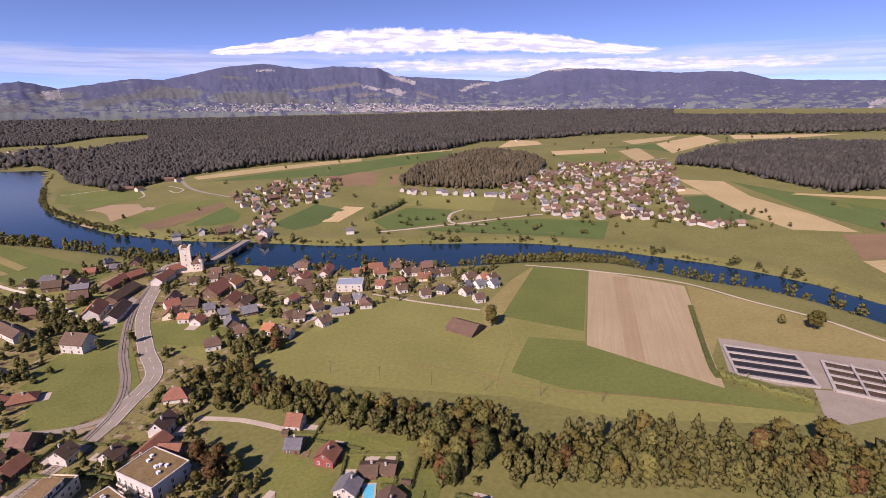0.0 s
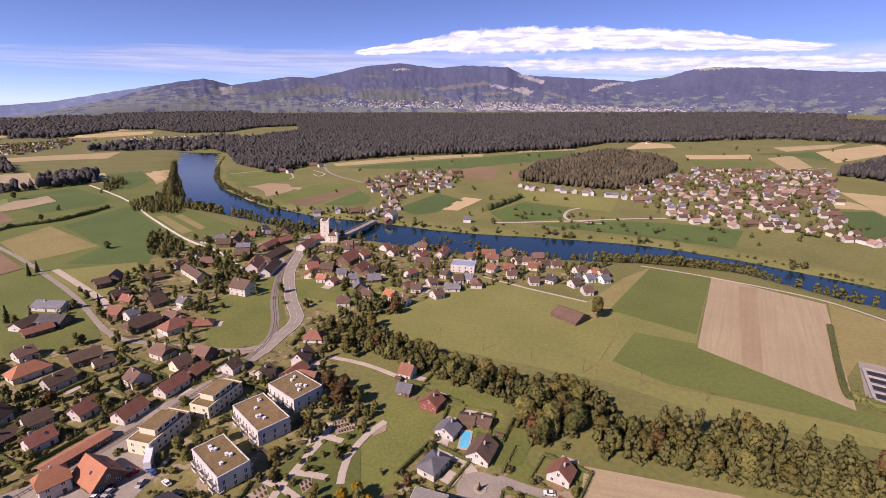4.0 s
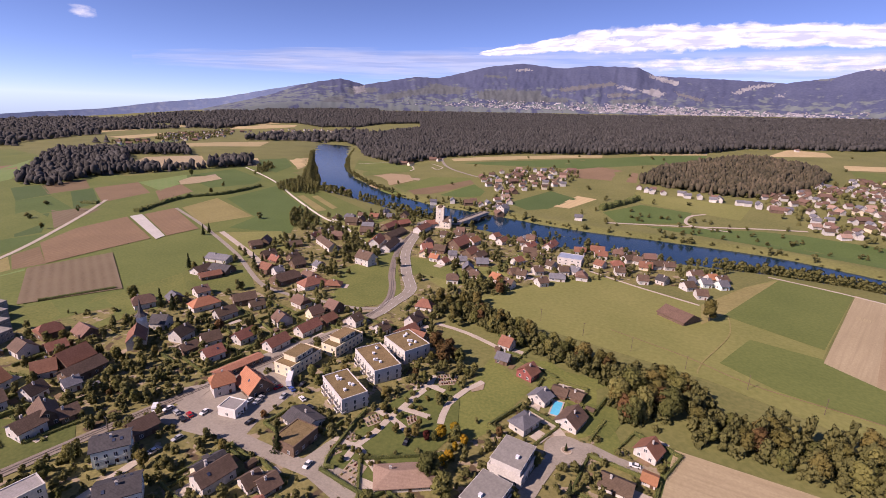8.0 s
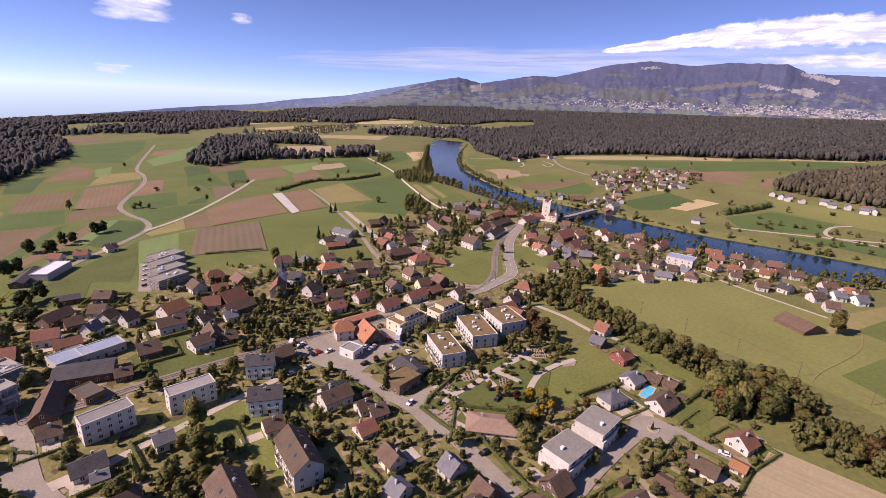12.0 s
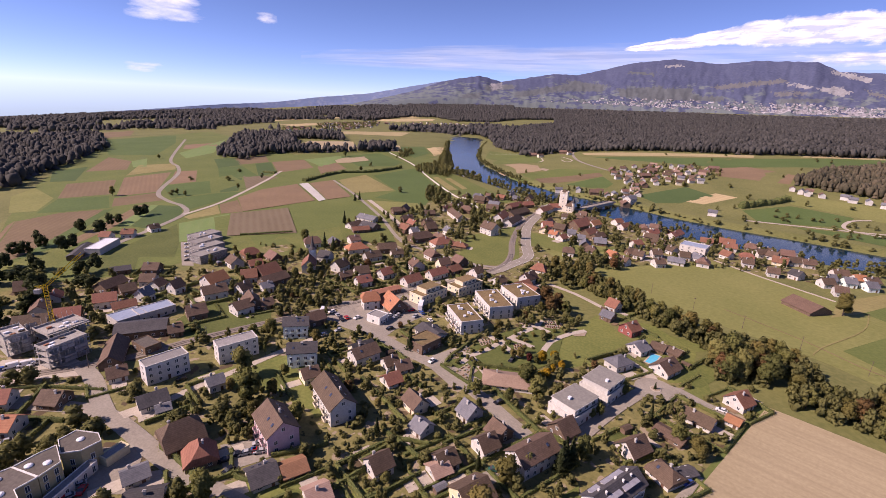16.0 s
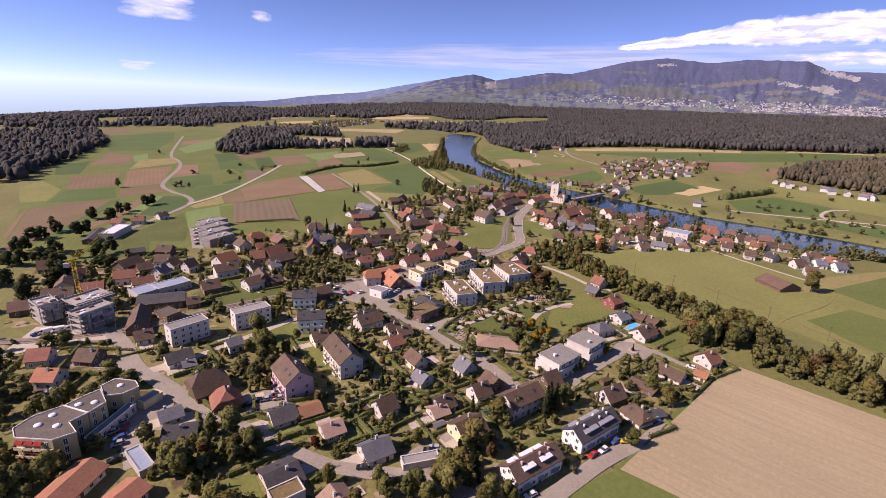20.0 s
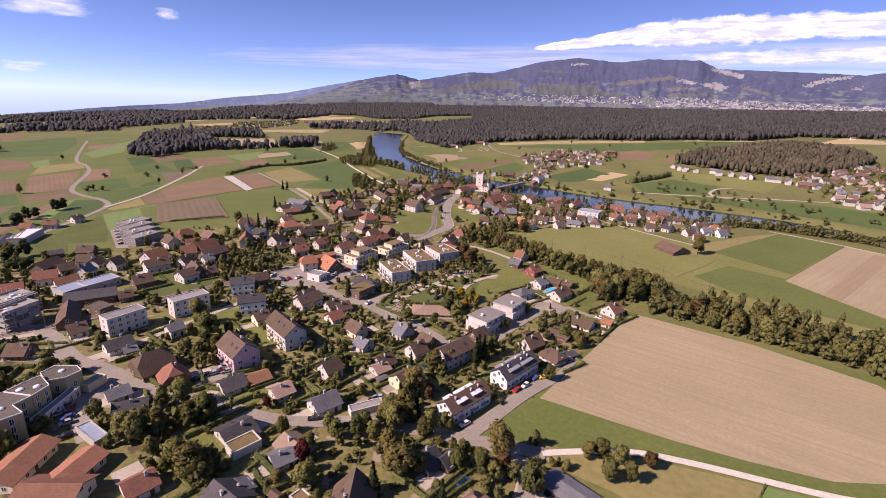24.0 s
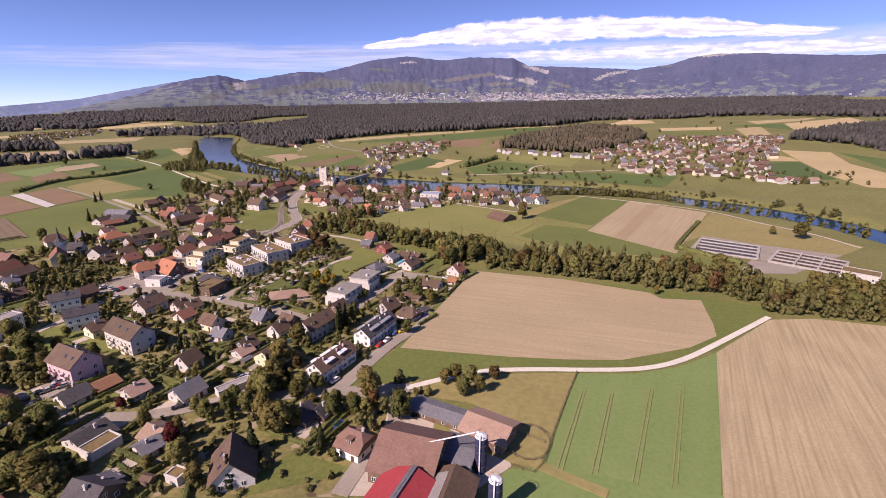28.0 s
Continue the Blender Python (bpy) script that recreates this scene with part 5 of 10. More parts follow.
patch("meadow", "lush", [(-217.9, 584.7), (-184.5, 680.5), (-137.0, 648.7), (-158.9, 578.6), (-182.1, 560.7)], "deep green meadow", "meadow", 70.8, mat=M["lush_deep"])
patch("field", "straw", [(-155.3, 593.6), (-140.4, 666.4), (-111.0, 659.8), (-133.3, 592.7)], "straw-coloured harvested field", "field", 78.4)
patch("meadow", "lush", [(-90.0, 594.8), (-50.8, 659.6), (13.2, 649.4), (8.5, 595.5), (-64.0, 555.9)], "deep green meadow", "meadow", 58.8, mat=M["lush_fresh"])
patch("meadow", "pasture", [(-69.5, 734.8), (84.1, 719.7), (67.8, 641.5), (-51.5, 668.6)], "yellowish grazed pasture", "meadow", -5.6)
patch("field", "straw", [(142.9, 1259.5), (204.8, 1440.6), (273.8, 1404.6), (273.7, 1322.0)], "straw-coloured harvested field", "field", 71.1)
patch("field", "straw", [(267.6, 1186.8), (411.2, 1221.2), (395.1, 1150.6), (259.9, 1120.8)], "straw-coloured harvested field", "field", 13.5)
patch("meadow", "lush", [(264.5, 1112.0), (411.4, 1101.8), (359.7, 989.7), (254.2, 989.4)], "deep green meadow", "meadow", -4.0)
patch("field", "straw", [(427.6, 1166.1), (496.0, 1218.5), (466.5, 1048.5), (409.1, 996.4)], "straw-coloured harvested field", "field", 37.5)
patch("field", "straw", [(569.3, 1290.0), (789.6, 1482.9), (759.9, 1321.1), (530.9, 1108.0)], "straw-coloured harvested field", "field", 41.2)
patch("field", "straw", [(508.0, 1371.5), (726.3, 1495.0), (638.6, 1377.2), (508.7, 1289.3)], "straw-coloured harvested field", "field", 29.5)
patch("meadow", "lush", [(400.9, 1234.1), (569.3, 1290.0), (539.0, 1125.7), (482.6, 1220.6)], "deep green meadow", "meadow", 18.4, mat=M["lush_fresh"])
patch("field", "straw", [(866.8, 1467.2), (1181.4, 1413.4), (968.2, 1343.6), (818.8, 1356.0)], "straw-coloured harvested field", "field", -9.7)
patch("field", "straw", [(407.6, 817.6), (469.5, 789.0), (450.1, 680.7), (464.3, 577.6), (461.0, 505.4), (401.7, 527.6), (392.4, 598.4), (397.7, 705.8)], "straw-coloured harvested field, long strip beyond the village", "field", -82.2)
patch("field", "straw", [(353.2, 710.6), (397.7, 705.8), (397.1, 738.6), (383.4, 766.0)], "straw-coloured harvested field", "field", -6.2)
patch("meadow", "lush", [(349.7, 694.0), (393.4, 697.8), (390.7, 572.5), (312.4, 569.5), (322.7, 620.1)], "deep green meadow", "meadow", 5.0, mat=M["lush_deep"])
patch("meadow", "lush", [(478.7, 788.6), (522.3, 690.2), (556.5, 580.3), (485.2, 499.1), (470.5, 576.5)], "deep green meadow", "meadow", -66.1, mat=M["lush_fresh"])
patch("meadow", "lush", [(521.0, 634.0), (527.8, 547.6), (601.1, 631.1), (565.6, 651.3)], "deep green meadow", "meadow", -85.5)
patch("field", "plough", [(440.8, 503.4), (482.3, 495.7), (421.9, 426.7), (400.5, 428.6)], "brown ploughed field", "field", -10.5)
patch("field", "straw", [(397.6, 425.1), (419.9, 424.4), (391.4, 391.4)], "straw-coloured harvested field", "field", -1.8)
patch("field", "straw", [(522.3, 690.2), (614.0, 645.8), (601.1, 631.1), (510.0, 684.5)], "straw-coloured harvested field", "field", -25.8)
patch("field", "straw", [(672.4, 810.5), (703.8, 777.3), (631.4, 733.2), (619.8, 743.0)], "straw-coloured harvested field", "field", -46.6)
patch("meadow", "lush", [(-354.7, -78.0), (-539.3, -47.3), (-745.6, 0.8), (-1370.1, 196.7), (-1505.1, 503.7), (-826.9, 402.6), (-814.8, 606.7), (-565.9, 520.5), (-332.5, 272.3), (-286.7, 154.5), (-315.2, 57.8), (-302.6, -4.9), (-320.4, -43.9)], "deep green meadow, spread out between the ploughed strips", "meadow", 170.6, lift=0.03)
patch("meadow", "lush", [(-788.4, 596.1), (-838.5, 820.4), (-506.1, 507.6), (-360.6, 435.0), (-297.6, 405.0), (-301.5, 330.4), (-372.0, 340.8), (-508.5, 400.5)], "deep green meadow, beside the path to the river", "meadow", 102.6, lift=0.03)
patch("field", "plough", [(-838.2, 288.6), (-844.1, 351.0), (-755.5, 313.5), (-752.2, 260.6)], "brown ploughed field", "field", 95.4)
patch("meadow", "lush", [(-846.8, 255.5), (-842.9, 292.8), (-745.5, 260.9), (-735.5, 218.9)], "deep green meadow", "meadow", 84.0, mat=M["lush_deep"])
patch("meadow", "lush", [(-852.7, 198.2), (-846.8, 255.5), (-735.5, 218.9), (-742.4, 164.1)], "deep green meadow", "meadow", 84.1)
patch("meadow", "lush", [(-747.6, 285.2), (-752.7, 315.7), (-635.6, 264.5), (-625.1, 231.9)], "deep green meadow", "meadow", 99.5, mat=M["lush_deep"])
patch("field", "plough", [(-752.1, 316.8), (-752.0, 379.4), (-653.8, 339.0), (-638.3, 269.1)], "brown ploughed field", "field", 89.9)
patch("field", "crop", [(-752.0, 379.4), (-765.8, 469.3), (-703.4, 430.4), (-656.1, 355.1)], "young green crop with tractor tracks", "field", -31.9)
patch("field", "plough", [(-659.5, 349.8), (-684.5, 404.9), (-617.3, 378.1), (-589.1, 312.3)], "brown ploughed field", "field", 114.4)
patch("meadow", "lush", [(-757.6, 454.7), (-770.4, 570.9), (-636.2, 518.1), (-609.3, 476.0), (-626.0, 412.1)], "deep green meadow", "meadow", 96.3, mat=M["lush_fresh"])
patch("bare_ground", "soil", [(-725.1, 454.3), (-738.0, 505.3), (-690.2, 476.3), (-674.6, 427.0)], "bare trodden soil", "bare ground", 104.2)
patch("field", "rows", [(-637.9, 214.9), (-622.8, 236.6), (-599.9, 248.6), (-543.3, 176.5)], "dark field dug in rows", "field", -51.9)
patch("meadow", "lush", [(-735.5, 218.9), (-737.3, 257.1), (-625.1, 231.9), (-628.4, 210.5), (-629.0, 178.1)], "deep green meadow", "meadow", 92.7, mat=M["lush_fresh"])
patch("meadow", "lush", [(-727.2, 185.4), (-731.7, 216.2), (-629.4, 177.2), (-630.2, 149.4)], "deep green meadow", "meadow", 98.3)
patch("field", "plough", [(-736.8, 156.8), (-727.6, 184.4), (-630.6, 148.1), (-628.8, 115.1)], "brown ploughed field", "field", 71.6)
patch("meadow", "lush", [(-623.8, 105.8), (-625.0, 146.1), (-626.6, 176.1), (-544.7, 142.5), (-539.4, 89.5)], "deep green meadow", "meadow", 91.7, mat=M["lush_fresh"])
patch("meadow", "lush", [(-626.2, 177.0), (-624.7, 207.7), (-536.1, 163.3), (-538.2, 142.6)], "deep green meadow", "meadow", 87.2, mat=M["lush_deep"])
patch("meadow", "lush", [(-535.1, 88.1), (-536.1, 139.9), (-527.5, 164.3), (-547.0, 193.6), (-501.0, 138.5), (-468.2, 80.8)], "deep green meadow", "meadow", 91.1, mat=M["lush_fresh"])
patch("field", "plough", [(-496.4, 145.5), (-526.2, 188.4), (-535.2, 242.0), (-431.3, 205.4), (-428.5, 121.0)], "brown ploughed field, beside a white fleece strip", "field", -88.1, lift=0.4)
patch("crop_cover", "fleece", [(-533.9, 244.2), (-533.2, 257.2), (-428.8, 217.8), (-423.9, 205.9)], "white fleece laid over a crop strip", "crop cover", -20.7, lift=0.55)
patch("field", "plough", [(-530.9, 258.2), (-534.9, 296.7), (-428.4, 252.9), (-428.1, 218.9)], "brown ploughed field", "field", 95.9, lift=0.4)
patch("meadow", "dry", [(-531.6, 304.2), (-552.1, 368.0), (-431.7, 323.6), (-442.8, 266.3)], "dry brownish grass", "meadow", 107.8)
patch("meadow", "lush", [(-540.1, 373.7), (-567.5, 484.3), (-420.4, 392.3), (-342.6, 294.1), (-409.1, 273.3), (-426.6, 322.6)], "deep green meadow", "meadow", 103.9, mat=M["lush_fresh"])
patch("field", "rows", [(-427.4, 108.5), (-414.4, 162.9), (-325.4, 122.3), (-352.6, 73.4)], "dark field dug in rows", "field", -24.5, lift=0.5)
patch("meadow", "lush", [(-418.0, 165.8), (-416.6, 225.4), (-324.8, 173.4), (-324.6, 123.7)], "deep green meadow", "meadow", 88.7)
patch("field", "crop", [(-420.1, 58.7), (-427.8, 107.5), (-352.9, 72.6), (-360.2, 39.5)], "young green crop with tractor tracks", "field", -25.0)
patch("field", "plough", [(-475.7, 117.1), (-485.4, 140.6), (-428.5, 121.0), (-433.5, 101.4)], "brown ploughed field", "field", 112.4)
patch("meadow", "dry", [(-441.8, 69.7), (-473.6, 114.1), (-433.8, 100.8), (-430.4, 70.9)], "dry brownish grass", "meadow", 125.6)
patch("meadow", "lush", [(-435.7, 25.1), (-509.7, 68.4), (-489.1, 84.4), (-452.3, 71.5), (-407.9, 37.0)], "deep green meadow", "meadow", 149.7, mat=M["lush_deep"])
patch("field", "crop", [(-444.4, 13.8), (-514.6, 61.8), (-509.9, 67.7), (-435.9, 24.3)], "young green crop with tractor tracks", "field", 51.5)
patch("field", "plough", [(-404.9, -30.6), (-521.4, 53.5), (-514.8, 61.1), (-440.2, 12.2), (-400.8, -22.8)], "brown ploughed field, dark", "field", 144.2)
patch("field", "plough", [(-371.1, -76.7), (-516.5, -44.4), (-530.9, -10.8), (-522.3, 22.5), (-476.1, 0.1), (-396.7, -51.5)], "brown ploughed field", "field", -33.0)
patch("meadow", "lush", [(-388.1, -56.9), (-390.7, -52.3), (-405.1, -31.8), (-520.6, 30.5), (-517.9, 21.5)], "deep green meadow", "meadow", 125.1, mat=M["lush_fresh"])
patch("field", "plough", [(-611.3, -0.9), (-708.0, 22.6), (-707.4, 75.1), (-603.1, 46.4)], "brown ploughed field", "field", 166.3)
patch("field", "plough", [(-585.9, 48.0), (-718.6, 86.9), (-732.6, 150.1), (-586.8, 88.0)], "brown ploughed field", "field", 163.7)
patch("field", "plough", [(-576.1, 43.7), (-581.0, 86.2), (-533.0, 79.5), (-531.2, 31.3)], "brown ploughed field, reddish", "field", 96.6)
patch("meadow", "lush", [(-543.5, -26.9), (-606.9, -1.6), (-591.8, 41.8), (-527.2, 28.6), (-535.4, -10.1)], "deep green meadow", "meadow", 158.2, mat=M["lush_fresh"])
patch("meadow", "lush", [(-735.9, 37.8), (-804.1, 103.2), (-725.9, 88.7), (-707.9, 73.0)], "deep green meadow", "meadow", 136.2)
patch("meadow", "lush", [(-837.7, 26.6), (-865.2, 73.9), (-727.4, 34.1), (-738.5, 9.6)], "deep green meadow", "meadow", 120.2, mat=M["lush_deep"])
patch("field", "plough", [(-809.7, 60.6), (-977.5, 124.7), (-895.7, 139.7), (-798.1, 109.3)], "brown ploughed field", "field", 159.1)
patch("field", "crop", [(-895.7, 139.7), (-920.4, 170.0), (-815.1, 140.2), (-816.7, 121.9)], "young green crop with tractor tracks", "field", -15.8)
patch("meadow", "dry", [(-737.0, 93.8), (-835.1, 134.8), (-828.0, 187.0), (-758.2, 163.9)], "dry brownish grass", "meadow", 157.3)
patch("field", "plough", [(-1636.0, 243.8), (-1664.0, 338.2), (-1468.6, 278.7), (-1422.9, 207.9)], "brown ploughed field", "field", 106.5)
patch("meadow", "lush", [(-1370.1, 196.7), (-1399.1, 370.9), (-1186.7, 301.4), (-963.3, 195.0), (-1009.7, 131.9)], "deep green meadow", "meadow", 99.5, mat=M["lush_fresh"])
patch("field", "crop", [(-973.6, 238.6), (-1209.6, 426.7), (-939.3, 290.8), (-884.5, 221.7)], "young green crop with tractor tracks", "field", -26.7)
patch("field", "plough", [(-1126.6, 301.8), (-1138.5, 374.3), (-1029.9, 334.9), (-1044.0, 269.6)], "brown ploughed field", "field", 99.3)
patch("field", "straw", [(-1022.5, 534.8), (-1004.3, 669.9), (-917.7, 612.9), (-906.4, 495.1)], "straw-coloured harvested field, gravel pit floor", "field", 82.3)
patch("field", "straw", [(-880.6, 677.8), (-886.3, 726.6), (-765.3, 632.5), (-795.7, 613.3)], "straw-coloured harvested field", "field", 96.7)
patch("field", "straw", [(-788.2, 739.5), (-822.9, 808.5), (-709.3, 703.4), (-683.0, 647.4)], "straw-coloured harvested field", "field", 116.7)
patch("lawn", "lawn", [(-341.1, -29.6), (-374.3, 4.6), (-417.8, 56.2), (-357.3, 38.5), (-324.1, 24.3), (-340.1, 5.8), (-304.5, -6.6), (-321.7, -31.3)], "mown garden lawn, broad meadow", "lawn", 134.1)
patch("lawn", "lawn", [(-366.7, -77.0), (-384.9, -55.2), (-402.0, -31.1), (-378.3, -24.6), (-349.3, -45.3), (-348.2, -67.4)], "mown garden lawn, broad meadow", "lawn", 129.9)
patch("lawn", "lawn", [(-348.2, 72.2), (-322.0, 122.2), (-281.0, 112.0), (-275.8, 81.9), (-311.7, 62.3)], "mown garden lawn, broad meadow", "lawn", 62.3)
patch("lawn", "lawn", [(-321.7, 122.8), (-322.8, 171.1), (-286.7, 154.5), (-274.3, 111.3)], "mown garden lawn, broad meadow", "lawn", 91.3)
patch("field", "plough", [(-430.9, -68.7), (-503.5, -51.1), (-521.0, -43.9), (-411.4, -69.3)], "brown ploughed field", "field", 166.4)
patch("meadow", "pasture", [(-560.2, -45.2), (-553.9, -25.4), (-614.7, -3.7), (-698.5, -9.3), (-654.2, -35.3)], "yellowish grazed pasture", "meadow", 72.3)
patch("field", "straw", [(-2123.8, 523.3), (-2473.5, 808.1), (-2172.6, 668.8), (-1936.0, 481.7)], "straw-coloured harvested field", "field", 140.8)
patch("field", "straw", [(-2259.7, 938.7), (-2300.8, 1805.8), (-2180.4, 1599.5), (-1992.3, 955.5)], "straw-coloured harvested field", "field", 92.7)
patch("meadow", "lush", [(-423.2, 90.7), (-422.8, 111.0), (-349.0, 76.5), (-342.7, 61.5)], "deep green meadow", "meadow", 88.9)
patch("meadow", "lush", [(-644.8, 170.8), (-656.4, 205.9), (-583.9, 193.9), (-539.0, 132.5)], "deep green meadow", "meadow", 108.3)
patch("meadow", "pasture", [(-406.8, 250.9), (-356.1, 294.7), (-299.7, 258.0), (-313.7, 216.2)], "yellowish grazed pasture", "meadow", 40.8)
patch("meadow", "pasture", [(-363.6, 350.7), (-323.6, 381.0), (-264.4, 348.4), (-253.7, 304.2)], "yellowish grazed pasture", "meadow", 37.1)
patch("field", "straw", [(-811.6, 814.7), (-825.2, 784.8), (-781.2, 724.9), (-702.1, 693.2)], "straw-coloured harvested field", "field", -114.5)
patch("field", "straw", [(-2342.6, 1931.8), (-2235.5, 2240.2), (-1900.2, 1938.4), (-1965.6, 1679.8)], "straw-coloured harvested field", "field", 70.8)
patch("gravel_pit", "tilled", [(-982.6, 494.0), (-1067.9, 578.2), (-1010.1, 664.6), (-866.8, 586.7), (-832.5, 538.9), (-896.7, 481.8)], "pale bare tilled field, gravel pit floor", "gravel pit", 135.4, lift=0.5)
patch("field", "plough", [(-883.4, 659.8), (-872.3, 697.3), (-781.1, 635.6), (-799.3, 608.9)], "brown ploughed field", "field", 73.5, lift=0.3)
patch("field", "straw", [(-812.3, 750.9), (-806.2, 770.0), (-706.8, 697.4), (-703.7, 666.7)], "straw-coloured harvested field", "field", 72.3, lift=0.3)
patch("meadow", "lush", [(-859.2, 708.2), (-840.0, 769.6), (-723.8, 671.9), (-678.3, 586.7), (-772.4, 632.0)], "deep green meadow", "meadow", 72.6, lift=0.25, mat=M["lush_fresh"])
patch("meadow", "dry", [(-481.8, 443.1), (-479.8, 453.7), (-387.6, 398.6), (-390.6, 385.5)], "dry brownish grass", "meadow", 79.3, lift=0.3)
patch("meadow", "dry", [(-464.5, 453.9), (-463.7, 465.0), (-386.4, 417.6), (-386.6, 407.5)], "dry brownish grass", "meadow", 85.9, lift=0.3)
patch("sand_yard", "tilled", [(-713.0, 420.4), (-736.6, 458.4), (-720.5, 494.7), (-683.4, 476.7), (-674.2, 422.3), (-679.0, 401.3)], "pale bare tilled field, covered with pale sand heaps", "sand yard", 121.8, lift=0.4)
patch("field", "straw", [(-1346.9, 772.6), (-1325.8, 829.2), (-1223.2, 1071.0), (-1108.4, 926.9), (-1234.6, 768.6)], "straw-coloured harvested field", "field", 69.6, lift=0.3)
patch("field", "straw", [(-2037.1, 1546.3), (-1923.0, 1710.5), (-1777.7, 1750.1), (-1706.4, 1660.2), (-1872.4, 1474.1)], "straw-coloured harvested field", "field", 55.2, lift=0.3)
patch("field", "straw", [(-1732.8, 842.6), (-1790.4, 1116.2), (-1690.7, 1071.6), (-1606.2, 838.6)], "straw-coloured harvested field", "field", 101.9, lift=0.3)
patch("meadow", "lush", [(-1447.5, 715.2), (-1423.5, 876.9), (-1299.4, 803.8), (-1190.6, 607.6)], "deep green meadow", "meadow", 81.6, lift=0.3, mat=M["lush_fresh"])
patch("lawn", "lawn", [(-217.8, -8.0), (-228.7, 15.6), (-196.8, 32.2), (-191.5, 19.0), (-196.6, -5.9), (-203.7, -18.3)], "mown garden lawn", "lawn", 114.8)
patch("lawn", "lawn", [(-156.1, -21.8), (-152.4, -0.1), (-142.3, 10.2), (-128.7, 0.7), (-141.5, -21.0)], "mown garden lawn", "lawn", 80.3)
patch("lawn", "lawn", [(-142.3, -3.3), (-125.6, 12.4), (-112.4, 8.0), (-96.5, 7.8), (-99.0, 1.2), (-116.2, 4.7), (-126.2, -4.3)], "mown garden lawn", "lawn", 43.2)
patch("lawn", "lawn", [(-90.7, -35.3), (-87.2, -30.8), (-77.6, -24.7), (-75.7, -18.2), (-72.0, -17.8), (-69.2, -28.1), (-80.3, -33.6)], "mown garden lawn", "lawn", 52.1)
patch("lawn", "lawn", [(-62.2, -16.5), (-60.4, -8.8), (-58.3, -3.8), (-53.1, -14.0), (-58.1, -18.4)], "mown garden lawn", "lawn", 76.8)
patch("parking_place", "asphalt", [(-99.6, -33.2), (-100.9, -20.9), (-93.9, -13.8), (-91.7, -22.7), (-94.6, -32.8)], "grey asphalt yard, beside the flats", "parking place", 96.0)
patch("parking_place", "asphalt", [(-118.0, -68.7), (-120.1, -62.5), (-93.4, -67.0), (-94.3, -73.0)], "grey asphalt yard, before the school", "parking place", 108.7)
patch("lawn", "lawn", [(-13.3, 138.8), (-8.6, 156.9), (1.8, 134.6), (-1.6, 120.0)], "mown garden lawn", "lawn", 75.4)
patch("lawn", "lawn", [(-17.8, 24.5), (-13.3, 45.2), (-9.3, 38.8), (-13.8, 19.9)], "mown garden lawn", "lawn", 77.7)
patch("lawn", "lawn", [(-20.2, 73.3), (-18.2, 82.1), (-12.7, 80.9), (-16.0, 71.7)], "mown garden lawn", "lawn", 77.2)
patch("parking_place", "asphalt", [(3.1, 30.8), (10.1, 51.8), (13.0, 52.6), (6.5, 32.0)], "grey asphalt yard, before the white flats", "parking place", 71.6)
patch("parking_place", "asphalt", [(-359.4, 40.2), (-352.7, 46.0), (-296.0, 27.6), (-302.0, 22.0)], "grey asphalt yard, beside the terraced rows", "parking place", -18.0)
patch("yard", "asphalt", [(-169.6, 49.6), (-175.3, 75.5), (-159.9, 78.2), (-133.5, 67.6), (-138.0, 55.2), (-153.8, 51.5)], "grey asphalt yard, by the station", "yard", 102.4)
patch("yard", "asphalt", [(-41.6, -9.6), (-41.0, -0.3), (-32.9, 1.0), (-30.6, -7.0), (-35.1, -11.5)], "grey asphalt yard, before garages", "yard", 86.3)
patch("building_site", "paving", [(-206.4, -89.7), (-225.5, -76.3), (-210.0, -55.2), (-195.6, -50.4), (-186.8, -52.3), (-199.7, -71.7), (-200.4, -90.3)], "pale paved yard, beside the railway", "building site", 144.9)
patch("lawn", "lawn", [(-204.0, -16.1), (-208.9, 13.5), (-197.1, 33.6), (-178.4, 24.1), (-193.5, -11.9)], "mown garden lawn", "lawn", 99.4)
patch("lawn", "lawn", [(-155.1, -1.2), (-140.9, 27.7), (-121.0, 4.8), (-133.7, -8.4)], "mown garden lawn", "lawn", 63.8)
patch("lawn", "lawn", [(-298.0, 204.0), (-325.2, 165.4), (-277.9, 138.9), (-253.5, 173.0)], "mown garden lawn", "lawn", -125.2)
patch("lawn", "lawn", [(-182.1, 172.6), (-152.4, 210.1), (-224.7, 307.9), (-229.7, 232.5)], "mown garden lawn", "lawn", 51.6)
patch("lawn", "lawn", [(-31.0, 129.7), (-3.3, 136.7), (1.8, 161.8), (-16.9, 156.9), (-20.9, 145.1)], "mown garden lawn", "lawn", 14.2)
patch("lawn", "lawn", [(-111.9, -0.4), (-95.5, 6.9), (-114.5, 7.4), (-124.3, 1.6)], "mown garden lawn", "lawn", 24.0)
patch("lawn", "lawn", [(0.2, -46.6), (26.2, -29.8), (3.6, -28.1), (-1.4, -39.9)], "mown garden lawn, sloping lawn", "lawn", 32.9)
patch("lawn", "lawn", [(-65.4, -58.7), (-48.4, -49.6), (-66.9, -45.5), (-70.5, -55.5)], "mown garden lawn", "lawn", 28.2)
patch("yard", "asphalt", [(-178.0, 61.7), (-177.3, 81.1), (-165.6, 107.1), (-146.8, 102.9), (-136.1, 94.4), (-133.8, 70.6), (-130.6, 60.4), (-152.6, 59.0)], "grey asphalt yard, station square", "yard", 87.9)
patch("parking_place", "asphalt", [(-108.1, -30.0), (-99.2, -11.9), (-90.7, -18.5), (-96.7, -33.8)], "grey asphalt yard, parking place", "parking place", 63.8)
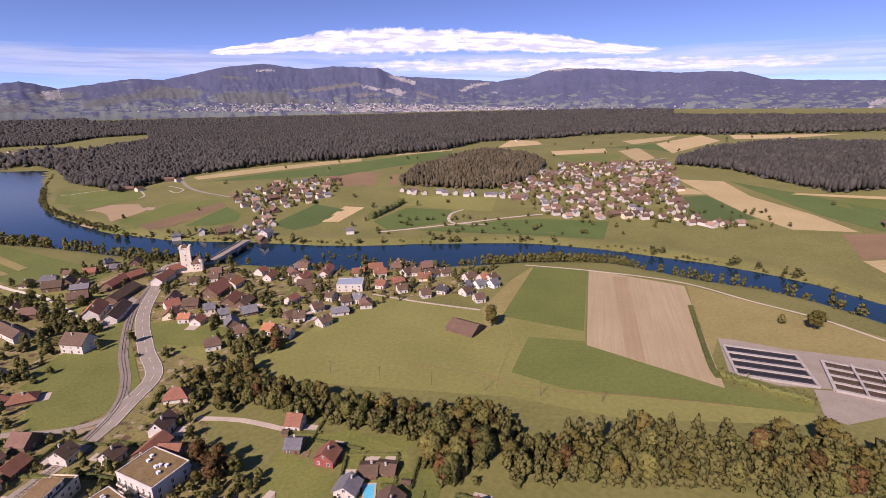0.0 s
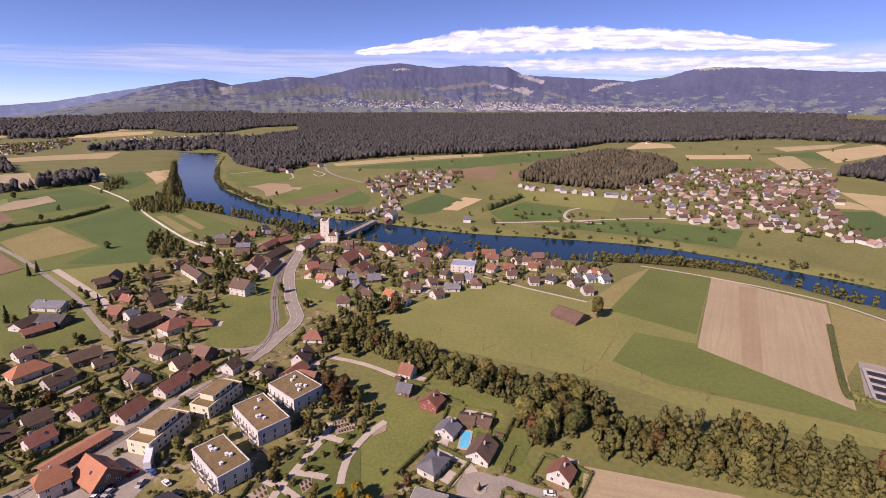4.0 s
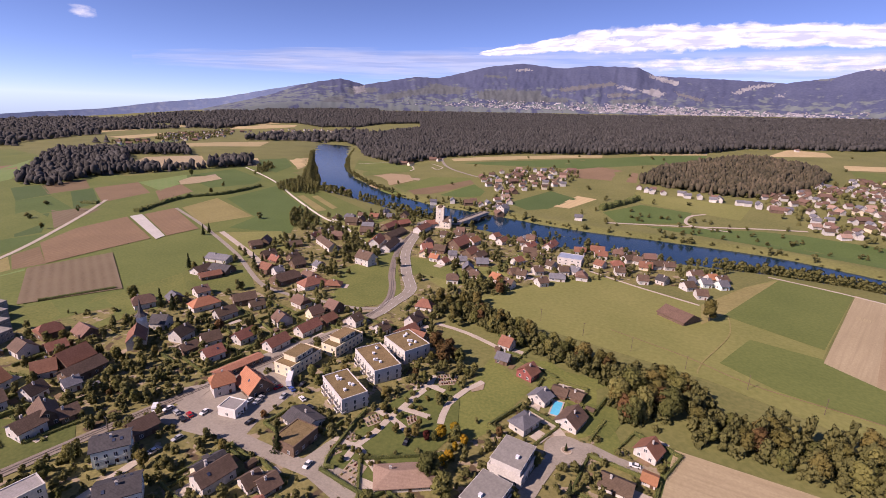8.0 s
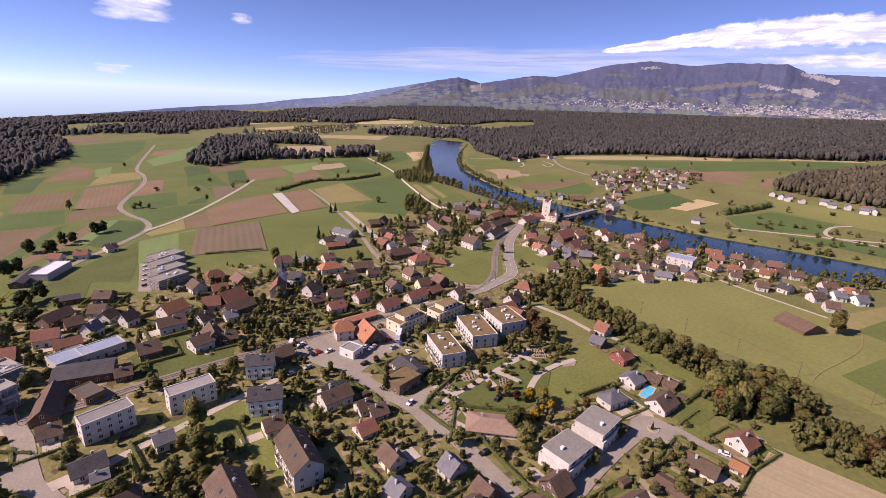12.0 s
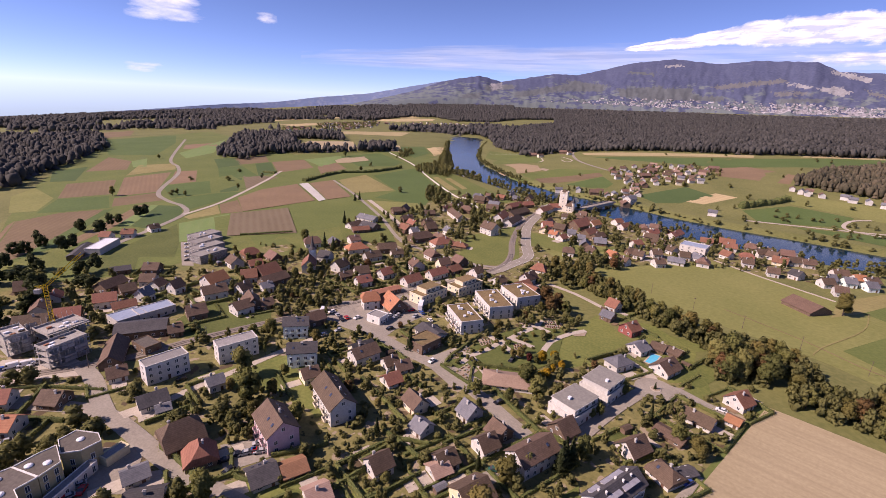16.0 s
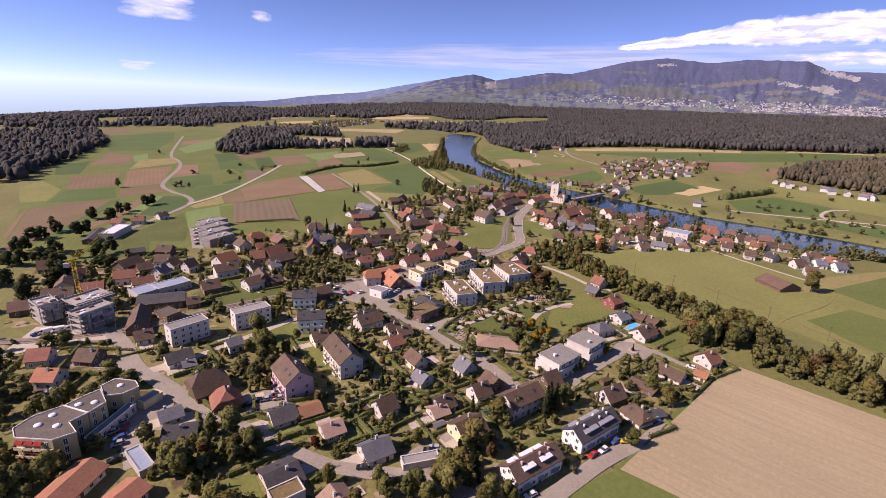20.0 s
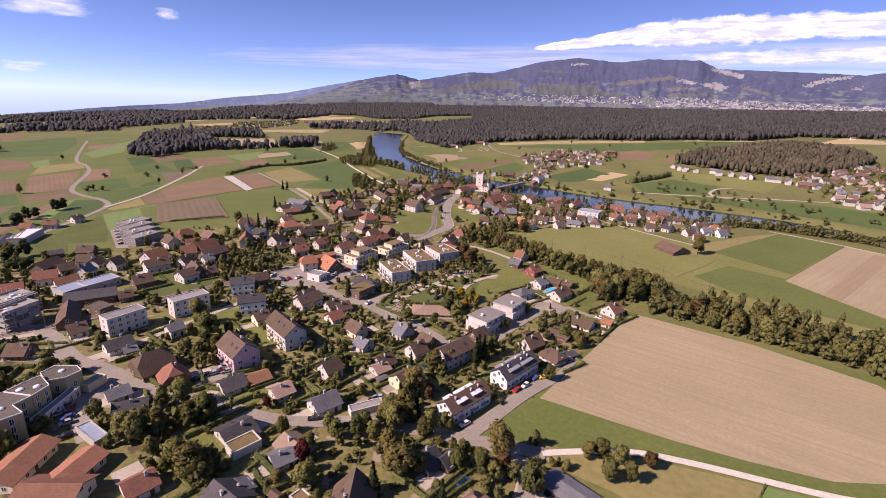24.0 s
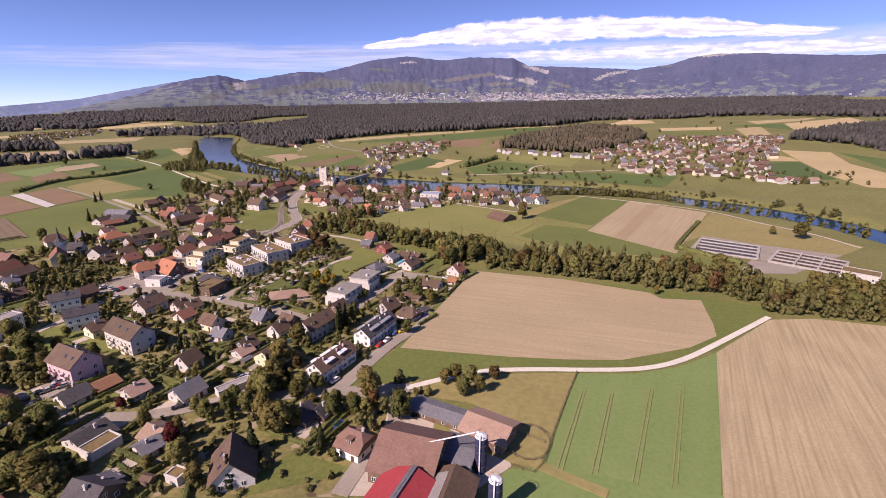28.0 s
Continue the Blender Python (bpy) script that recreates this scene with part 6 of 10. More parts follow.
patch("parking_place", "asphalt", [(-136.1, -63.1), (-125.0, -47.8), (-105.3, -57.7), (-115.5, -69.5)], "grey asphalt yard, parking place", "parking place", 54.0)
patch("parking_place", "asphalt", [(-102.9, 59.8), (-100.4, 78.6), (-67.6, 64.6), (-77.9, 54.4)], "grey asphalt yard, parking place", "parking place", 82.4)
patch("farmyard", "paving", [(21.6, 2.9), (50.2, 1.0), (61.6, -6.2), (66.6, -16.2), (57.2, -29.7), (37.4, -36.1), (24.3, -39.4), (25.0, -10.4)], "pale paved yard, farmyard", "farmyard", -3.8)
patch("yard", "asphalt", [(176.9, 275.1), (186.2, 272.5), (210.2, 260.3), (258.9, 246.0), (228.7, 212.4), (200.7, 217.0), (179.0, 219.9), (160.2, 234.0)], "grey asphalt yard, round the settling tanks", "yard", -15.6)
patch("yard", "asphalt", [(194.4, 216.6), (228.7, 212.4), (211.5, 193.4), (188.2, 187.4), (182.2, 193.2)], "grey asphalt yard, yard", "yard", -7.0)

# ---- roads and the railway ----
road("road", [(-222.0, 440.0), (-240.0, 438.0), (-258.0, 424.0), (-247.6, 396.4), (-217.0, 316.6), (-183.4, 262.8), (-159.8, 231.5), (-156.8, 205.3), (-155.5, 186.1)], 9.0, "wide curving grey main road with white lines", lines=True)
road("road", [(-154.1, 198.1), (-170.1, 184.5), (-200.8, 180.0), (-229.7, 176.8), (-258.5, 181.4), (-326.3, 216.8), (-388.4, 243.8), (-455.5, 270.9), (-534.2, 298.4)], 3.6, "grey side road leading out to the fields")
road("road", [(-156.8, 205.3), (-154.5, 184.9), (-161.7, 144.5), (-170.9, 116.8), (-174.2, 85.1), (-171.4, 68.7)], 6.0, "grey village street beside the railway")
road("road", [(-179.7, 72.6), (-162.9, 62.6), (-138.9, 59.7), (-113.0, 60.1), (-88.0, 61.5), (-65.7, 58.5), (-48.0, 54.3), (-30.4, 50.6)], 6.5, "grey village street between the houses")
road("road", [(-32.0, 53.2), (-33.8, 34.9), (-36.9, 18.2), (-38.6, 7.1)], 5.5, "grey residential street")
road("road", [(-187.7, -80.1), (-177.1, -71.4), (-166.5, -62.3), (-154.6, -54.3), (-137.7, -50.2), (-117.3, -46.6), (-95.8, -41.5), (-78.9, -35.8), (-67.8, -32.6)], 6.5, "grey street past the school")
road("road", [(-201.4, -53.3), (-181.2, -51.7), (-166.0, -53.0), (-152.0, -53.6)], 6.5, "grey street to the level crossing")
road("road", [(-95.8, -41.5), (-81.8, -36.9), (-67.8, -32.6), (-52.5, -26.8), (-43.0, -20.1), (-33.5, -12.3), (-12.7, -2.8), (1.9, 3.1), (14.4, 8.4), (25.5, 12.4)], 5.4, "grey residential street to the fields")
road("road", [(11.0, 57.0), (12.4, 68.0), (13.0, 79.0)], 2.8, "grey drive beside the hipped house")
road("road", [(0.5, 2.6), (2.6, 16.5), (5.6, 37.0), (8.9, 50.0), (11.0, 57.0)], 5.8, "grey street along the apartment houses")
road("gravel_track", [(24.5, 12.1), (36.6, 22.4), (50.0, 31.5), (68.9, 38.1), (90.1, 43.9), (109.3, 50.6), (125.6, 62.4), (145.5, 84.8), (173.4, 117.9)], 2.7, "pale gravel farm track curving along the fields", kind='track', category='track')
road("tramline", [(85.9, 27.6), (79.0, -14.1)], 0.42, "pale tractor wheel track in the crop", kind='rut', lift=0.24, category='path')
road("tramline", [(87.0, 29.1), (80.4, -14.2)], 0.42, "pale tractor wheel track in the crop", kind='rut', lift=0.24, category='path')
road("tramline", [(95.4, 28.4), (88.4, -13.1)], 0.42, "pale tractor wheel track in the crop", kind='rut', lift=0.24, category='path')
road("tramline", [(96.5, 29.7), (89.8, -13.3)], 0.42, "pale tractor wheel track in the crop", kind='rut', lift=0.24, category='path')
road("tramline", [(109.7, 36.8), (99.1, -13.1)], 0.42, "pale tractor wheel track in the crop", kind='rut', lift=0.24, category='path')
road("tramline", [(110.7, 36.6), (100.4, -13.4)], 0.42, "pale tractor wheel track in the crop", kind='rut', lift=0.24, category='path')
road("tramline", [(120.3, 39.0), (109.1, -12.3)], 0.42, "pale tractor wheel track in the crop", kind='rut', lift=0.24, category='path')
road("tramline", [(121.6, 40.2), (110.6, -11.2)], 0.42, "pale tractor wheel track in the crop", kind='rut', lift=0.24, category='path')
road("road", [(24.3, -39.4), (25.2, -23.6), (28.3, -8.9), (21.0, 4.3), (9.6, 5.5)], 5.0, "grey lane down to the farm")
road("road", [(-24.6, 60.0), (-24.2, 81.3), (-22.1, 102.6), (-17.9, 122.7), (-9.5, 126.3), (1.6, 123.9), (11.2, 123.8)], 6.0, "grey cul-de-sac with a turning circle")
road("road", [(-17.9, 122.7), (-27.4, 134.0), (-35.9, 134.4), (-37.4, 159.2)], 5.0, "pale paved drive", kind='paving')
road("road", [(-142.8, -46.1), (-146.7, -31.7), (-148.4, -18.1), (-149.7, -1.5), (-151.5, 15.3), (-153.5, 41.4)], 3.5, "pale service lane before the flats", kind='paving')
road("road", [(-400.8, 258.7), (-311.2, 221.5), (-281.9, 204.8)], 5, "pale lane", kind='paving')
road("road", [(-451.2, 72.9), (-487.9, 126.4), (-579.0, 217.4), (-649.8, 280.2)], 4.0, "pale field road", kind='paving')
road("road", [(-362.9, -25.0), (-401.7, 20.8), (-451.2, 72.9), (-489.9, 84.9), (-529.8, 82.1), (-586.5, 91.0), (-708.1, 150.8), (-785.1, 176.0), (-895.2, 200.8), (-1265.3, 348.8)], 5.0, "grey winding country road")
road("path", [(-772.9, 600.0), (-611.8, 519.8), (-481.8, 436.6), (-372.6, 370.9), (-309.4, 342.3), (-253.7, 304.2)], 3.0, "pale footpath to the river", kind='track', category='path')
road("path", [(-55.6, 351.2), (-18.8, 335.5), (27.6, 319.9)], 2.0, "pale track to the barn", kind='paving', category='path')
road("path", [(78.5, 424.9), (132.9, 409.5), (201.2, 379.0), (236.9, 335.9), (264.8, 304.5), (281.0, 270.5)], 2.2, "pale riverside track", kind='paving', category='path')
road("path", [(45.1, 310.3), (44.3, 275.5), (30.0, 229.1), (27.8, 214.3)], 0.7, "trodden cattle path", kind='dry', category='path')
road("path", [(-116.3, 192.6), (-94.3, 191.0), (-67.7, 182.9)], 3.0, "pale lane through the gardens", kind='paving', category='path')
road("path", [(-20.7, 243.7), (20.9, 231.6), (52.4, 217.3), (92.1, 211.9), (144.8, 202.7)], 0.5, "thin dark ditch across the pasture", kind='plough', category='path')
road("road", [(-231.8, 529.0), (-229.0, 575.7), (-245.1, 630.6), (-285.2, 706.7), (-341.6, 737.8), (-430.4, 807.5), (-504.2, 914.2), (-524.3, 969.9)], 6.0, "grey road through the village across the river")
road("road", [(-77.1, 551.2), (11.9, 583.4), (87.6, 613.3), (135.1, 626.2)], 5.0, "pale road along the meadow", kind='paving')
road("road", [(55.0, 584.0), (12.1, 590.9), (11.2, 628.5), (29.0, 650.4)], 4.0, "pale drive", kind='paving')
road("road", [(216.0, 694.8), (278.4, 781.4), (338.8, 869.4), (404.2, 983.8), (489.5, 1044.6)], 6.0, "grey village street")
road("road", [(-487.1, 749.6), (-493.1, 774.8), (-545.8, 832.2), (-610.5, 840.8), (-660.0, 809.7)], 3.0, "pale farm lane", kind='paving')
road("road", [(-490.6, 845.5), (-444.7, 806.6), (-442.9, 779.6), (-467.1, 802.9)], 3.0, "pale drive round the farm", kind='paving')
road("path", [(-536.1, 643.4), (-454.1, 581.2), (-395.0, 546.3), (-345.2, 533.4)], 2.2, "pale riverside path", kind='paving', category='path')
road("farm_track", [(59.6, -11.5), (66.1, -13.1), (73.5, -13.6), (81.5, -16.1), (92.5, -19.4)], 3.4, "brown earth farm track with two wheel ruts", kind='dry', category='track')
RAIL = [(-262, 415), (-248, 385), (-226, 318), (-194, 258), (-172, 226), (-160, 200), (-158, 165), (-163, 131), (-170, 95), (-180, 45), (-188, -5), (-195, -50), (-225, -95), (-300, -130)]

# ---- woods ----


def clear_of(spots, polygon):
    """Leaves out the spots inside a glade."""
    p = np.array(polygon)
    inside = np.zeros(len(spots), bool)
    for (ax, ay), (bx, by) in zip(p, np.roll(p, -1, 0)):
        inside ^= ((ay > spots[:, 1]) != (by > spots[:, 1])) & (spots[:, 0] < (bx - ax) * (spots[:, 1] - ay) / (by - ay + 1e-9) + ax)
    return spots[~inside]


GLADE = [(-1565.5, 1707.7), (-1407.9, 1758.8), (-1404.8, 1962.8), (-1256.1, 2068.6), (-1075.4, 1777.1), (-1120.6, 1608.4), (-1115.2, 1380.8), (-1251.3, 1352.5)]
PIT = [(-1155.1, 587.9), (-1015.5, 675.2), (-842.3, 574.6), (-810.4, 528.7), (-923.1, 458.9)]
FAR_FIELDS = [(-1424.8, 693.7), (-1707.4, 826.4), (-1930.6, 1141.0), (-2008.3, 1554.0), (-1998.2, 1779.5), (-1845.2, 1818.4), (-1438.7, 1639.5), (-1321.8, 1502.6), (-1519.0, 1396.4), (-1276.3, 970.6), (-1265.9, 789.3)]
NORTH_WOOD = [(-557.7, 807.1), (-516.0, 953.9), (-435.9, 1009.4), (-356.1, 1060.9), (-268.7, 1064.6), (-195.2, 1077.5), (-111.8, 1137.6), (9.5, 1216.5), (108.0, 1384.9), (376.6, 1489.2), (981, 2524), (541, 2644), (88, 2690), (-366, 2660), (-810, 2555), (-1230, 2379), (-1615, 2136), (-1955, 1833), (-2240, 1478), (-1900, 1600), (-1330, 1430), (-960, 1180), (-760, 960)]
merged("north_wood", FIRS[:3] + ROUND[::2] + ROUND[::2] + ROUND[1:2], clear_of(clear_of(scatter(NORTH_WOOD, 8.2, 1), GLADE), FAR_FIELDS), (13, 19), (7, 12.5), 1, M["wood"], "dense dark forest on the plain beyond the river", "forest", 0.35)
FOOT_WOOD = [(1154, 2443), (703, 2599), (231, 2673), (-246, 2665), (-715, 2574), (-1161, 2403), (-1571, 2157), (-1931, 1843), (-2232, 1472), (-2979, 1827), (-2595, 2334), (-2127, 2764), (-1590, 3105), (-1001, 3344), (-378, 3475), (257, 3493), (886, 3398), (1488, 3192)]
merged("far_wood", FIRS[:2] + ROUND[::2], scatter(FOOT_WOOD, 18, 8), (13, 20), (15, 22), 8, M["wood"], "far edge of the forest towards the mountains", "forest", 0.3)
EAST_WOOD = [(380.9, 1506.7), (610.1, 1604.0), (805.9, 1481.0), (1054.0, 1466.6), (1335.9, 1461.6), (2091, 1991), (1889, 2174), (1670, 2339), (1437, 2481), (1192, 2601), (936, 2698)]
merged("far_wood", FIRS[:2] + ROUND[::2], scatter(EAST_WOOD, 15, 2), (14, 21), (13, 19), 2, M["wood"], "distant dark forest below the mountains", "forest", 0.3)
HILL_WOOD = [(-74.5, 802.1), (-22.1, 787.2), (43.3, 771.3), (100.0, 779.7), (174.4, 876.9), (213.9, 992.8), (193.6, 1118.9), (106.2, 1177.3), (8.2, 1048.5), (-48.8, 946.8)]
merged("hill_wood", FIRS + ROUND[::2] + ROUND[::2] + ROUND[1::2], scatter(HILL_WOOD, 5.6, 3), (11, 17), (5, 8.5), 3, M["wood_mixed"], "mixed wood turning brown, on a low hill by the village", "wood", 0.3)
RIGHT_WOOD = [(462.7, 959.3), (532.9, 883.8), (551.0, 756.7), (567.2, 673.5), (648.7, 685.2), (1037.1, 1125.0), (927.8, 1186.3), (803.0, 1208.0), (611.2, 1112.2)]
merged("field_wood", FIRS + ROUND[::2] + ROUND[::2], scatter(RIGHT_WOOD, 6.2, 4), (13, 19), (5.5, 9), 4, M["wood"], "dark wood beside the stubble fields", "wood", 0.3)
PIT_WOOD = [(-885.7, 274.8), (-811.3, 290.0), (-865.9, 371.4), (-814.0, 495.8), (-787.1, 625.1), (-865.3, 695.3), (-891.5, 612.0), (-895.1, 491.8), (-980.4, 521.7), (-1027.9, 658.6), (-1191.3, 751.9), (-1314.0, 514.6)]
merged("pit_wood", FIRS + ROUND + ROUND[::2], clear_of(scatter(PIT_WOOD, 9, 5), PIT), (14, 22), (8, 13), 5, M["wood"], "mixed wood round a gravel pit", "wood", 0.3)
WEST_WOOD = [(-717.1, -115.3), (-708.5, -28.5), (-817.8, 12.1), (-910.0, 59.4), (-1068.6, 120.7), (-1121.5, 155.0), (-1485.8, 214.9), (-1487.3, 15.3), (-1440.3, -159.0)]
merged("west_wood", ROUND + FIRS, scatter(WEST_WOOD, 10, 6), (14, 22), (9, 14), 6, M["wood"], "dark wood at the edge of the fields", "wood", 0.3)


def belt_spots(az0, az1, r0, r1, step, seed, keep):
    """Spots of the scattered far woods between two bearings."""
    r = np.random.RandomState(seed)
    spots, rad = [], r0
    while rad < r1:
        n = int(radians(az1 - az0) * rad / step)
        a = np.radians(az0 + (az1 - az0) * (np.arange(n) + r.rand(n)) / n)
        q = rad + r.uniform(-0.5, 0.5, n) * step
        spots.append(np.stack([40 + q * np.sin(a), -60 + q * np.cos(a)], 1))
        rad += step
    s = np.concatenate(spots)
    mask = [noise.fractal(Vector((x / 520, y / 520, 4.0)), 0.8, 2.0, 3) > keep - 0.22 * min(1, math.hypot(x, y) / 3500) for x, y in s]
    return s[np.array(mask)]


merged("far_wood", FIRS + ROUND[::2], clear_of(belt_spots(-112, -36, 1750, 4150, 20, 7, 0.04), FAR_FIELDS), (14, 24), (15, 24), 7, M["wood"], "scattered distant woods on the plain", "forest", 0.3)

# ---- houses of the village ----
def white_flats(x, y, length, width, turn, roof, sheet, spans):
    """Two storeys under a steep roof with long low dormers; sheet: what covers them; spans: (middle, length, side) of each."""
    root = house(x, y, length, width, 5.0, turn, roof, "bright", 36, name="residential_block", note="long dormers, beside the fields", dense=2.5, chim=0)
    half = width / 2
    for u, w, side in spans:
        d = part("dormer", boxes("dormer", [(-w / 2, -0.9, 0.0, w / 2, half - 1.1, 1.0)], M["wall_bright" if sheet == "whiteroof" else "wall_grey"]), root, pose(u * length, 0, 5.75, 0, 0, 0 if side > 0 else 180), "long low dormer box")
        part("dormer_roof", mesh("dormer_roof", [(-w / 2 - 0.15, 1.1, 1.32), (w / 2 + 0.15, 1.1, 1.32), (w / 2 + 0.15, half - 0.75, 1.02), (-w / 2 - 0.15, half - 0.75, 1.02), (-w / 2 - 0.15, 1.1, 1.44), (w / 2 + 0.15, 1.1, 1.44), (w / 2 + 0.15, half - 0.75, 1.14), (-w / 2 - 0.15, half - 0.75, 1.14)], [(3, 2, 1, 0), (4, 5, 6, 7), (0, 1, 5, 4), (1, 2, 6, 5), (2, 3, 7, 6), (3, 0, 4, 7)], M[sheet]), d)
        n = max(2, int(w / 1.7))
        for k in range(n):
            part("window", WINDOWS["plain"], d, pose((k + 0.5) / n * w - w / 2, half - 1.1, 0.42) @ Matrix.Diagonal((1, 1, 0.62, 1)))
    for u, v in ((-0.36, 0.8), (-0.3, -1.0), (0.05, 1.0), (0.3, -0.9), (0.34, 1.1), (0.1, -1.0)):
        part("chimney", boxes("chimney", [(-0.25, -0.25, -0.8, 0.25, 0.25, 0.8), (-0.33, -0.33, 0.8, 0.33, 0.33, 0.9)], M["wall_pink" if roof == "brown" else "wall_bright"]), root, pose(u * length, v, 7.6))
    for k in (-0.3, 0, 0.3):
        part("entrance_canopy", boxes("entrance_canopy", [(-1.2, 0, 2.3, 1.2, 1.4, 2.45)], M["concrete"]), root, pose(k * length, -width / 2, 0, 0, 0, 180))
    return root


def plan_block(root, corners, z0, z1, wall, roof):
    """A storeyed block on any plan: walls, roof slab and a pale parapet along its edge."""
    n = len(corners)
    if sum(a[0] * b[1] - b[0] * a[1] for a, b in zip(corners, corners[1:] + corners[:1])) < 0:
        corners = corners[::-1]
    cx, cy = root.matrix_basis.translation.x, root.matrix_basis.translation.y
    p = [Vector((a - cx, b - cy, 0)) for a, b in corners]

    def solid(name, lo, hi, mat, parent=root):
        v = [(q.x, q.y, lo) for q in p] + [(q.x, q.y, hi) for q in p]
        f = [tuple(range(n - 1, -1, -1)), tuple(range(n, 2 * n))] + [(i, (i + 1) % n, n + (i + 1) % n, n + i) for i in range(n)]
        return part(name, mesh(name, v, f, mat), parent)

    body = solid("wall", z0 - 1, z1, M[wall])
    solid("roof", z1, z1 + 0.15, M[roof])
    for a, b in zip(p, p[1:] + p[:1]):
        d = b - a
        m = Matrix.Translation(a) @ pose(0, 0, 0, 0, 0, math.degrees(math.atan2(d.y, d.x)))
        part("parapet", boxes("parapet", [(0, -0.08, z1, d.length, 0.14, z1 + 0.4)], M["wall_bright"]), root, m)
        for fl in range(int((z1 - z0) / 2.8)):
            for k in range(int(d.length / 3.0)):
                u = (k + 0.5) * d.length / int(d.length / 3.0)
                part("window", WINDOWS["tall"], body, m @ pose(u, 0, z0 + 1.6 + 2.8 * fl, 0, 0, 180))
    return body


def care_home():
    """A stepped building in three wings, with red blinds on its sunny end."""
    root = thing("care_home", -120, -76, 0, 0, "ochre stepped care home with flat dark roofs and red blinds", "care home")
    front = [(-118.8, -93.8), (-124.1, -93.6), (-127.4, -88.4), (-127.6, -80.6), (-118.1, -75.9), (-116.7, -81.0), (-109.7, -80.4), (-110.3, -86.2)]
    body = plan_block(root, front, 0, 9, "wall_ochre", "darkroof")
    plan_block(root, [(-127.5, -80.4), (-129.5, -74.4), (-130.2, -69.8), (-120.9, -70.2), (-118.2, -75.7)], 0, 9, "wall_ochre", "darkroof")
    plan_block(root, [(-134.2, -69.0), (-135.9, -64.0), (-129.7, -59.3), (-125.1, -59.5), (-124.1, -65.0), (-126.7, -69.6)], 0, 8, "wall_ochre", "darkroof")
    plan_block(root, [(-113.6, -78.6), (-124.6, -63.6), (-122.6, -61.8), (-111.6, -76.8)], 0, 3.4, "wall_white", "greyroof")
    for x, y, z in ((-121, -88, 9.1), (-117, -84, 9.1), (-124, -84, 9.1), (-125, -77, 9.1), (-123, -73, 9.1), (-130, -64, 8.1)):
        part("roof_light", tube("roof_light", [(1.1, 0), (1.1, 0.35), (0.7, 0.6)], 12, M["whiteroof"]), root, pose(x + 120, y + 76, z))
    a, b = Vector((-118.8 + 120, -93.8 + 76, 0)), Vector((-110.3 + 120, -86.2 + 76, 0))
    d = b - a
    m = Matrix.Translation(a) @ pose(0, 0, 0, 0, 0, math.degrees(math.atan2(d.y, d.x)))
    for k in range(4):
        for fl in range(3):
            u = (k + 0.5) * d.length / 4
            part("balcony", boxes("balcony", [(u - 1.2, -1.3, 0.1 + 2.8 * fl, u + 1.2, -0.02, 0.28 + 2.8 * fl), (u - 1.2, -1.3, 0.28 + 2.8 * fl, u + 1.2, -1.22, 1.15 + 2.8 * fl)], M["wall_cream"]), root, m)
            if (k + fl) % 4 != 1:
                part("sun_blind", BLIND, root, m @ pose(u, -0.05, 2.75 + 2.8 * fl, 0, 0, 180), "red fabric sun blind")
    HOUSES.extend(((-118, -86, 9), (-124, -75, 9), (-130, -64, 7)))


care_home()
white_flats(-7.7, 16.2, 19.4, 8.0, 78.5, "brown", "whiteroof", ((-0.2, 4.6, -1), (0.18, 4.6, -1), (-0.33, 3.6, 1), (0.08, 9.0, 1)))
white_flats(-2.8, 46.9, 21.0, 8.4, 79.5, "dark", "sheetgrey", ((-0.2, 6.6, -1), (0.2, 7.2, -1), (-0.34, 4.0, 1), (0.08, 9.5, 1)))
house(-33.4, 15.3, 11.0, 11.4, 3.9, 78, "brown", "yellow", 32, detail=2)
house(-29.6, 42.0, 17.6, 10.2, 6.2, 79, "brown", "white", 34, sky=3, detail=2)
house(-49.4, 19.8, 7.2, 8.5, 3.1, 78, "brown", "white", 36, detail=2)
house(-48.1, 15.8, 6.5, 7.6, 2.3, 75, "pink", "white", 28, detail=2)
house(-44.4, 35.2, 7.2, 8.5, 3.9, 76, "brown", "white", 40, detail=2)
house(-45.5, 44.6, 7.2, 8.5, 3.1, -11, "brown", "brown", 40, detail=2)
house(-60.0, 45.0, 7.2, 8.5, 3.5, -10, "slate", "grey", 42, detail=2)
house(5.2, 69.3, 10.0, 9.0, 2.4, -21, "brown", "white", 36, hip=0.7, sky=2, note="square hipped house by the tilled field", detail=2)
house(9.6, 75.6, 5.6, 4.2, 1.9, 62, "dark", "white", 18, name="garage", note="beside the hipped house", chim=0, detail=1)
house(-7.6, 73.2, 9.6, 9.0, 3.0, 73, "brown", "white", 42, detail=2)
house(-30.0, 63.4, 8.1, 9.5, 3.1, 78, "brown", "brown", 42, detail=2)
house(-63.9, 74.8, 22.9, 12.3, 2.3, 35, "pink", "white", 20, hip=1, detail=2)
house(-62.3, 2.2, 7.4, 8.5, 3.9, 82, "brown", "white", 40, detail=2)
house(-78.1, 33.2, 9.0, 7.6, 3.9, -10, "brown", "cream", 42, detail=2)
house(-66.5, 25.6, 6.5, 7.6, 3.1, 0, "slate", "white", 34, detail=2)
house(-124.3, 41.8, 10.9, 9.5, 4.7, 82, "dark", "cream", 34, dormer=1, sky=2, detail=2)
house(-108.2, 45.4, 6.5, 7.6, 3.1, 78, "brown", "white", 36, detail=2)
house(-99.2, 9.7, 21.5, 10.8, 7.9, -13, "brown", "white", 38, sky=6, name='apartment_block', note='three storeys above the lawn', dense=2.8, detail=2)
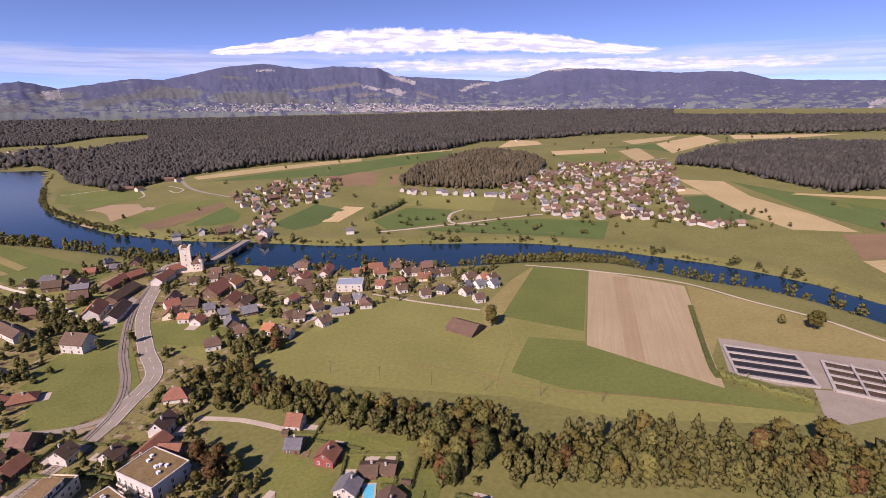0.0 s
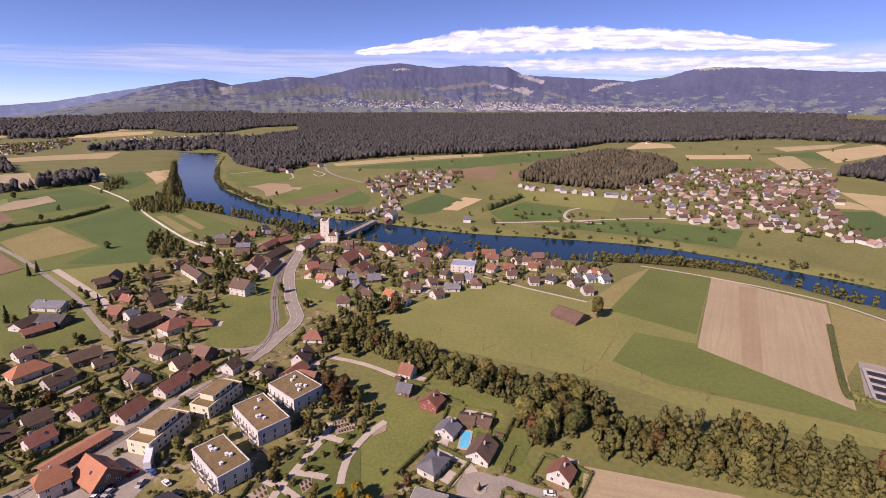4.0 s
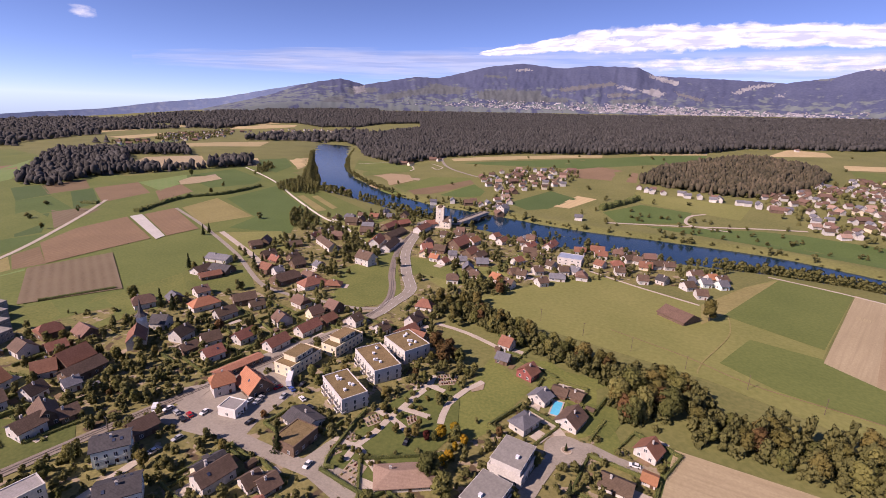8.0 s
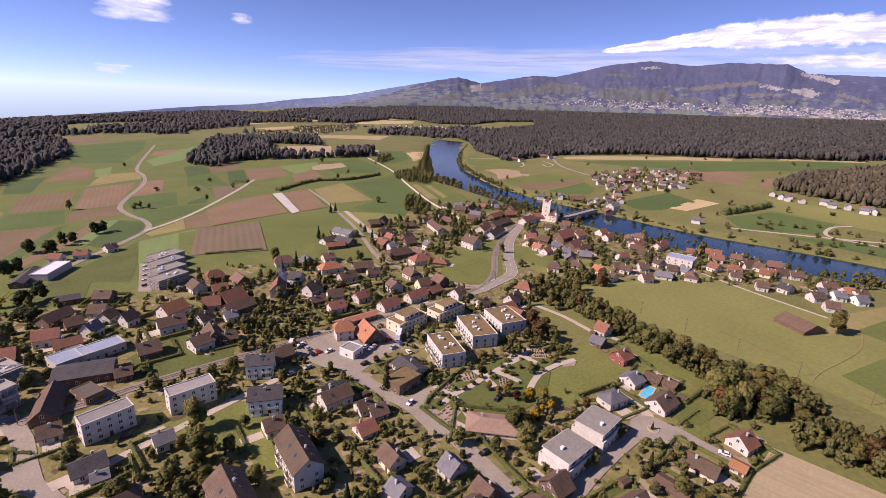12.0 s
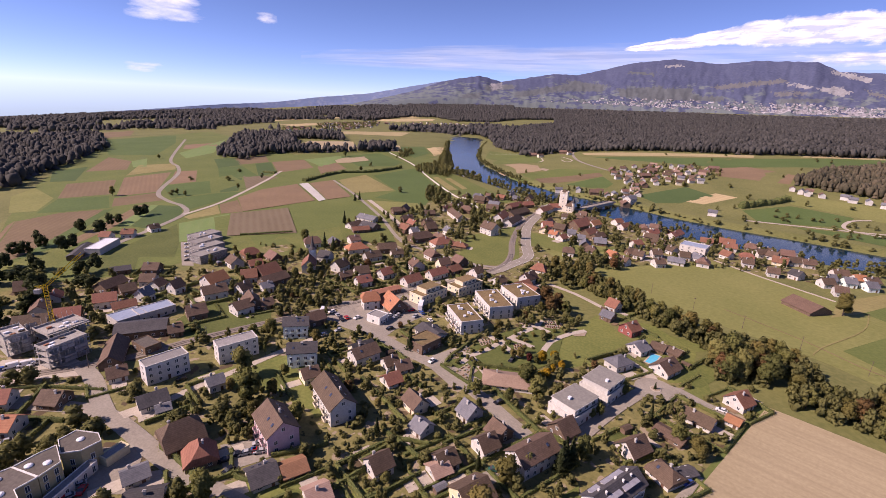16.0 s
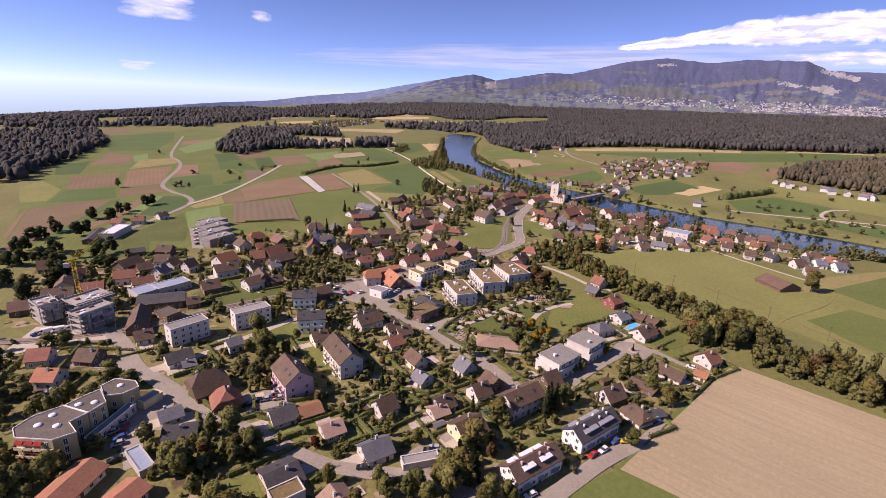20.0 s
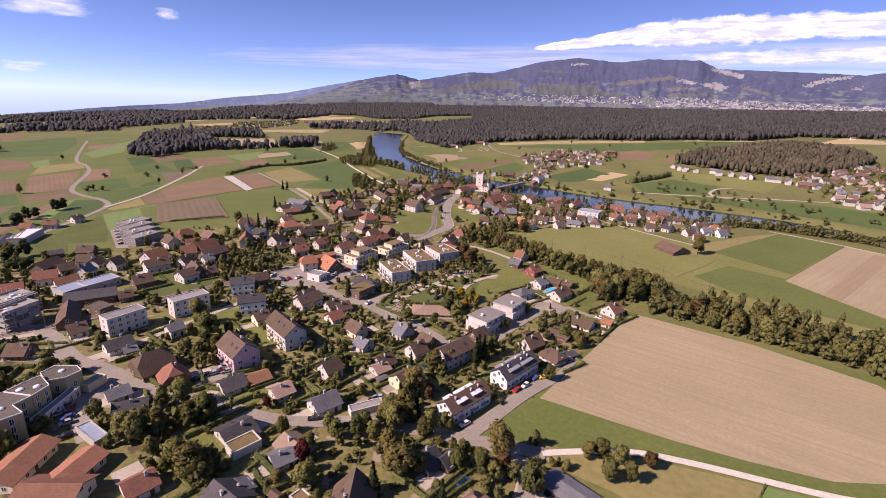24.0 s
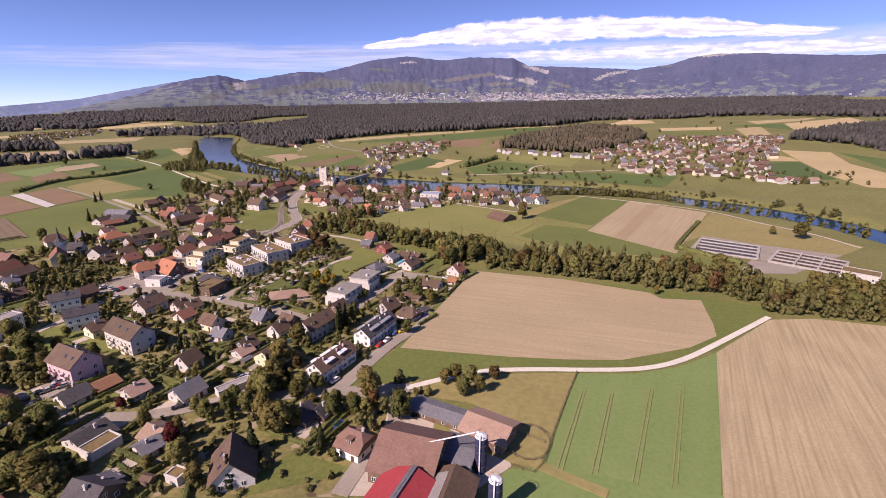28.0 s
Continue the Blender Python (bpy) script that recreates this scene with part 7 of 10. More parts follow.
house(-98.7, -14.2, 16.4, 11.7, 7.9, -9, "brown", "pink", 38, sky=6, name='apartment_block', note='three storeys above the lawn', dense=2.8, detail=2)
house(-162.9, 30.0, 12.8, 10.8, 7.5, 56, "dark", "mint", 24, sky=4, name='apartment_block', note='pale block beside the railway', dense=2.8, detail=2)
house(-137.9, 18.9, 13.5, 10.8, 7.5, 56, "dark", "mint", 24, sky=4, name='apartment_block', note='pale block beside the railway', dense=2.8, detail=2)
house(-122.7, 13.2, 7.2, 8.5, 3.9, 78, "brown", "cream", 34, detail=2)
house(-84.3, -26.6, 8.8, 10.4, 2.3, 79, "dark", "white", 28, sky=3, detail=2)
house(-80.5, -18.0, 7.3, 7.6, 2, 77, "rust", "brown", 24, name='shed', note='long low shed', chim=0, detail=2)
house(-65.9, -18.4, 7.2, 8.5, 2.7, 78, "pink", "white", 30, detail=2)
house(-47.6, -14.1, 9.7, 9.5, 3.1, 77, "slate", "white", 34, sky=1, detail=2)
house(-58.8, -41.0, 10.5, 12.3, 2.2, 83, "dark", "white", 24, sky=1, detail=2)
flat_block(-51.8, -43.2, 9.0, 6.0, 2.6, 81, "gravelroof", "white", detail=0, name='carport')
house(-40.2, -34.2, 7.2, 8.5, 2.3, -7, "pink", "white", 28, detail=2)
house(-37.8, -39.6, 6.5, 7.6, 2.3, 74, "slate", "white", 25, detail=2)
flat_block(-20.7, -46.5, 3.9, 4.6, 2.4, 85, "gravelroof", "white", detail=0, name='garage')
flat_block(-34.8, -6.1, 12.0, 3.9, 2.4, 61, "greyroof", "white", detail=0, name='garage')
house(-7.4, -40.3, 13.7, 12.3, 3.1, -55, "brown", "white", 46, sky=4, note='tall steep-roofed house by the lawn', detail=2)
house(-35.5, -58.9, 10.5, 12.3, 2.7, 0, "dark", "brown", 34, detail=2)
house(-37.0, -54.0, 5.6, 6.6, 2, -8, "slate", "grey", 20, detail=2)
house(-1.8, -14.4, 7.2, 8.5, 2.3, 82, "dark", "brown", 38, sky=2, detail=2)
house(2.9, -10.4, 5.6, 6.6, 2, 81, "dark", "brown", 38, detail=2)
house(21.2, -22.4, 9.0, 9.6, 3.9, -13, "dull", "bright", 38, hip=0.5, dormer=1, note='farmhouse with a half-hipped roof', detail=2)
house(39.0, -22.8, 17.8, 20.9, 4.3, -2, "dull", "brown", 27, name='barn', note='great farm barn', chim=0, detail=2)
red_barn = house(41.9, -39.1, 13.7, 16.1, 4.3, -98, "bright", "white", 22, name='barn', note='farm barn with a ridge light', chim=0, detail=2)
part("ridge_light", boxes("ridge_light", [(-7.2, -0.75, 7.35, 7.2, 0.75, 8.05), (-7.2, -0.12, 8.05, 7.2, 0.12, 8.14)], M["roof_slate"]), red_barn, None, "grey glazed ridge strip")
part("roof_sheet", boxes("roof_sheet", [(-1.6, -1.9, 0, 1.6, 1.9, 0.06)], M["whiteroof"]), red_barn, pose(4.6, 5.2, 5.85, -22, 0, 0), "pale translucent roof sheet")
side_barn = house(52.8, -34.7, 14.1, 12.3, 3.9, -91, "brown", "brown", 24, name='barn', note='farm barn', chim=0, detail=2)
part("roof_sheet", boxes("roof_sheet", [(-5.5, -2.4, 0, 5.5, 2.4, 0.06)], M["greyroof"]), side_barn, pose(0.6, -3.4, 5.5, 24, 0, 0), "pale fibre-cement roof sheets")
house(51.6, -18.0, 9.7, 11.4, 3.9, -6, "slate", "grey", 10, name='barn', note='low farm building', chim=0, detail=2)
house(40.2, -0.3, 18.8, 7.6, 2.5, -12, "slate", "brown", 14, name='stable', note='long open-fronted cattle stable', chim=0, detail=2)
house(58.0, -5.3, 14.4, 12.3, 3.9, -16, "pink", "brown", 20, name='barn', note='open farm hall', chim=0, detail=2)
house(-94.1, -86.5, 18.4, 9.5, 3.5, 128, "rust", "cream", 22, name='school_building', note='long school wing', chim=0, over=1.0, detail=2)
house(-79.2, -78.4, 14.5, 8.4, 3.5, 116, "rust", "cream", 22, name='school_building', note='long school wing', chim=0, over=1.0, detail=2)
house(-73.5, -84.9, 16.1, 11.4, 3.9, 37, "red", "cream", 24, name='school_building', note='long school wing', chim=0, over=1.0, detail=2)
house(-59.4, -70.0, 8.1, 8.5, 3.1, 84, "red", "white", 32, detail=2)
flat_block(-93.8, -68.6, 4.2, 12.4, 2.3, 93, "bluesheet", "grey", detail=0, name='carport', note='with a blue-grey sheet roof')
flat_block(-124.8, -56.8, 7.5, 3.8, 2.8, 111, "greyroof", "yellow", detail=0, name='bicycle_shelter', note='beside the school')
house(-110.6, -54.6, 7.2, 7.6, 2.3, 84, "slate", "white", 30, detail=2)
house(-98.4, -55.2, 10.6, 8.5, 2.4, 60, "dark", "white", 30, detail=2)
house(-104.7, -37.6, 8.8, 10.4, 3.1, 165, "red", "brown", 44, hip=0.5, detail=2)
house(-118.6, -38.6, 13.0, 14.2, 3.1, 87, "brown", "brown", 42, hip=0.5, name='farmhouse', note='old farmhouse with a great roof', detail=2)
house(-147.0, -39.5, 10.3, 9.5, 3.1, 87, "dark", "white", 30, detail=2)
house(-139.9, -38.0, 4.8, 5.7, 2.3, 80, "slate", "white", 25, detail=2)
house(-172.3, -65.3, 8.3, 9.5, 3.1, 41, "brown", "brown", 36, detail=2)
house(-184.6, -79.6, 8.1, 9.5, 3.9, 59, "red", "white", 36, detail=2)
house(-164.4, -79.6, 8.1, 9.5, 3.9, 47, "orange", "white", 34, detail=2)
house(-176.1, -44.3, 7.2, 8.5, 3.1, 81, "brown", "white", 36, detail=2)
house(-142.8, -18.0, 6.5, 7.6, 3.9, 87, "slate", "white", 30, detail=2)
flat_block(-165.4, -29.2, 16.5, 7.5, 8.4, 92, "greyroof", "white", note='of three storeys beside the railway', detail=2)
flat_block(-161.3, -1.0, 17.2, 7.6, 8.4, 84, "greyroof", "white", note='of three storeys beside the railway', detail=2)
shell_block(-231.1, -71.0, 8.6, 12.0, 8.4, 99)
shell_block(-231.9, -53.7, 17.5, 12.8, 7.4, 108)
shell_block(-208.1, -56.8, 16.0, 8.3, 8.4, 110)
flat_block(-231.4, -27.2, 14.2, 11.9, 4.2, 100, "bluesheet", "grey", name='workshop', note='with a pale blue sheet roof', detail=2)
flat_block(-231.3, -14.8, 17.7, 10.2, 4.2, 96, "bluesheet", "grey", name='workshop', note='with a grey sheet roof', detail=2)
house(-212.8, -25.2, 21.5, 13.3, 3.9, 66, "dark", "brown", 18, name='workshop', note='long timber hall', chim=0, detail=2)
flat_block(-194.6, -28.5, 7.2, 11.2, 3.4, 103, "darkroof", "brown", name='workshop', note='with a grey felt roof', detail=2)
house(-195.4, -41.0, 21.5, 8.5, 3.1, -21, "brown", "brown", 40, name='barn', chim=0, detail=2)
house(-200.4, -14.2, 6.5, 7.6, 3.1, 76, "brown", "brown", 34, detail=2)
house(-252.5, -62.6, 14.2, 11.4, 4.7, 68, "brown", "grey", 34, detail=2)
house(-240.7, -65.5, 7.2, 8.5, 4.7, 102, "slate", "white", 40, detail=2)
house(-300.2, 4.0, 9.9, 10.4, 3.9, 50, "brown", "brown", 34, detail=1)
house(-279.7, -3.8, 8.8, 10.4, 3.9, 55, "brown", "grey", 34, detail=1)
house(-284.9, -22.4, 14.6, 9.5, 3.9, 118, "brown", "brown", 34, name='barn', chim=0, detail=1)
house(-261.2, -30.2, 11.1, 10.4, 4.7, 73, "red", "white", 34, detail=2)
house(-271.1, -17.4, 8.1, 9.5, 3.9, 90, "brown", "brown", 34, detail=1)
house(-254.9, -12.9, 7.2, 8.5, 4.7, 121, "slate", "white", 42, detail=2)
house(-256.1, 3.8, 7.2, 8.5, 4.7, 109, "brown", "white", 42, detail=2)
house(-251.9, 24.5, 13.6, 12.3, 4.7, 104, "orange", "white", 36, detail=2)
house(-234.4, 17.6, 13.9, 10.4, 4.7, 83, "brown", "white", 34, detail=2)
house(-214.2, 0.2, 9.7, 11.4, 3.9, 82, "brown", "brown", 34, detail=2)
house(-267.9, -2.5, 7.2, 8.5, 3.9, 121, "brown", "white", 36, detail=1)
house(-312.0, -11.4, 10.7, 7.6, 3.1, 79, "dark", "brown", 25, name='shed', chim=0, detail=1)
for k, (deep, tall) in enumerate(((11.5, 5.6), (11.0, 5.6), (11.0, 5.6), (12.5, 5.6))):
    flat_block(-304.0 - 16.2 * k, 40.9 + 5.1 * k, 22.0, deep, tall, 107, "flatgrey", "taupe", note='in a terraced row', detail=2, dense=2.1, hut=3)
house(-403.6, 0.5, 8.2, 9.5, 3.9, 47, "red", "white", 34, name='farmhouse', detail=1)
house(-401.5, 15.1, 9.3, 9.5, 3.9, 59, "red", "white", 34, name='farmhouse', detail=1)
flat_block(-375.3, -8.0, 27.5, 10.5, 4.7, 141, "whiteroof", "grey", detail=0, name='hall', note='white sheet-roofed farm hall')
house(-373.6, -21.9, 30.2, 7.6, 3.1, 153, "dark", "brown", 20, name='shed', chim=0, detail=1)
house(-406.2, 34.6, 8.1, 8.5, 3.9, 98, "brown", "white", 34, detail=1)
house(-246.7, 44.1, 9.7, 11.4, 3.9, 67, "red", "white", 36, name='farmhouse', detail=1)
house(-245.7, 55.5, 13.5, 13.3, 3.9, 98, "red", "brown", 36, name='barn', chim=0, detail=1)
house(-231.1, 52.7, 16.9, 9.5, 3.9, 96, "brown", "brown", 32, name='barn', chim=0, detail=2)
house(-229.6, 32.8, 7.8, 8.5, 3.9, 103, "brown", "white", 40, detail=2)
house(-207.3, 27.6, 13.7, 9.5, 3.9, -13, "brown", "brown", 44, detail=2)
house(-203.8, 20.1, 10.2, 10.4, 4.7, 94, "brown", "white", 30, detail=2)
house(-201.6, 33.0, 7.2, 8.5, 3.1, 83, "brown", "brown", 34, detail=2)
house(-222.9, 44.0, 6.5, 7.6, 3.9, 84, "slate", "white", 34, detail=2)
house(-249.1, 102.2, 9.2, 9.5, 4.7, 28, "dark", "white", 38, detail=1)
house(-226.1, 99.1, 10.4, 9.5, 4.7, 102, "brown", "white", 40, detail=1)
house(-252.9, 132.6, 17.8, 10.4, 3.9, 75, "orange", "white", 38, hip=1, detail=1)
house(-230.3, 130.2, 12.7, 9.5, 3.9, 80, "brown", "grey", 36, detail=1)
house(-238.4, 151.2, 13.6, 9.5, 3.9, 63, "brown", "brown", 34, name='barn', chim=0, detail=1)
house(-208.6, 104.2, 9.8, 9.5, 3.9, 71, "brown", "white", 38, detail=2)
house(-225.6, 150.2, 9.2, 8.5, 3.1, 68, "brown", "white", 34, detail=1)
house(-194.2, 94.8, 10.0, 8.5, 3.9, 80, "red", "white", 38, sky=2, detail=2)
house(-196.3, 116.2, 12.1, 8.5, 3.9, 89, "red", "white", 38, sky=2, detail=2)
house(-175.9, 120.1, 13.6, 8.5, 3.9, 88, "red", "white", 38, sky=2, detail=2)
house(-174.2, 142.2, 15.5, 8.5, 3.9, 86, "red", "white", 38, sky=2, detail=2)
house(-210.6, 92.6, 9.2, 7.6, 3.1, 84, "brown", "brown", 34, detail=2)
house(-174.4, 94.2, 23.8, 5.7, 2.7, 81, "rust", "brown", 20, name='station_shed', note='long low railway shed', chim=0, detail=2)
house(-164.9, 78.0, 9.0, 8.2, 5.6, 66, "orange", "white", 42, hip=0.5, name='inn', note='station inn', detail=2)
house(-154.0, 86.6, 14.0, 11.5, 3.1, -15, "orange", "brown", 44, sky=4, name='barn', note='great barn by the station square', chim=0, detail=2)
flat_block(-147.8, 69.8, 7.6, 8.6, 4.0, 103, "greyroof", "bright", detail=1, name='shop', note='like a cube by the station square')
house(-120.8, 40.2, 13.1, 9.5, 4.7, 83, "brown", "white", 34, sky=2, detail=2)
house(-102.9, 47.8, 7.2, 8.5, 2.3, 76, "brown", "white", 34, detail=2)
flat_block(-110.8, 69.3, 13.4, 10.7, 4.7, 91, "gravelroof", "brown", name='school', note='with a low brown roof', detail=2)
house(-116.8, 79.8, 15.0, 11.4, 3.1, -9, "dark", "white", 20, detail=2)
house(-97.9, 37.5, 7.4, 8.5, 2.3, 82, "red", "white", 34, detail=2)
flat_block(-151.6, 112.2, 21.9, 10.7, 5.7, 91, "gravelroof", "cream", attic=0.55, note='with a set-back top storey', detail=2)
flat_block(-145.3, 138.8, 22.1, 10.1, 5.7, 88, "gravelroof", "cream", attic=0.55, note='with a set-back top storey', detail=2)
flat_block(-114.1, 102.8, 22.0, 12.2, 7.1, -27, "gravelroof", "white", balcony=3, hut=6, note='with balconies and a brown planted roof', detail=2)
flat_block(-115.9, 130.4, 24.6, 14.1, 7.1, -30, "gravelroof", "white", balcony=3, hut=6, note='with balconies and a brown planted roof', detail=2)
flat_block(-112.8, 152.9, 20.5, 15.8, 7.1, -24, "gravelroof", "white", balcony=3, hut=6, note='with balconies and a brown planted roof', detail=2)
flat_block(-33.8, 78.0, 16.4, 12.8, 4.5, 83, "flatgrey", "white", attic=0.92, hut=1, note='with a set-back attic by the cul-de-sac', detail=2)
flat_block(-32.4, 100.0, 15.6, 13.4, 4.5, 87, "flatgrey", "white", attic=0.92, hut=1, note='with a set-back attic by the cul-de-sac', detail=2)
house(-36.5, 125.5, 11.6, 8.5, 3.9, 71, "slate", "white", 30, hip=1, detail=2)
house(-36.2, 147.7, 8.1, 9.5, 3.1, 76, "slate", "white", 32, detail=2)
house(-19.8, 138.4, 12.3, 10.4, 3.1, 79, "brown", "white", 36, sky=1, note='with a swimming pool beside it', detail=2)
house(-29.6, 157.6, 7.2, 8.5, 2.3, 1, "brown", "brown", 22, detail=2)
house(-22.6, 158.6, 8.1, 7.6, 2.3, -9, "brown", "brown", 22, detail=2)
house(-47.9, 164.4, 8.1, 9.5, 3.9, 75, "red", "red", 38, detail=2)
house(-67.6, 186.7, 7.2, 8.5, 3.9, -8, "red", "white", 42, detail=2)
house(-63.9, 172.1, 7.2, 8.5, 3.1, -1, "slate", "brown", 30, detail=2)
house(11.7, 134.4, 8.1, 9.5, 3.5, 72, "red", "white", 40, note='beside the tilled field', detail=2)
house(3.5, 110.0, 11.8, 8.5, 2.3, -4, "brown", "white", 32, detail=2)
house(13.6, 119.5, 4.8, 5.7, 2, -5, "orange", "white", 24, name='garage', chim=0, detail=2)
house(-1.0, 91.6, 10.5, 5.7, 2, -8, "brown", "brown", 18, name='garage', chim=0, detail=2)
house(-222.0, 261.0, 16.4, 13.0, 6.6, -8, "brown", "white", 40, dense=2.6, note='big house on the lawn', detail=1)
house(-222.4, 197.7, 20.3, 12.3, 3.9, 73, "red", "white", 36, hip=1, detail=1)
house(-210.7, 206.3, 13.5, 8.5, 2.3, 27, "red", "brown", 34, hip=1, detail=1)
house(-244.9, 193.4, 21.3, 11.4, 3.9, 80, "brown", "brown", 38, hip=0.5, name='farmhouse', detail=1)
house(-260.8, 200.8, 7.2, 8.5, 4.7, 77, "slate", "white", 36, detail=1)
house(-281.1, 279.1, 38.3, 9.5, 4.7, -29, "brown", "white", 36, detail=1)
house(-244.1, 227.8, 7.3, 8.5, 4.7, -13, "slate", "white", 36, detail=1)
house(-306.9, 263.1, 15.1, 9.5, 3.1, 57, "brown", "brown", 30, detail=1)
house(-157.5, 164.7, 7.2, 8.5, 4.7, 83, "brown", "white", 36, detail=2)
house(-134.1, 208.3, 12.0, 7.6, 3.1, 13, "red", "white", 48, hip=1, note='small house with a pyramid roof', detail=1)
house(-127.1, 183.6, 10.9, 8.5, 4.7, 88, "brown", "white", 44, detail=2)
house(-123.5, 169.8, 12.6, 8.5, 3.1, 80, "red", "brown", 34, name='barn', chim=0, detail=2)
house(-114.0, 166.9, 8.8, 10.4, 3.1, 1, "red", "brown", 34, name='barn', chim=0, detail=2)
house(-137.7, 164.7, 7.3, 8.5, 3.9, 79, "brown", "white", 36, detail=2)
house(-248.5, 311.4, 25.0, 12.3, 4.7, 110, "orange", "white", 40, detail=1)
house(-231.9, 310.2, 31.9, 10.4, 3.9, 105, "brown", "white", 38, detail=1)
house(-273.9, 371.5, 26.4, 9.5, 3.9, 93, "red", "brown", 36, detail=0)
house(-269.0, 390.1, 15.3, 9.5, 3.9, 69, "red", "brown", 36, detail=0)
house(-252.8, 347.7, 33.1, 11.4, 3.1, 94, "brown", "brown", 30, name='barn', chim=0, detail=0)
house(-239.2, 381.4, 25.5, 10.4, 4.7, 93, "red", "white", 36, detail=0)
house(-241.1, 403.7, 13.0, 9.5, 4.7, 58, "red", "white", 38, detail=0)
house(-181.1, 353.4, 23.0, 14.2, 3.9, 85, "red", "brown", 38, name='barn', chim=0, detail=1)
house(-173.2, 369.8, 14.4, 10.4, 3.9, 82, "orange", "white", 36, detail=1)
house(-160.2, 333.6, 18.5, 11.4, 3.9, 89, "red", "brown", 36, detail=1)
house(-149.4, 330.4, 16.0, 9.5, 3.1, 82, "brown", "brown", 34, detail=1)
house(-169.8, 318.0, 7.8, 8.5, 3.9, 28, "slate", "white", 36, detail=1)
house(-155.1, 308.6, 7.2, 8.5, 3.9, 27, "slate", "white", 36, detail=1)
house(-162.1, 400.1, 9.9, 9.5, 3.9, 71, "red", "white", 36, detail=0)
house(-149.9, 388.0, 14.0, 8.5, 3.9, 81, "red", "white", 36, detail=1)
house(-200.0, 323.5, 10.3, 11.4, 3.9, 47, "red", "white", 34, detail=1)
house(-178.7, 301.2, 7.9, 8.5, 3.9, 7, "orange", "white", 34, detail=1)
house(-168.2, 297.6, 8.8, 8.5, 3.1, 87, "red", "white", 36, detail=1)
house(-113.7, 283.8, 8.1, 9.5, 3.9, -13, "orange", "white", 36, detail=1)
house(-100.8, 276.9, 8.1, 9.5, 3.9, -9, "brown", "white", 36, detail=1)
house(-107.6, 306.3, 8.1, 9.5, 3.1, 50, "brown", "brown", 34, detail=1)
house(-114.9, 334.8, 10.1, 8.5, 3.9, 68, "red", "white", 36, detail=1)
house(-324.6, 199.1, 20.5, 11.4, 3.1, 11, "slate", "white", 26, name='farm_building', detail=1)
house(-300.0, 181.9, 15.9, 11.4, 3.1, 11, "dark", "brown", 30, name='barn', chim=0, detail=1)
house(-312.1, 173.3, 15.5, 10.4, 3.1, 97, "brown", "white", 32, detail=1)
house(-296.6, 168.9, 15.8, 8.5, 3.1, 70, "red", "brown", 30, detail=1)
house(-120.6, 385.2, 16.0, 9.5, 3.9, 76, "red", "white", 36, note='in the row along the river', detail=1)
house(-103.9, 399.9, 23.9, 9.5, 3.9, 87, "red", "white", 36, note='in the row along the river', detail=1)
house(-75.0, 397.4, 11.2, 9.5, 3.9, 13, "red", "white", 36, note='in the row along the river', detail=1)
house(-55.6, 396.2, 11.6, 9.5, 3.9, 18, "red", "white", 36, note='in the row along the river', detail=1)
house(-81.2, 295.6, 8.5, 9.5, 3.9, 50, "brown", "white", 36, note='in the row along the river', detail=1)
house(-99.8, 303.6, 8.1, 9.5, 3.9, 8, "brown", "white", 36, note='in the row along the river', detail=1)
house(-92.1, 319.6, 8.1, 9.5, 3.9, 43, "brown", "white", 36, note='in the row along the river', detail=1)
house(-86.7, 340.9, 8.1, 9.5, 3.9, -20, "brown", "white", 36, note='in the row along the river', detail=1)
house(-73.8, 332.1, 8.1, 9.5, 3.9, 29, "brown", "white", 36, note='in the row along the river', detail=1)
house(-64.8, 336.6, 8.1, 9.5, 3.9, -17, "slate", "white", 36, note='in the row along the river', detail=1)
house(-50.4, 366.7, 8.5, 9.5, 3.9, -21, "red", "white", 36, note='in the row along the river', detail=1)
house(-33.0, 357.5, 8.3, 9.5, 3.9, 19, "brown", "white", 36, note='in the row along the river', detail=1)
house(-31.6, 398.8, 11.6, 9.5, 3.9, 48, "brown", "white", 36, note='in the row along the river', detail=1)
house(-23.1, 398.4, 8.1, 9.5, 3.9, -6, "brown", "white", 36, note='in the row along the river', detail=1)
house(-13.7, 346.6, 8.1, 9.5, 3.9, 18, "brown", "white", 36, note='in the row along the river', detail=1)
house(-7.3, 394.8, 11.1, 9.5, 3.9, 38, "brown", "white", 36, note='in the row along the river', detail=1)
house(1.8, 397.8, 10.2, 9.5, 3.9, 30, "brown", "white", 36, note='in the row along the river', detail=1)
house(0.3, 354.8, 8.1, 9.5, 3.9, -23, "dark", "white", 36, note='in the row along the river', detail=1)
house(18.5, 351.4, 9.1, 9.5, 3.9, 43, "brown", "white", 36, note='in the row along the river', detail=1)
house(23.1, 386.0, 11.1, 9.5, 3.9, 35, "brown", "white", 36, note='in the row along the river', detail=1)
house(18.8, 364.1, 8.1, 9.5, 3.9, 35, "slate", "mint", 36, note='in the row along the river', detail=1)
house(30.2, 367.4, 8.2, 9.5, 3.9, 33, "slate", "mint", 36, note='in the row along the river', detail=1)
house(34.8, 382.4, 8.1, 9.5, 3.9, 36, "orange", "white", 36, note='in the row along the river', detail=1)
house(42.1, 368.9, 8.1, 9.5, 3.9, 40, "slate", "mint", 36, note='in the row along the river', detail=1)
house(27.8, 337.4, 8.1, 9.5, 3.9, 20, "brown", "white", 36, note='in the row along the river', detail=1)
house(41.7, 382.4, 10.3, 9.5, 3.9, 47, "brown", "white", 36, note='in the row along the river', detail=1)
flat_block(-75.7, 364.4, 20.7, 15.8, 6.0, 4, "bluesheet", "white", note='long white block by the river', detail=1)
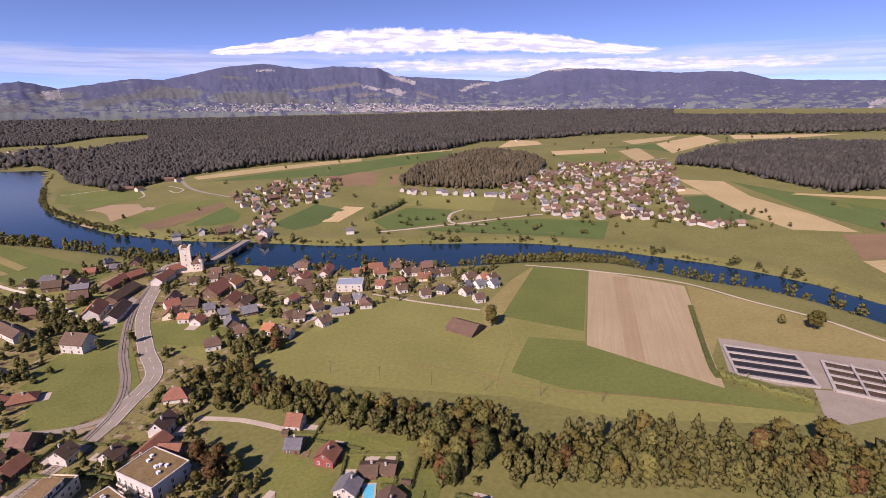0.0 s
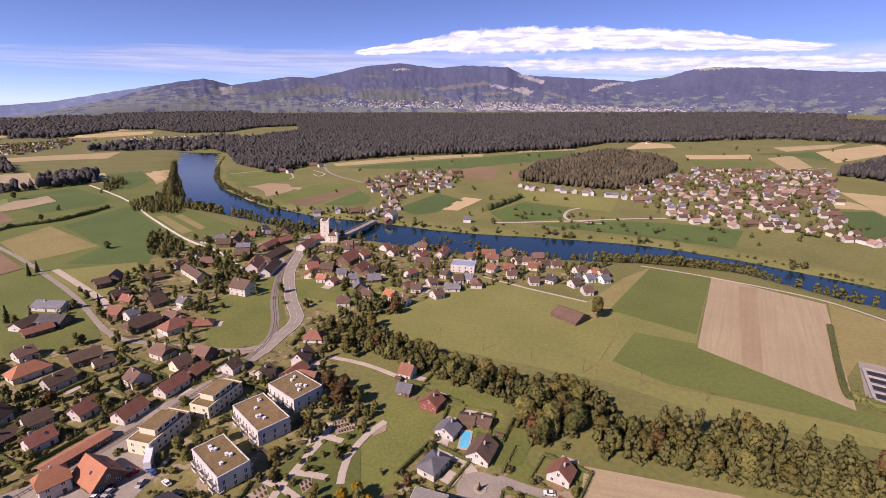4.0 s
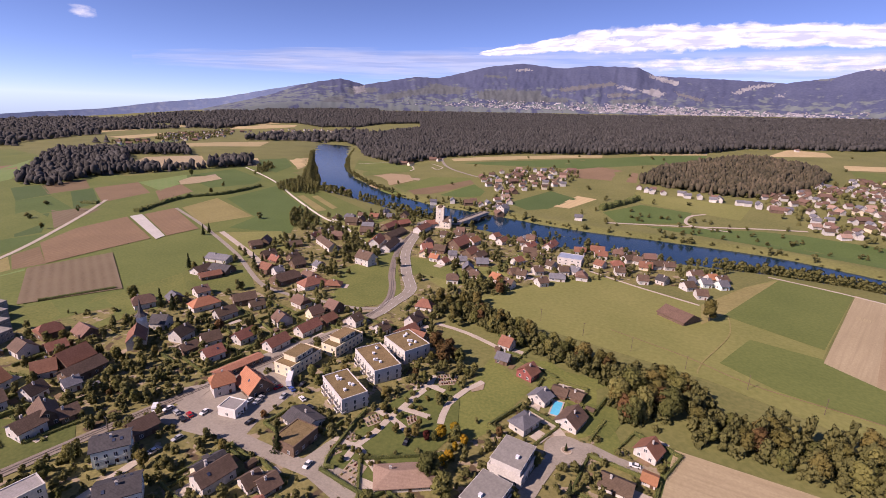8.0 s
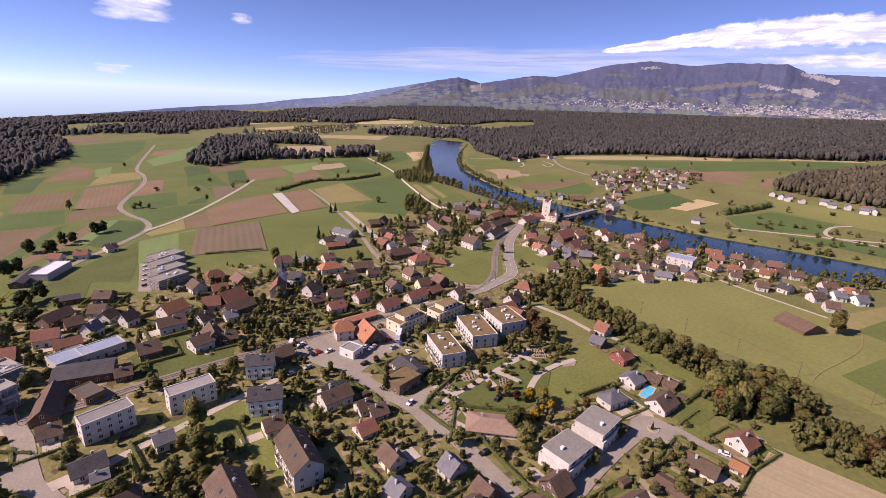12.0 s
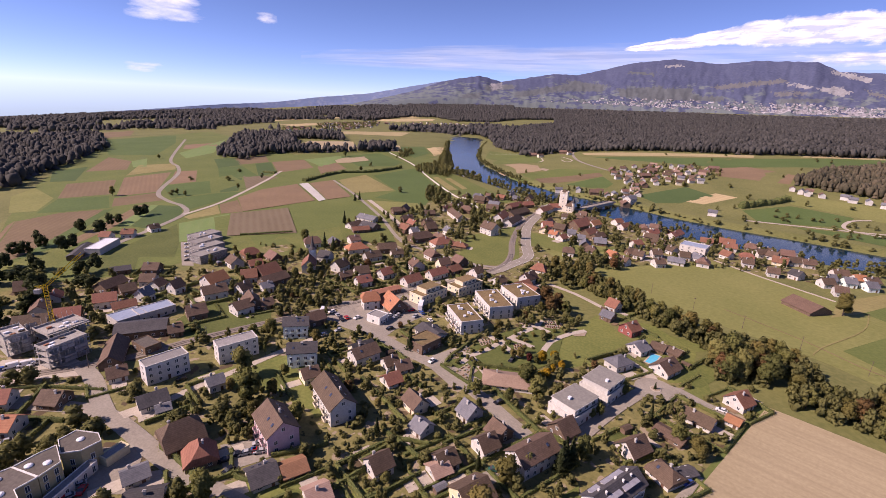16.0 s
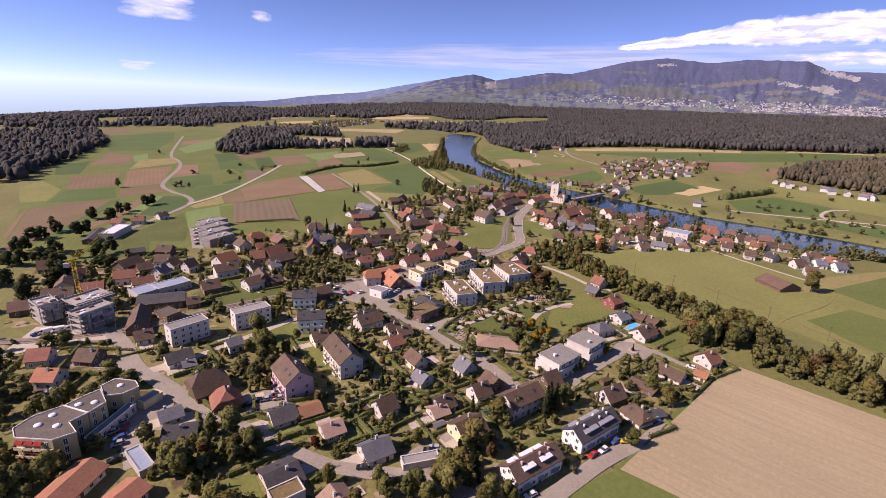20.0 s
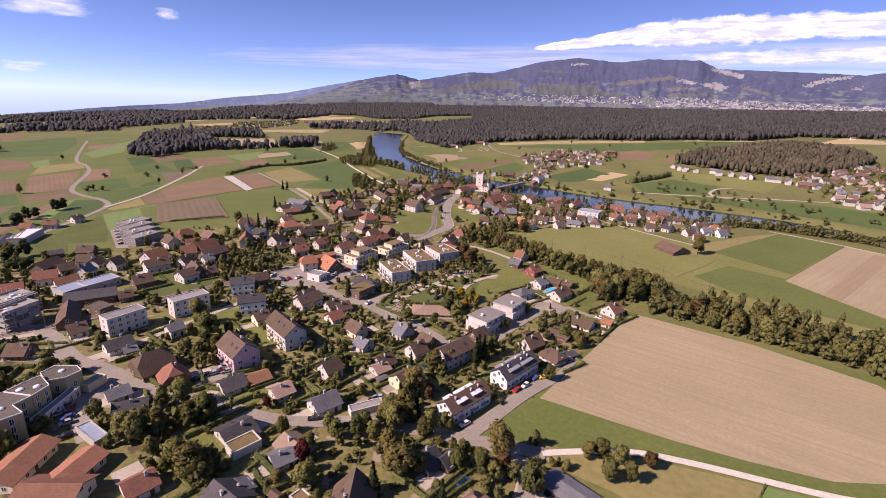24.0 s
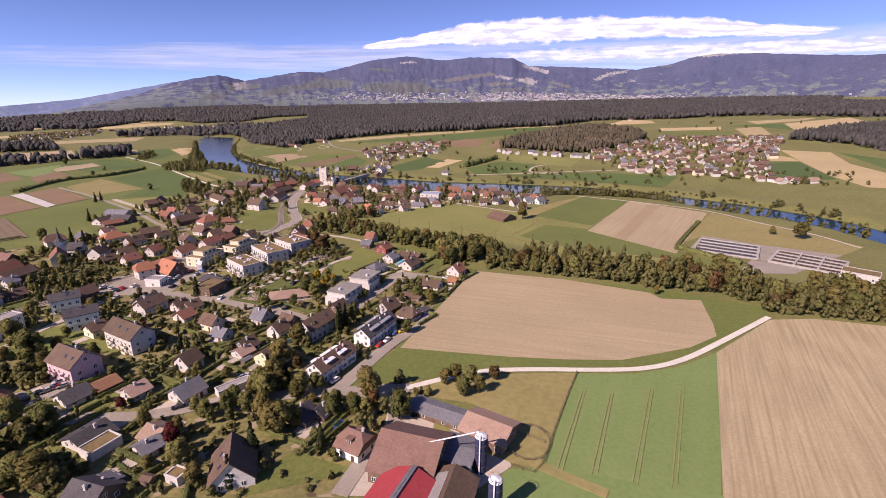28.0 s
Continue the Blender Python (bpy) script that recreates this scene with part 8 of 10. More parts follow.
house(15.2, 287.6, 19.7, 17.1, 2.3, -33, "dull", "brown", 24, name='barn', note='old field barn in the pasture', chim=0, detail=0)


# ---- castle, church, bridge ----
def castle():
    root = thing("castle", -234, 412, 0, 18, "pale stone castle with a square keep above the river", "castle")
    keep = part("keep", prism("keep", [(-4.6, -4), (4.6, -4), (4.2, 21), (-4.2, 21)], -4.4, 4.4, M["stone"]), root, None, "tall pale keep")
    part("parapet", boxes("parapet", [(-4.5, -4.5, 21, 4.5, 4.5, 21.6), (-4.5, -4.5, 21.6, -2.4, 4.5, 23), (2.4, -4.5, 21.6, 4.5, 4.5, 23)], M["stone"]), keep)
    part("keep_roof", roof_solid(7.4, 7.4, 22.0, 38, 0.0, 1.0, M["roof_brown"]), keep)
    for turn in (0, 90, 180, 270):
        part("clock_dial", tube("clock_dial", [(1.1, 0), (1.1, 0.15)], 16, M["frame"]), keep, pose(0, 0, 18.6, 0, 0, turn) @ pose(0, -4.32, 0, 90, 0, 0), "round white clock dial")
        for z in (6, 11, 15):
            part("window", WINDOWS["plain"], keep, pose(0, 0, z, 0, 0, turn) @ pose(0, 4.4, 0))
    hall = part("hall", prism("hall", [(-5.5, -4), (5.5, -4), (5.5, 7), (0, 12.5), (-5.5, 7)], 4, 11, M["stone"]), root)
    part("hall_roof", roof_solid(7, 11, 7, 45, 0.4, 0, M["roof_brown"]), hall, pose(7.5, 0, 0))
    for i in range(2):
        for s in (0, 180):
            for z in (2, 5):
                part("window", WINDOWS["plain"], hall, pose(7.5, 0, 0, 0, 0, s) @ pose(3 * (i - 0.5), 5.5, z))
    turret = part("turret", tube("turret", [(1.9, -4), (1.9, 11)], 14, M["stone"]), root, pose(12, -3.5, 0))
    part("spire", tube("spire", [(2.4, 10.9), (1.0, 14), (0.1, 18.5)], 14, M["roof_dark"]), turret, None, "pointed dark spire")
    part("curtain_wall", boxes("curtain_wall", [(-9, -8, -3, 14, -7.3, 1.6)], M["stone"]), root)


castle()
HOUSES.append((-234, 412, 20))


def church():
    root = thing("church", -244, 86, 0, -35, "white village church with a slim tower and dark spire", "church")
    tower = part("tower", boxes("tower", [(-2.3, -2.3, -1, 2.3, 2.3, 12)], M["wall_white"]), root, pose(-6, 2, 0))
    part("spire", tube("spire", [(3.3, 11.8), (1.6, 13.5), (0.8, 16.5), (0.08, 22)], 8, M["roof_dark"]), tower, None, "slim dark spire")
    part("belfry_window", WINDOWS["tall"], tower, pose(0, 2.3, 8.5))
    for turn in (0, 90, 180, 270):
        part("clock_dial", tube("clock_dial", [(1.0, 0), (1.0, 0.12)], 16, M["frame"]), tower, pose(0, 0, 10.6, 0, 0, turn) @ pose(0, -2.32, 0, 90, 0, 0))
    nave = part("nave", prism("nave", [(-4.2, -1), (4.2, -1), (4.2, 5), (0, 9.2), (-4.2, 5)], -6, 8, M["wall_white"]), root, pose(4, 0, 0))
    part("roof", roof_solid(14, 8.4, 5, 45, 0.5, 0, M["roof_red"]), nave, pose(1, 0, 0))
    for s in (0, 180):
        for i in range(4):
            part("window", WINDOWS["tall"], nave, pose(1, 0, 0, 0, 0, s) @ pose(3.2 * (i - 1.5), 4.2, 3))
    HOUSES.append((-248, 81, 14))


church()


def bridge():
    ax, ay, bx, by = -224, 431, -220, 507
    n = math.hypot(bx - ax, by - ay)
    root = thing("road_bridge", ax, ay, 0, math.degrees(math.atan2(by - ay, bx - ax)), "grey steel road bridge on piers over the river", "bridge")
    part("deck", boxes("deck", [(-6, -4.6, 0.6, n + 6, 4.6, 1.5)], M["asphalt"]), root)
    for s in (-1, 1):
        part("girder", boxes("girder", [(0, s * 4.6 - 0.2, -0.6, n, s * 4.6 + 0.2, 2.5)], M["concrete"]), root)
        part("handrail", boxes("handrail", [(0, s * 4.5 - 0.05, 2.95, n, s * 4.5 + 0.05, 3.05)] + [(i * 4, s * 4.5 - 0.05, 2.5, i * 4 + 0.1, s * 4.5 + 0.05, 2.95) for i in range(int(n / 4))], M["steel"]), root)
    for k in (0.33, 0.67):
        part("pier", prism("pier", [(-3.5, -9), (3.5, -9), (3.2, 0.6), (-3.2, 0.6)], n * k - 1.2, n * k + 1.2, M["concrete"]), root)
    for i in (0.2, 0.5, 0.8):
        part("lane_mark", boxes("lane_mark", [(n * i - 6, -0.08, 1.5, n * i + 6, 0.08, 1.512)], M["line"]), root)


bridge()
house(-205, 531, 14, 11, 6.5, 80, "slate", "white", 34, name="customs_house", note="at the head of the bridge", detail=2)


# ---- farm and water works ----
def silo(x, y, height, radius):
    root = thing("silo", x, y, 0, 0, "tall dark blue steel feed silo on the farm", "silo", "farm silos")
    part("shell", tube("shell", [(radius, 0), (radius, height)], 28, M["wall_navy"]), root)
    for i in range(1, 5):
        part("hoop", tube("hoop", [(radius + 0.05, height * i / 5), (radius + 0.08, height * i / 5 + 0.12)], 28, M["steel"]), root)
    part("lid", tube("lid", [(radius + 0.08, height), (radius * 0.9, height + 0.35), (0.3, height + 0.9)], 28, M["whiteroof"]), root, None, "pale domed lid")
    part("railing", tube("railing", [(radius, height + 0.9), (radius, height + 1.0)], 20, M["steel"], False), root)
    for i in range(6):
        a = 1.047 * i
        part("post", boxes("post", [(-0.04, -0.04, height, 0.04, 0.04, height + 1.0)], M["steel"]), root, pose(radius * math.cos(a), radius * math.sin(a), 0))
    part("ladder", boxes("ladder", [(radius + 0.05, -0.25, 0, radius + 0.15, -0.2, height + 0.8), (radius + 0.05, 0.2, 0, radius + 0.15, 0.25, height + 0.8)] + [(radius + 0.08, -0.2, 0.4 * k, radius + 0.12, 0.2, 0.4 * k + 0.05) for k in range(int(height / 0.4))], M["steel"]), root)
    part("blower_pipe", boxes("blower_pipe", [(-0.15, -radius - 0.4, 0, 0.15, -radius - 0.1, height + 0.6), (-0.15, -radius - 0.4, height + 0.6, 0.15, 0, height + 0.85)], M["whiteroof"]), root, None, "pale filling pipe")
    return root


silo(58.3, -20.2, 11.5, 1.7)
silo(64.7, -34.3, 11.0, 1.7)


def filling_pipe():
    a, b = Vector((57.5, -19.5, 12.3)), Vector((44, -24, 9.2))
    root = thing("conveyor_pipe", a.x, a.y, 0, 0, "long pale pipe from the silo to the barn", "pipe")
    d = b - a
    me = tube("tube", [(0.2, 0), (0.2, d.length)], 10, M["whiteroof"])
    ob = part("tube", me, root)
    ob.matrix_basis = Matrix.Translation((0, 0, a.z)) @ d.to_track_quat("Z", "Y").to_matrix().to_4x4()


filling_pipe()


def settling_tank(x, y, length, width, turn, lanes, across, water):
    root = thing("settling_tank", x, y, 0.1, turn, "long concrete settling tank with dark water channels", "water tank", "settling tanks")
    a, b = length / 2, width / 2
    part("floor", boxes("floor", [(-a, -b, 0, a, b, 0.16)], M["concrete"]), root)
    w = width / lanes
    for i in range(lanes + 1):
        y0 = -b + i * w
        part("channel_wall", boxes("channel_wall", [(-a, y0 - 0.9, 0.16, a, y0 + 0.9, 1.3)], M["concrete"]), root)
        part("walkway_rail", boxes("walkway_rail", [(-a, y0 - 0.03, 2.2, a, y0 + 0.03, 2.28)] + [(-a + 3 * k, y0 - 0.03, 1.3, -a + 3 * k + 0.06, y0 + 0.03, 2.2) for k in range(int(length / 3))], M["steel"]), root)
    for s in (-1, 1):
        part("end_wall", boxes("end_wall", [(s * a - 0.8, -b, 0.16, s * a + 0.8, b, 1.35)], M["concrete"]), root)
    for i in range(lanes):
        y0 = -b + i * w
        part("water", boxes("water", [(-a + 0.8, y0 + 0.9, 0.16, a - 0.8, y0 + w - 0.9, 0.7)], M[water]), root, None, "dark still water")
    for k in across:
        part("scraper_bridge", boxes("scraper_bridge", [(a * k - 0.6, -b - 0.5, 1.5, a * k + 0.6, b + 0.5, 1.9)], M["concrete"]), root)


settling_tank(186, 241, 38, 36, -19, 4, (), "slurry")
settling_tank(229, 221, 38, 34, -28, 4, (-0.3, 0.35), "sludge")
flat_block(246, 196, 18, 12, 4, -28, "gravelroof", "grey", detail=1, name="pump_house", note="with a brown gravel roof")


# ---- railway ----
def railway():
    line = smooth_line(RAIL, 8)
    v, f = ribbon(line, 2.6, 0, 0.3, 0.3)
    LANES.extend((p.x, p.y, 4) for p in line)
    root = tagged(new("railway_track", mesh("railway_track", v, f, M["ballast"])), "single railway track on brown ballast through the village", "railway", "", "structure")
    for s in (-0.72, 0.72):
        v, f = ribbon(line, 0.07, s, 0.47, 0.15)
        part("rail", mesh("rail", v, f, M["steel"]), root)
    sl = boxes("sleeper", [(-0.13, -1.2, 0, 0.13, 1.2, 0.1)], M["timber"])
    total = smooth_line(RAIL[6:10], 1.4)
    for i in range(0, min(len(total) - 1, 110)):
        d = total[i + 1] - total[i]
        part("sleeper", sl, root, pose(total[i].x, total[i].y, 0.29, 0, 0, math.degrees(math.atan2(d.y, d.x))))
    pole = boxes("mast", [(-0.12, -0.12, 0, 0.12, 0.12, 7), (-0.06, -2.6, 6.2, 0.06, 0.1, 6.34)], M["steel"])
    for i in range(6, len(line) - 2, 5):
        d = line[i + 1] - line[i]
        s = Vector((-d.y, d.x)).normalized() * 3.2
        m = thing("catenary_mast", line[i].x + s.x, line[i].y + s.y, 0, math.degrees(math.atan2(d.y, d.x)), "slim grey catenary mast beside the track", "mast", "catenary masts")
        part("mast", pole, m)


railway()


def pool():
    root = thing("swimming_pool", -28, 145.6, 0.2, 4, "bright blue garden swimming pool with pale edging", "pool")
    part("edging", boxes("edging", [(-2.6, -6.2, 0, 2.6, -5.4, 0.25), (-2.6, 5.4, 0, 2.6, 6.2, 0.25), (-2.6, -5.4, 0, -1.9, 5.4, 0.25), (1.9, -5.4, 0, 2.6, 5.4, 0.25)], M["paving"]), root)
    part("water", boxes("water", [(-1.9, -5.4, 0.02, 1.9, 5.4, 0.2)], M["pool"]), root, None, "clear blue water")
    HOUSES.append((-28, 145.6, 7))


pool()
turning = tagged(new("turning_circle", tube("turning_circle", [(8.8, 0), (8.8, 0.32)], 40, M["asphalt"])), "round grey turning circle at the end of the street", "road", "", "structure")
turning.location = (-17.0, 120.2, 0)
LANES.append((-17.0, 120.2, 9.5))
kerb = thing("traffic_island", -17.0, 120.2, 0.32, 0, "small round island with pale kerb and a bush", "traffic island")
part("kerb", tube("kerb", [(2.3, 0), (2.3, 0.2), (1.9, 0.2)], 24, M["paving"]), kerb)
part("bed", tube("bed", [(1.9, 0.1), (1.9, 0.24)], 24, M["soil"]), kerb)


def crane():
    root = thing("tower_crane", -238.2, -56, 0, 0, "yellow lattice tower crane on the building site", "crane")
    h = 24

    def lattice(name, length, w, parent, place):
        spans = [(-w, -w, 0, -w + 0.16, -w + 0.16, length), (w - 0.16, -w, 0, w, -w + 0.16, length), (-w, w - 0.16, 0, -w + 0.16, w, length), (w - 0.16, w - 0.16, 0, w, w, length)]
        for k in range(int(length / 1.6)):
            z = 1.6 * k
            spans += [(-w, -w, z, w, -w + 0.1, z + 0.12), (-w, w - 0.1, z, w, w, z + 0.12), (-w, -w, z, -w + 0.1, w, z + 0.12), (w - 0.1, -w, z, w, w, z + 0.12)]
        return part(name, boxes(name, spans, M["car_yellow"]), parent, place)

    lattice("mast", h, 0.9, root, pose(0, 0, 0))
    lattice("jib", 24, 0.7, root, pose(0, 0, h, -48, 0, -35))
    lattice("counter_jib", 4, 0.7, root, pose(0, 0, h, 92, 0, -35))
    part("counterweight", boxes("counterweight", [(-1, -1.2, -2, 1, 1.2, 0)], M["concrete"]), root, pose(2, -3, h, 0, 0, -35))
    part("base", boxes("base", [(-2.4, -2.4, -0.2, 2.4, 2.4, 0.8)], M["concrete"]), root)


crane()


# ---- vehicles ----
def vehicle(x, y, turn, colour, kind="car"):
    said = {"car": "parked car", "van": "parked delivery van", "trailer": "parked lorry trailer"}[kind]
    root = thing(kind, x, y, zat(x, y) + 0.3, turn, f"{colour} {said} on the paved ground", kind, "parked vehicles")
    LANES.append((x, y, 4))
    paint = M["car_" + colour]
    if kind == "trailer":
        part("box", boxes("box", [(-5.5, -1.25, 1.0, 5.5, 1.25, 3.9)], paint), root)
        part("chassis", boxes("chassis", [(-5.4, -1.0, 0.7, 5.4, 1.0, 1.0)], M["rubber"]), root)
        spots, rad = (-4.4, -3.2, 3.6), 0.5
        wide = 1.15
    else:
        n, w, hood, top = (4.3, 0.88, 0.85, 1.45) if kind == "car" else (5.4, 1.0, 1.25, 2.3)
        a = n / 2
        if kind == "car":
            prof = [(-a, 0.35), (-a, 0.8), (-a * 0.92, 0.95), (a * 0.5, 0.95), (a * 0.95, 0.8), (a, 0.6), (a, 0.35)]
            cab = [(-a * 0.86, 0.94), (-a * 0.6, top), (a * 0.12, top), (a * 0.48, 0.94)]
        else:
            prof = [(-a, 0.4), (-a, top), (a * 0.5, top), (a * 0.62, 1.25), (a * 0.96, 1.0), (a, 0.7), (a, 0.4)]
            cab = [(a * 0.3, 1.25), (a * 0.34, top - 0.12), (a * 0.5, top - 0.12), (a * 0.63, 1.25)]
        part("body", prism("body", [(p, q) for p, q in prof], -w, w, paint), root, pose(0, 0, 0, 0, 0, 90))
        part("cabin", prism("cabin", cab, -w * 0.88 if kind == "car" else -w - 0.02, w * 0.88 if kind == "car" else w + 0.02, M["glass"]), root, pose(0, 0, 0, 0, 0, 90), "dark glazed cabin")
        if kind == "car":
            part("roof_panel", boxes("roof_panel", [(-a * 0.58, -w * 0.82, top, a * 0.1, w * 0.82, top + 0.04)], paint), root, pose(0, 0, 0, 0, 0, 180))
        spots, rad, wide = (-a * 0.62, a * 0.62), 0.33, w
    wheel = tube("wheel", [(rad, -0.11), (rad, 0.11)], 12, M["rubber"])
    for u in spots:
        for s in (-1, 1):
            part("wheel", wheel, root, pose(u, s * (wide - 0.1), rad, 90, 0, 0))
    return root


def hedge(points, high, wide):
    """A clipped or wild hedge in one body with an uneven top."""
    line = smooth_line(points, 1.2 if high < 2.5 else 3.0)
    r = rng(points[0][0], points[0][1])
    v, f = [], []
    n = len(line)
    wild = high > 2.5
    for i, p in enumerate(line):
        d = (line[min(i + 1, n - 1)] - line[max(i - 1, 0)]).normalized()
        s = Vector((-d.y, d.x))
        z = zat(p.x, p.y)
        h, w = high * (r.uniform(0.6, 1.25) if wild else r.uniform(0.92, 1.06)), wide / 2 * (r.uniform(0.7, 1.3) if wild else r.uniform(0.9, 1.1))
        for k, q in ((-w, -0.2), (-w * 1.05, h * 0.6), (-w * 0.7, h), (w * 0.7, h * r.uniform(0.95, 1.03)), (w * 1.05, h * 0.6), (w, -0.2)):
            c = p + s * k
            v.append((c.x, c.y, z + q))
    for i in range(n - 1):
        f += [(6 * i + k, 6 * i + k + 6, 6 * i + k + 7, 6 * i + k + 1) for k in range(5)]
    f += [tuple(range(6)), tuple(range(6 * n - 1, 6 * n - 7, -1))]
    ob = tagged(new("hedge", mesh("hedge", v, f, M["hedge"])), "wild field hedge of bushes" if wild else "dark green clipped garden hedge", "hedge", "hedges")
    # loose leaves over the body
    spots = [v[6 * i + k] for i in range(n) for k in (1, 2, 3, 4)]
    rs = np.random.RandomState(int(abs(points[0][0]) * 10) % 9999)
    pos = np.repeat(np.array(spots), 5, 0) + rs.normal(size=(len(spots) * 5, 3)) * (0.35 if not wild else 0.9)
    m = len(pos)
    a, b = rs.normal(size=(m, 3)), rs.normal(size=(m, 3))
    a /= np.linalg.norm(a, axis=1)[:, None]
    b /= np.linalg.norm(b, axis=1)[:, None]
    k = (0.22 if not wild else 0.6) * rs.uniform(0.6, 1.3, (m, 1))
    lv = np.stack([pos - a * k, pos + b * k, pos + a * k, pos - b * k], 1).reshape(-1, 3)
    part("leaves", mesh("leaves", lv.tolist(), np.arange(m * 4).reshape(-1, 4).tolist(), M["leaf"]), ob)
    LANES.extend((p.x, p.y, 1.0) for p in line)
    return ob

# ---- vehicles ----
vehicle(-2.6, 8.6, 75, "white", "car")
for k, colour in enumerate(("white", "white", "silver", "white", "black")):
    vehicle(-349.0 + 10.0 * k, 41.4 - 3.3 * k, 60, colour, "car")
vehicle(23.2, -21.2, 67, "white", "car")
vehicle(32.8, -2.4, 85, "black", "car")
vehicle(-97.6, -23.7, 57, "blue", "car")
vehicle(-94.2, -33.0, 99, "black", "car")
vehicle(-45.5, -20.6, 47, "black", "car")
vehicle(4.9, 50.4, 77, "blue", "car")
vehicle(7.4, 53.0, 50, "yellow", "car")
vehicle(4.0, 43.2, 79, "white", "car")
vehicle(2.6, 38.4, 81, "red", "car")
vehicle(-176.2, 53.4, 136, "white", "van")
vehicle(-157.1, 63.0, 98, "white", "car")
vehicle(-146.4, 83.5, 82, "black", "car")
vehicle(-137.7, 88.5, 101, "silver", "car")
vehicle(-108.3, 93.6, -22, "silver", "car")
vehicle(-106.1, -39.1, 4, "black", "car")
vehicle(-116.3, -42.7, 7, "white", "van")
vehicle(-99.4, -32.2, 71, "black", "car")
vehicle(-95.6, -22.0, 63, "silver", "car")
vehicle(-99.7, -20.4, 68, "silver", "car")
vehicle(-166.9, -35.3, 77, "red", "car")
vehicle(-166.7, -27.8, 77, "red", "car")
vehicle(-157.0, -26.0, 74, "black", "car")
vehicle(-36.4, 29.6, 35, "green", "car")
vehicle(-57.7, 60.5, 75, "black", "car")
vehicle(7.9, 124.8, 7, "white", "car")
vehicle(11.4, 72.3, 73, "blue", "car")
vehicle(-98.2, 62.3, 99, "white", "car")
vehicle(-115.4, -67.4, 144, "red", "car")
vehicle(-118.4, -67.7, 84, "silver", "car")
vehicle(-115.4, -72.1, 86, "red", "car")
vehicle(-100.5, -73.7, 82, "black", "car")
vehicle(-157.0, -81.0, 86, "silver", "car")
vehicle(-144.0, 79.4, 88, "silver", "car")
vehicle(-73.7, 91.3, 101, "black", "car")
vehicle(-144.2, 99.1, 128, "white", "trailer")
vehicle(-152.2, 37.9, 92, "white", "car")
vehicle(-135.7, 68.4, 82, "black", "car")
vehicle(-148.8, 92.1, 96, "silver", "car")
vehicle(-144.8, 92.0, 76, "red", "car")
vehicle(-137.1, 99.8, 93, "black", "car")
vehicle(-147.8, 78.4, 90, "white", "car")
vehicle(-145.2, 81.9, 88, "silver", "car")
vehicle(-153.3, 73.3, 90, "black", "car")
vehicle(-138.6, 94.4, -16, "blue", "car")
vehicle(-129.1, 91.4, -18, "white", "car")
vehicle(-121.6, 88.5, -19, "black", "car")
vehicle(-166.8, 56.8, -9, "silver", "car")
vehicle(-160.7, 58.7, -15, "red", "car")
vehicle(-160.7, 55.4, -14, "black", "car")
vehicle(-151.6, 67.7, 97, "silver", "car")
vehicle(-144.6, 70.0, 56, "white", "car")
vehicle(-214.9, -74.4, 86, "white", "van")
vehicle(-214.7, -72.0, 86, "silver", "car")
vehicle(-213.1, -70.0, 83, "white", "van")
vehicle(-211.4, -67.7, 126, "white", "car")
vehicle(-215.1, -77.6, 86, "blue", "car")
vehicle(-211.1, -64.8, 83, "silver", "van")
vehicle(-151.4, 47.1, 86, "silver", "car")
vehicle(-172.1, 56.7, 84, "white", "car")
vehicle(-99.3, -28.4, 65, "black", "car")
vehicle(-98.2, -26.0, 67, "silver", "car")
vehicle(-97.1, -23.5, 63, "red", "car")
vehicle(-103.0, -15.1, 65, "white", "car")
vehicle(-123.9, -68.1, 86, "black", "car")
vehicle(-115.2, -71.0, 86, "silver", "car")
vehicle(-110.5, -69.8, 85, "blue", "car")
vehicle(-107.7, -71.1, 81, "silver", "car")
vehicle(-36.5, -0.2, 39, "black", "car")
vehicle(-36.2, 2.1, 39, "silver", "car")

# ---- hedges ----
hedge([(-46.4, -19.4), (-45.5, -9.5), (-44.9, 1.6)], 2, 1.2)
hedge([(-70.4, -20.6), (-66.8, -13.4), (-63.7, -5.0)], 1.6, 1.2)
hedge([(-51.7, -35.6), (-52.3, -31.4), (-53.1, -27.5)], 1.6, 1.2)
hedge([(-42.3, -48.6), (-43.3, -39.5)], 1.6, 1.2)
hedge([(-36.5, -42.8), (-34.6, -35.6)], 2, 1.2)
hedge([(-66.5, 67.2), (-54.3, 62.8), (-34.5, 57.0)], 1.5, 1.2)
hedge([(-93.0, 63.1), (-71.4, 61.7), (-66.5, 67.2)], 1.5, 1.2)
hedge([(-99.4, 54.8), (-111.5, 48.2)], 1.5, 1.2)
hedge([(-91.4, -20.1), (-86.6, -10.3), (-84.0, -3.0)], 1.6, 1.2)
hedge([(-102.8, -28.4), (-91.5, -32.4), (-83.4, -28.0)], 1.4, 1.2)
hedge([(-119.9, -44.9), (-111.8, -43.2), (-99.0, -41.6)], 2.2, 1.2)
hedge([(-69.9, 16.0), (-59.3, 22.7)], 1.5, 1.2)
hedge([(-65.5, -13.0), (-65.5, 0.1)], 2.0, 1.2)
hedge([(-89.2, 66.5), (-94.2, 68.0), (-100.2, 100.1)], 1.5, 1.2)
hedge([(-69.0, 0.4), (-68.9, 12.6)], 1.8, 1.2)
hedge([(-26.4, 59.3), (-35.3, 58.2)], 1.8, 1.2)
hedge([(-548.0, 259.7), (-583.2, 339.1), (-567.9, 393.3), (-581.8, 465.8)], 4, 5)
hedge([(-652.9, 254.1), (-633.6, 262.4)], 3, 6)
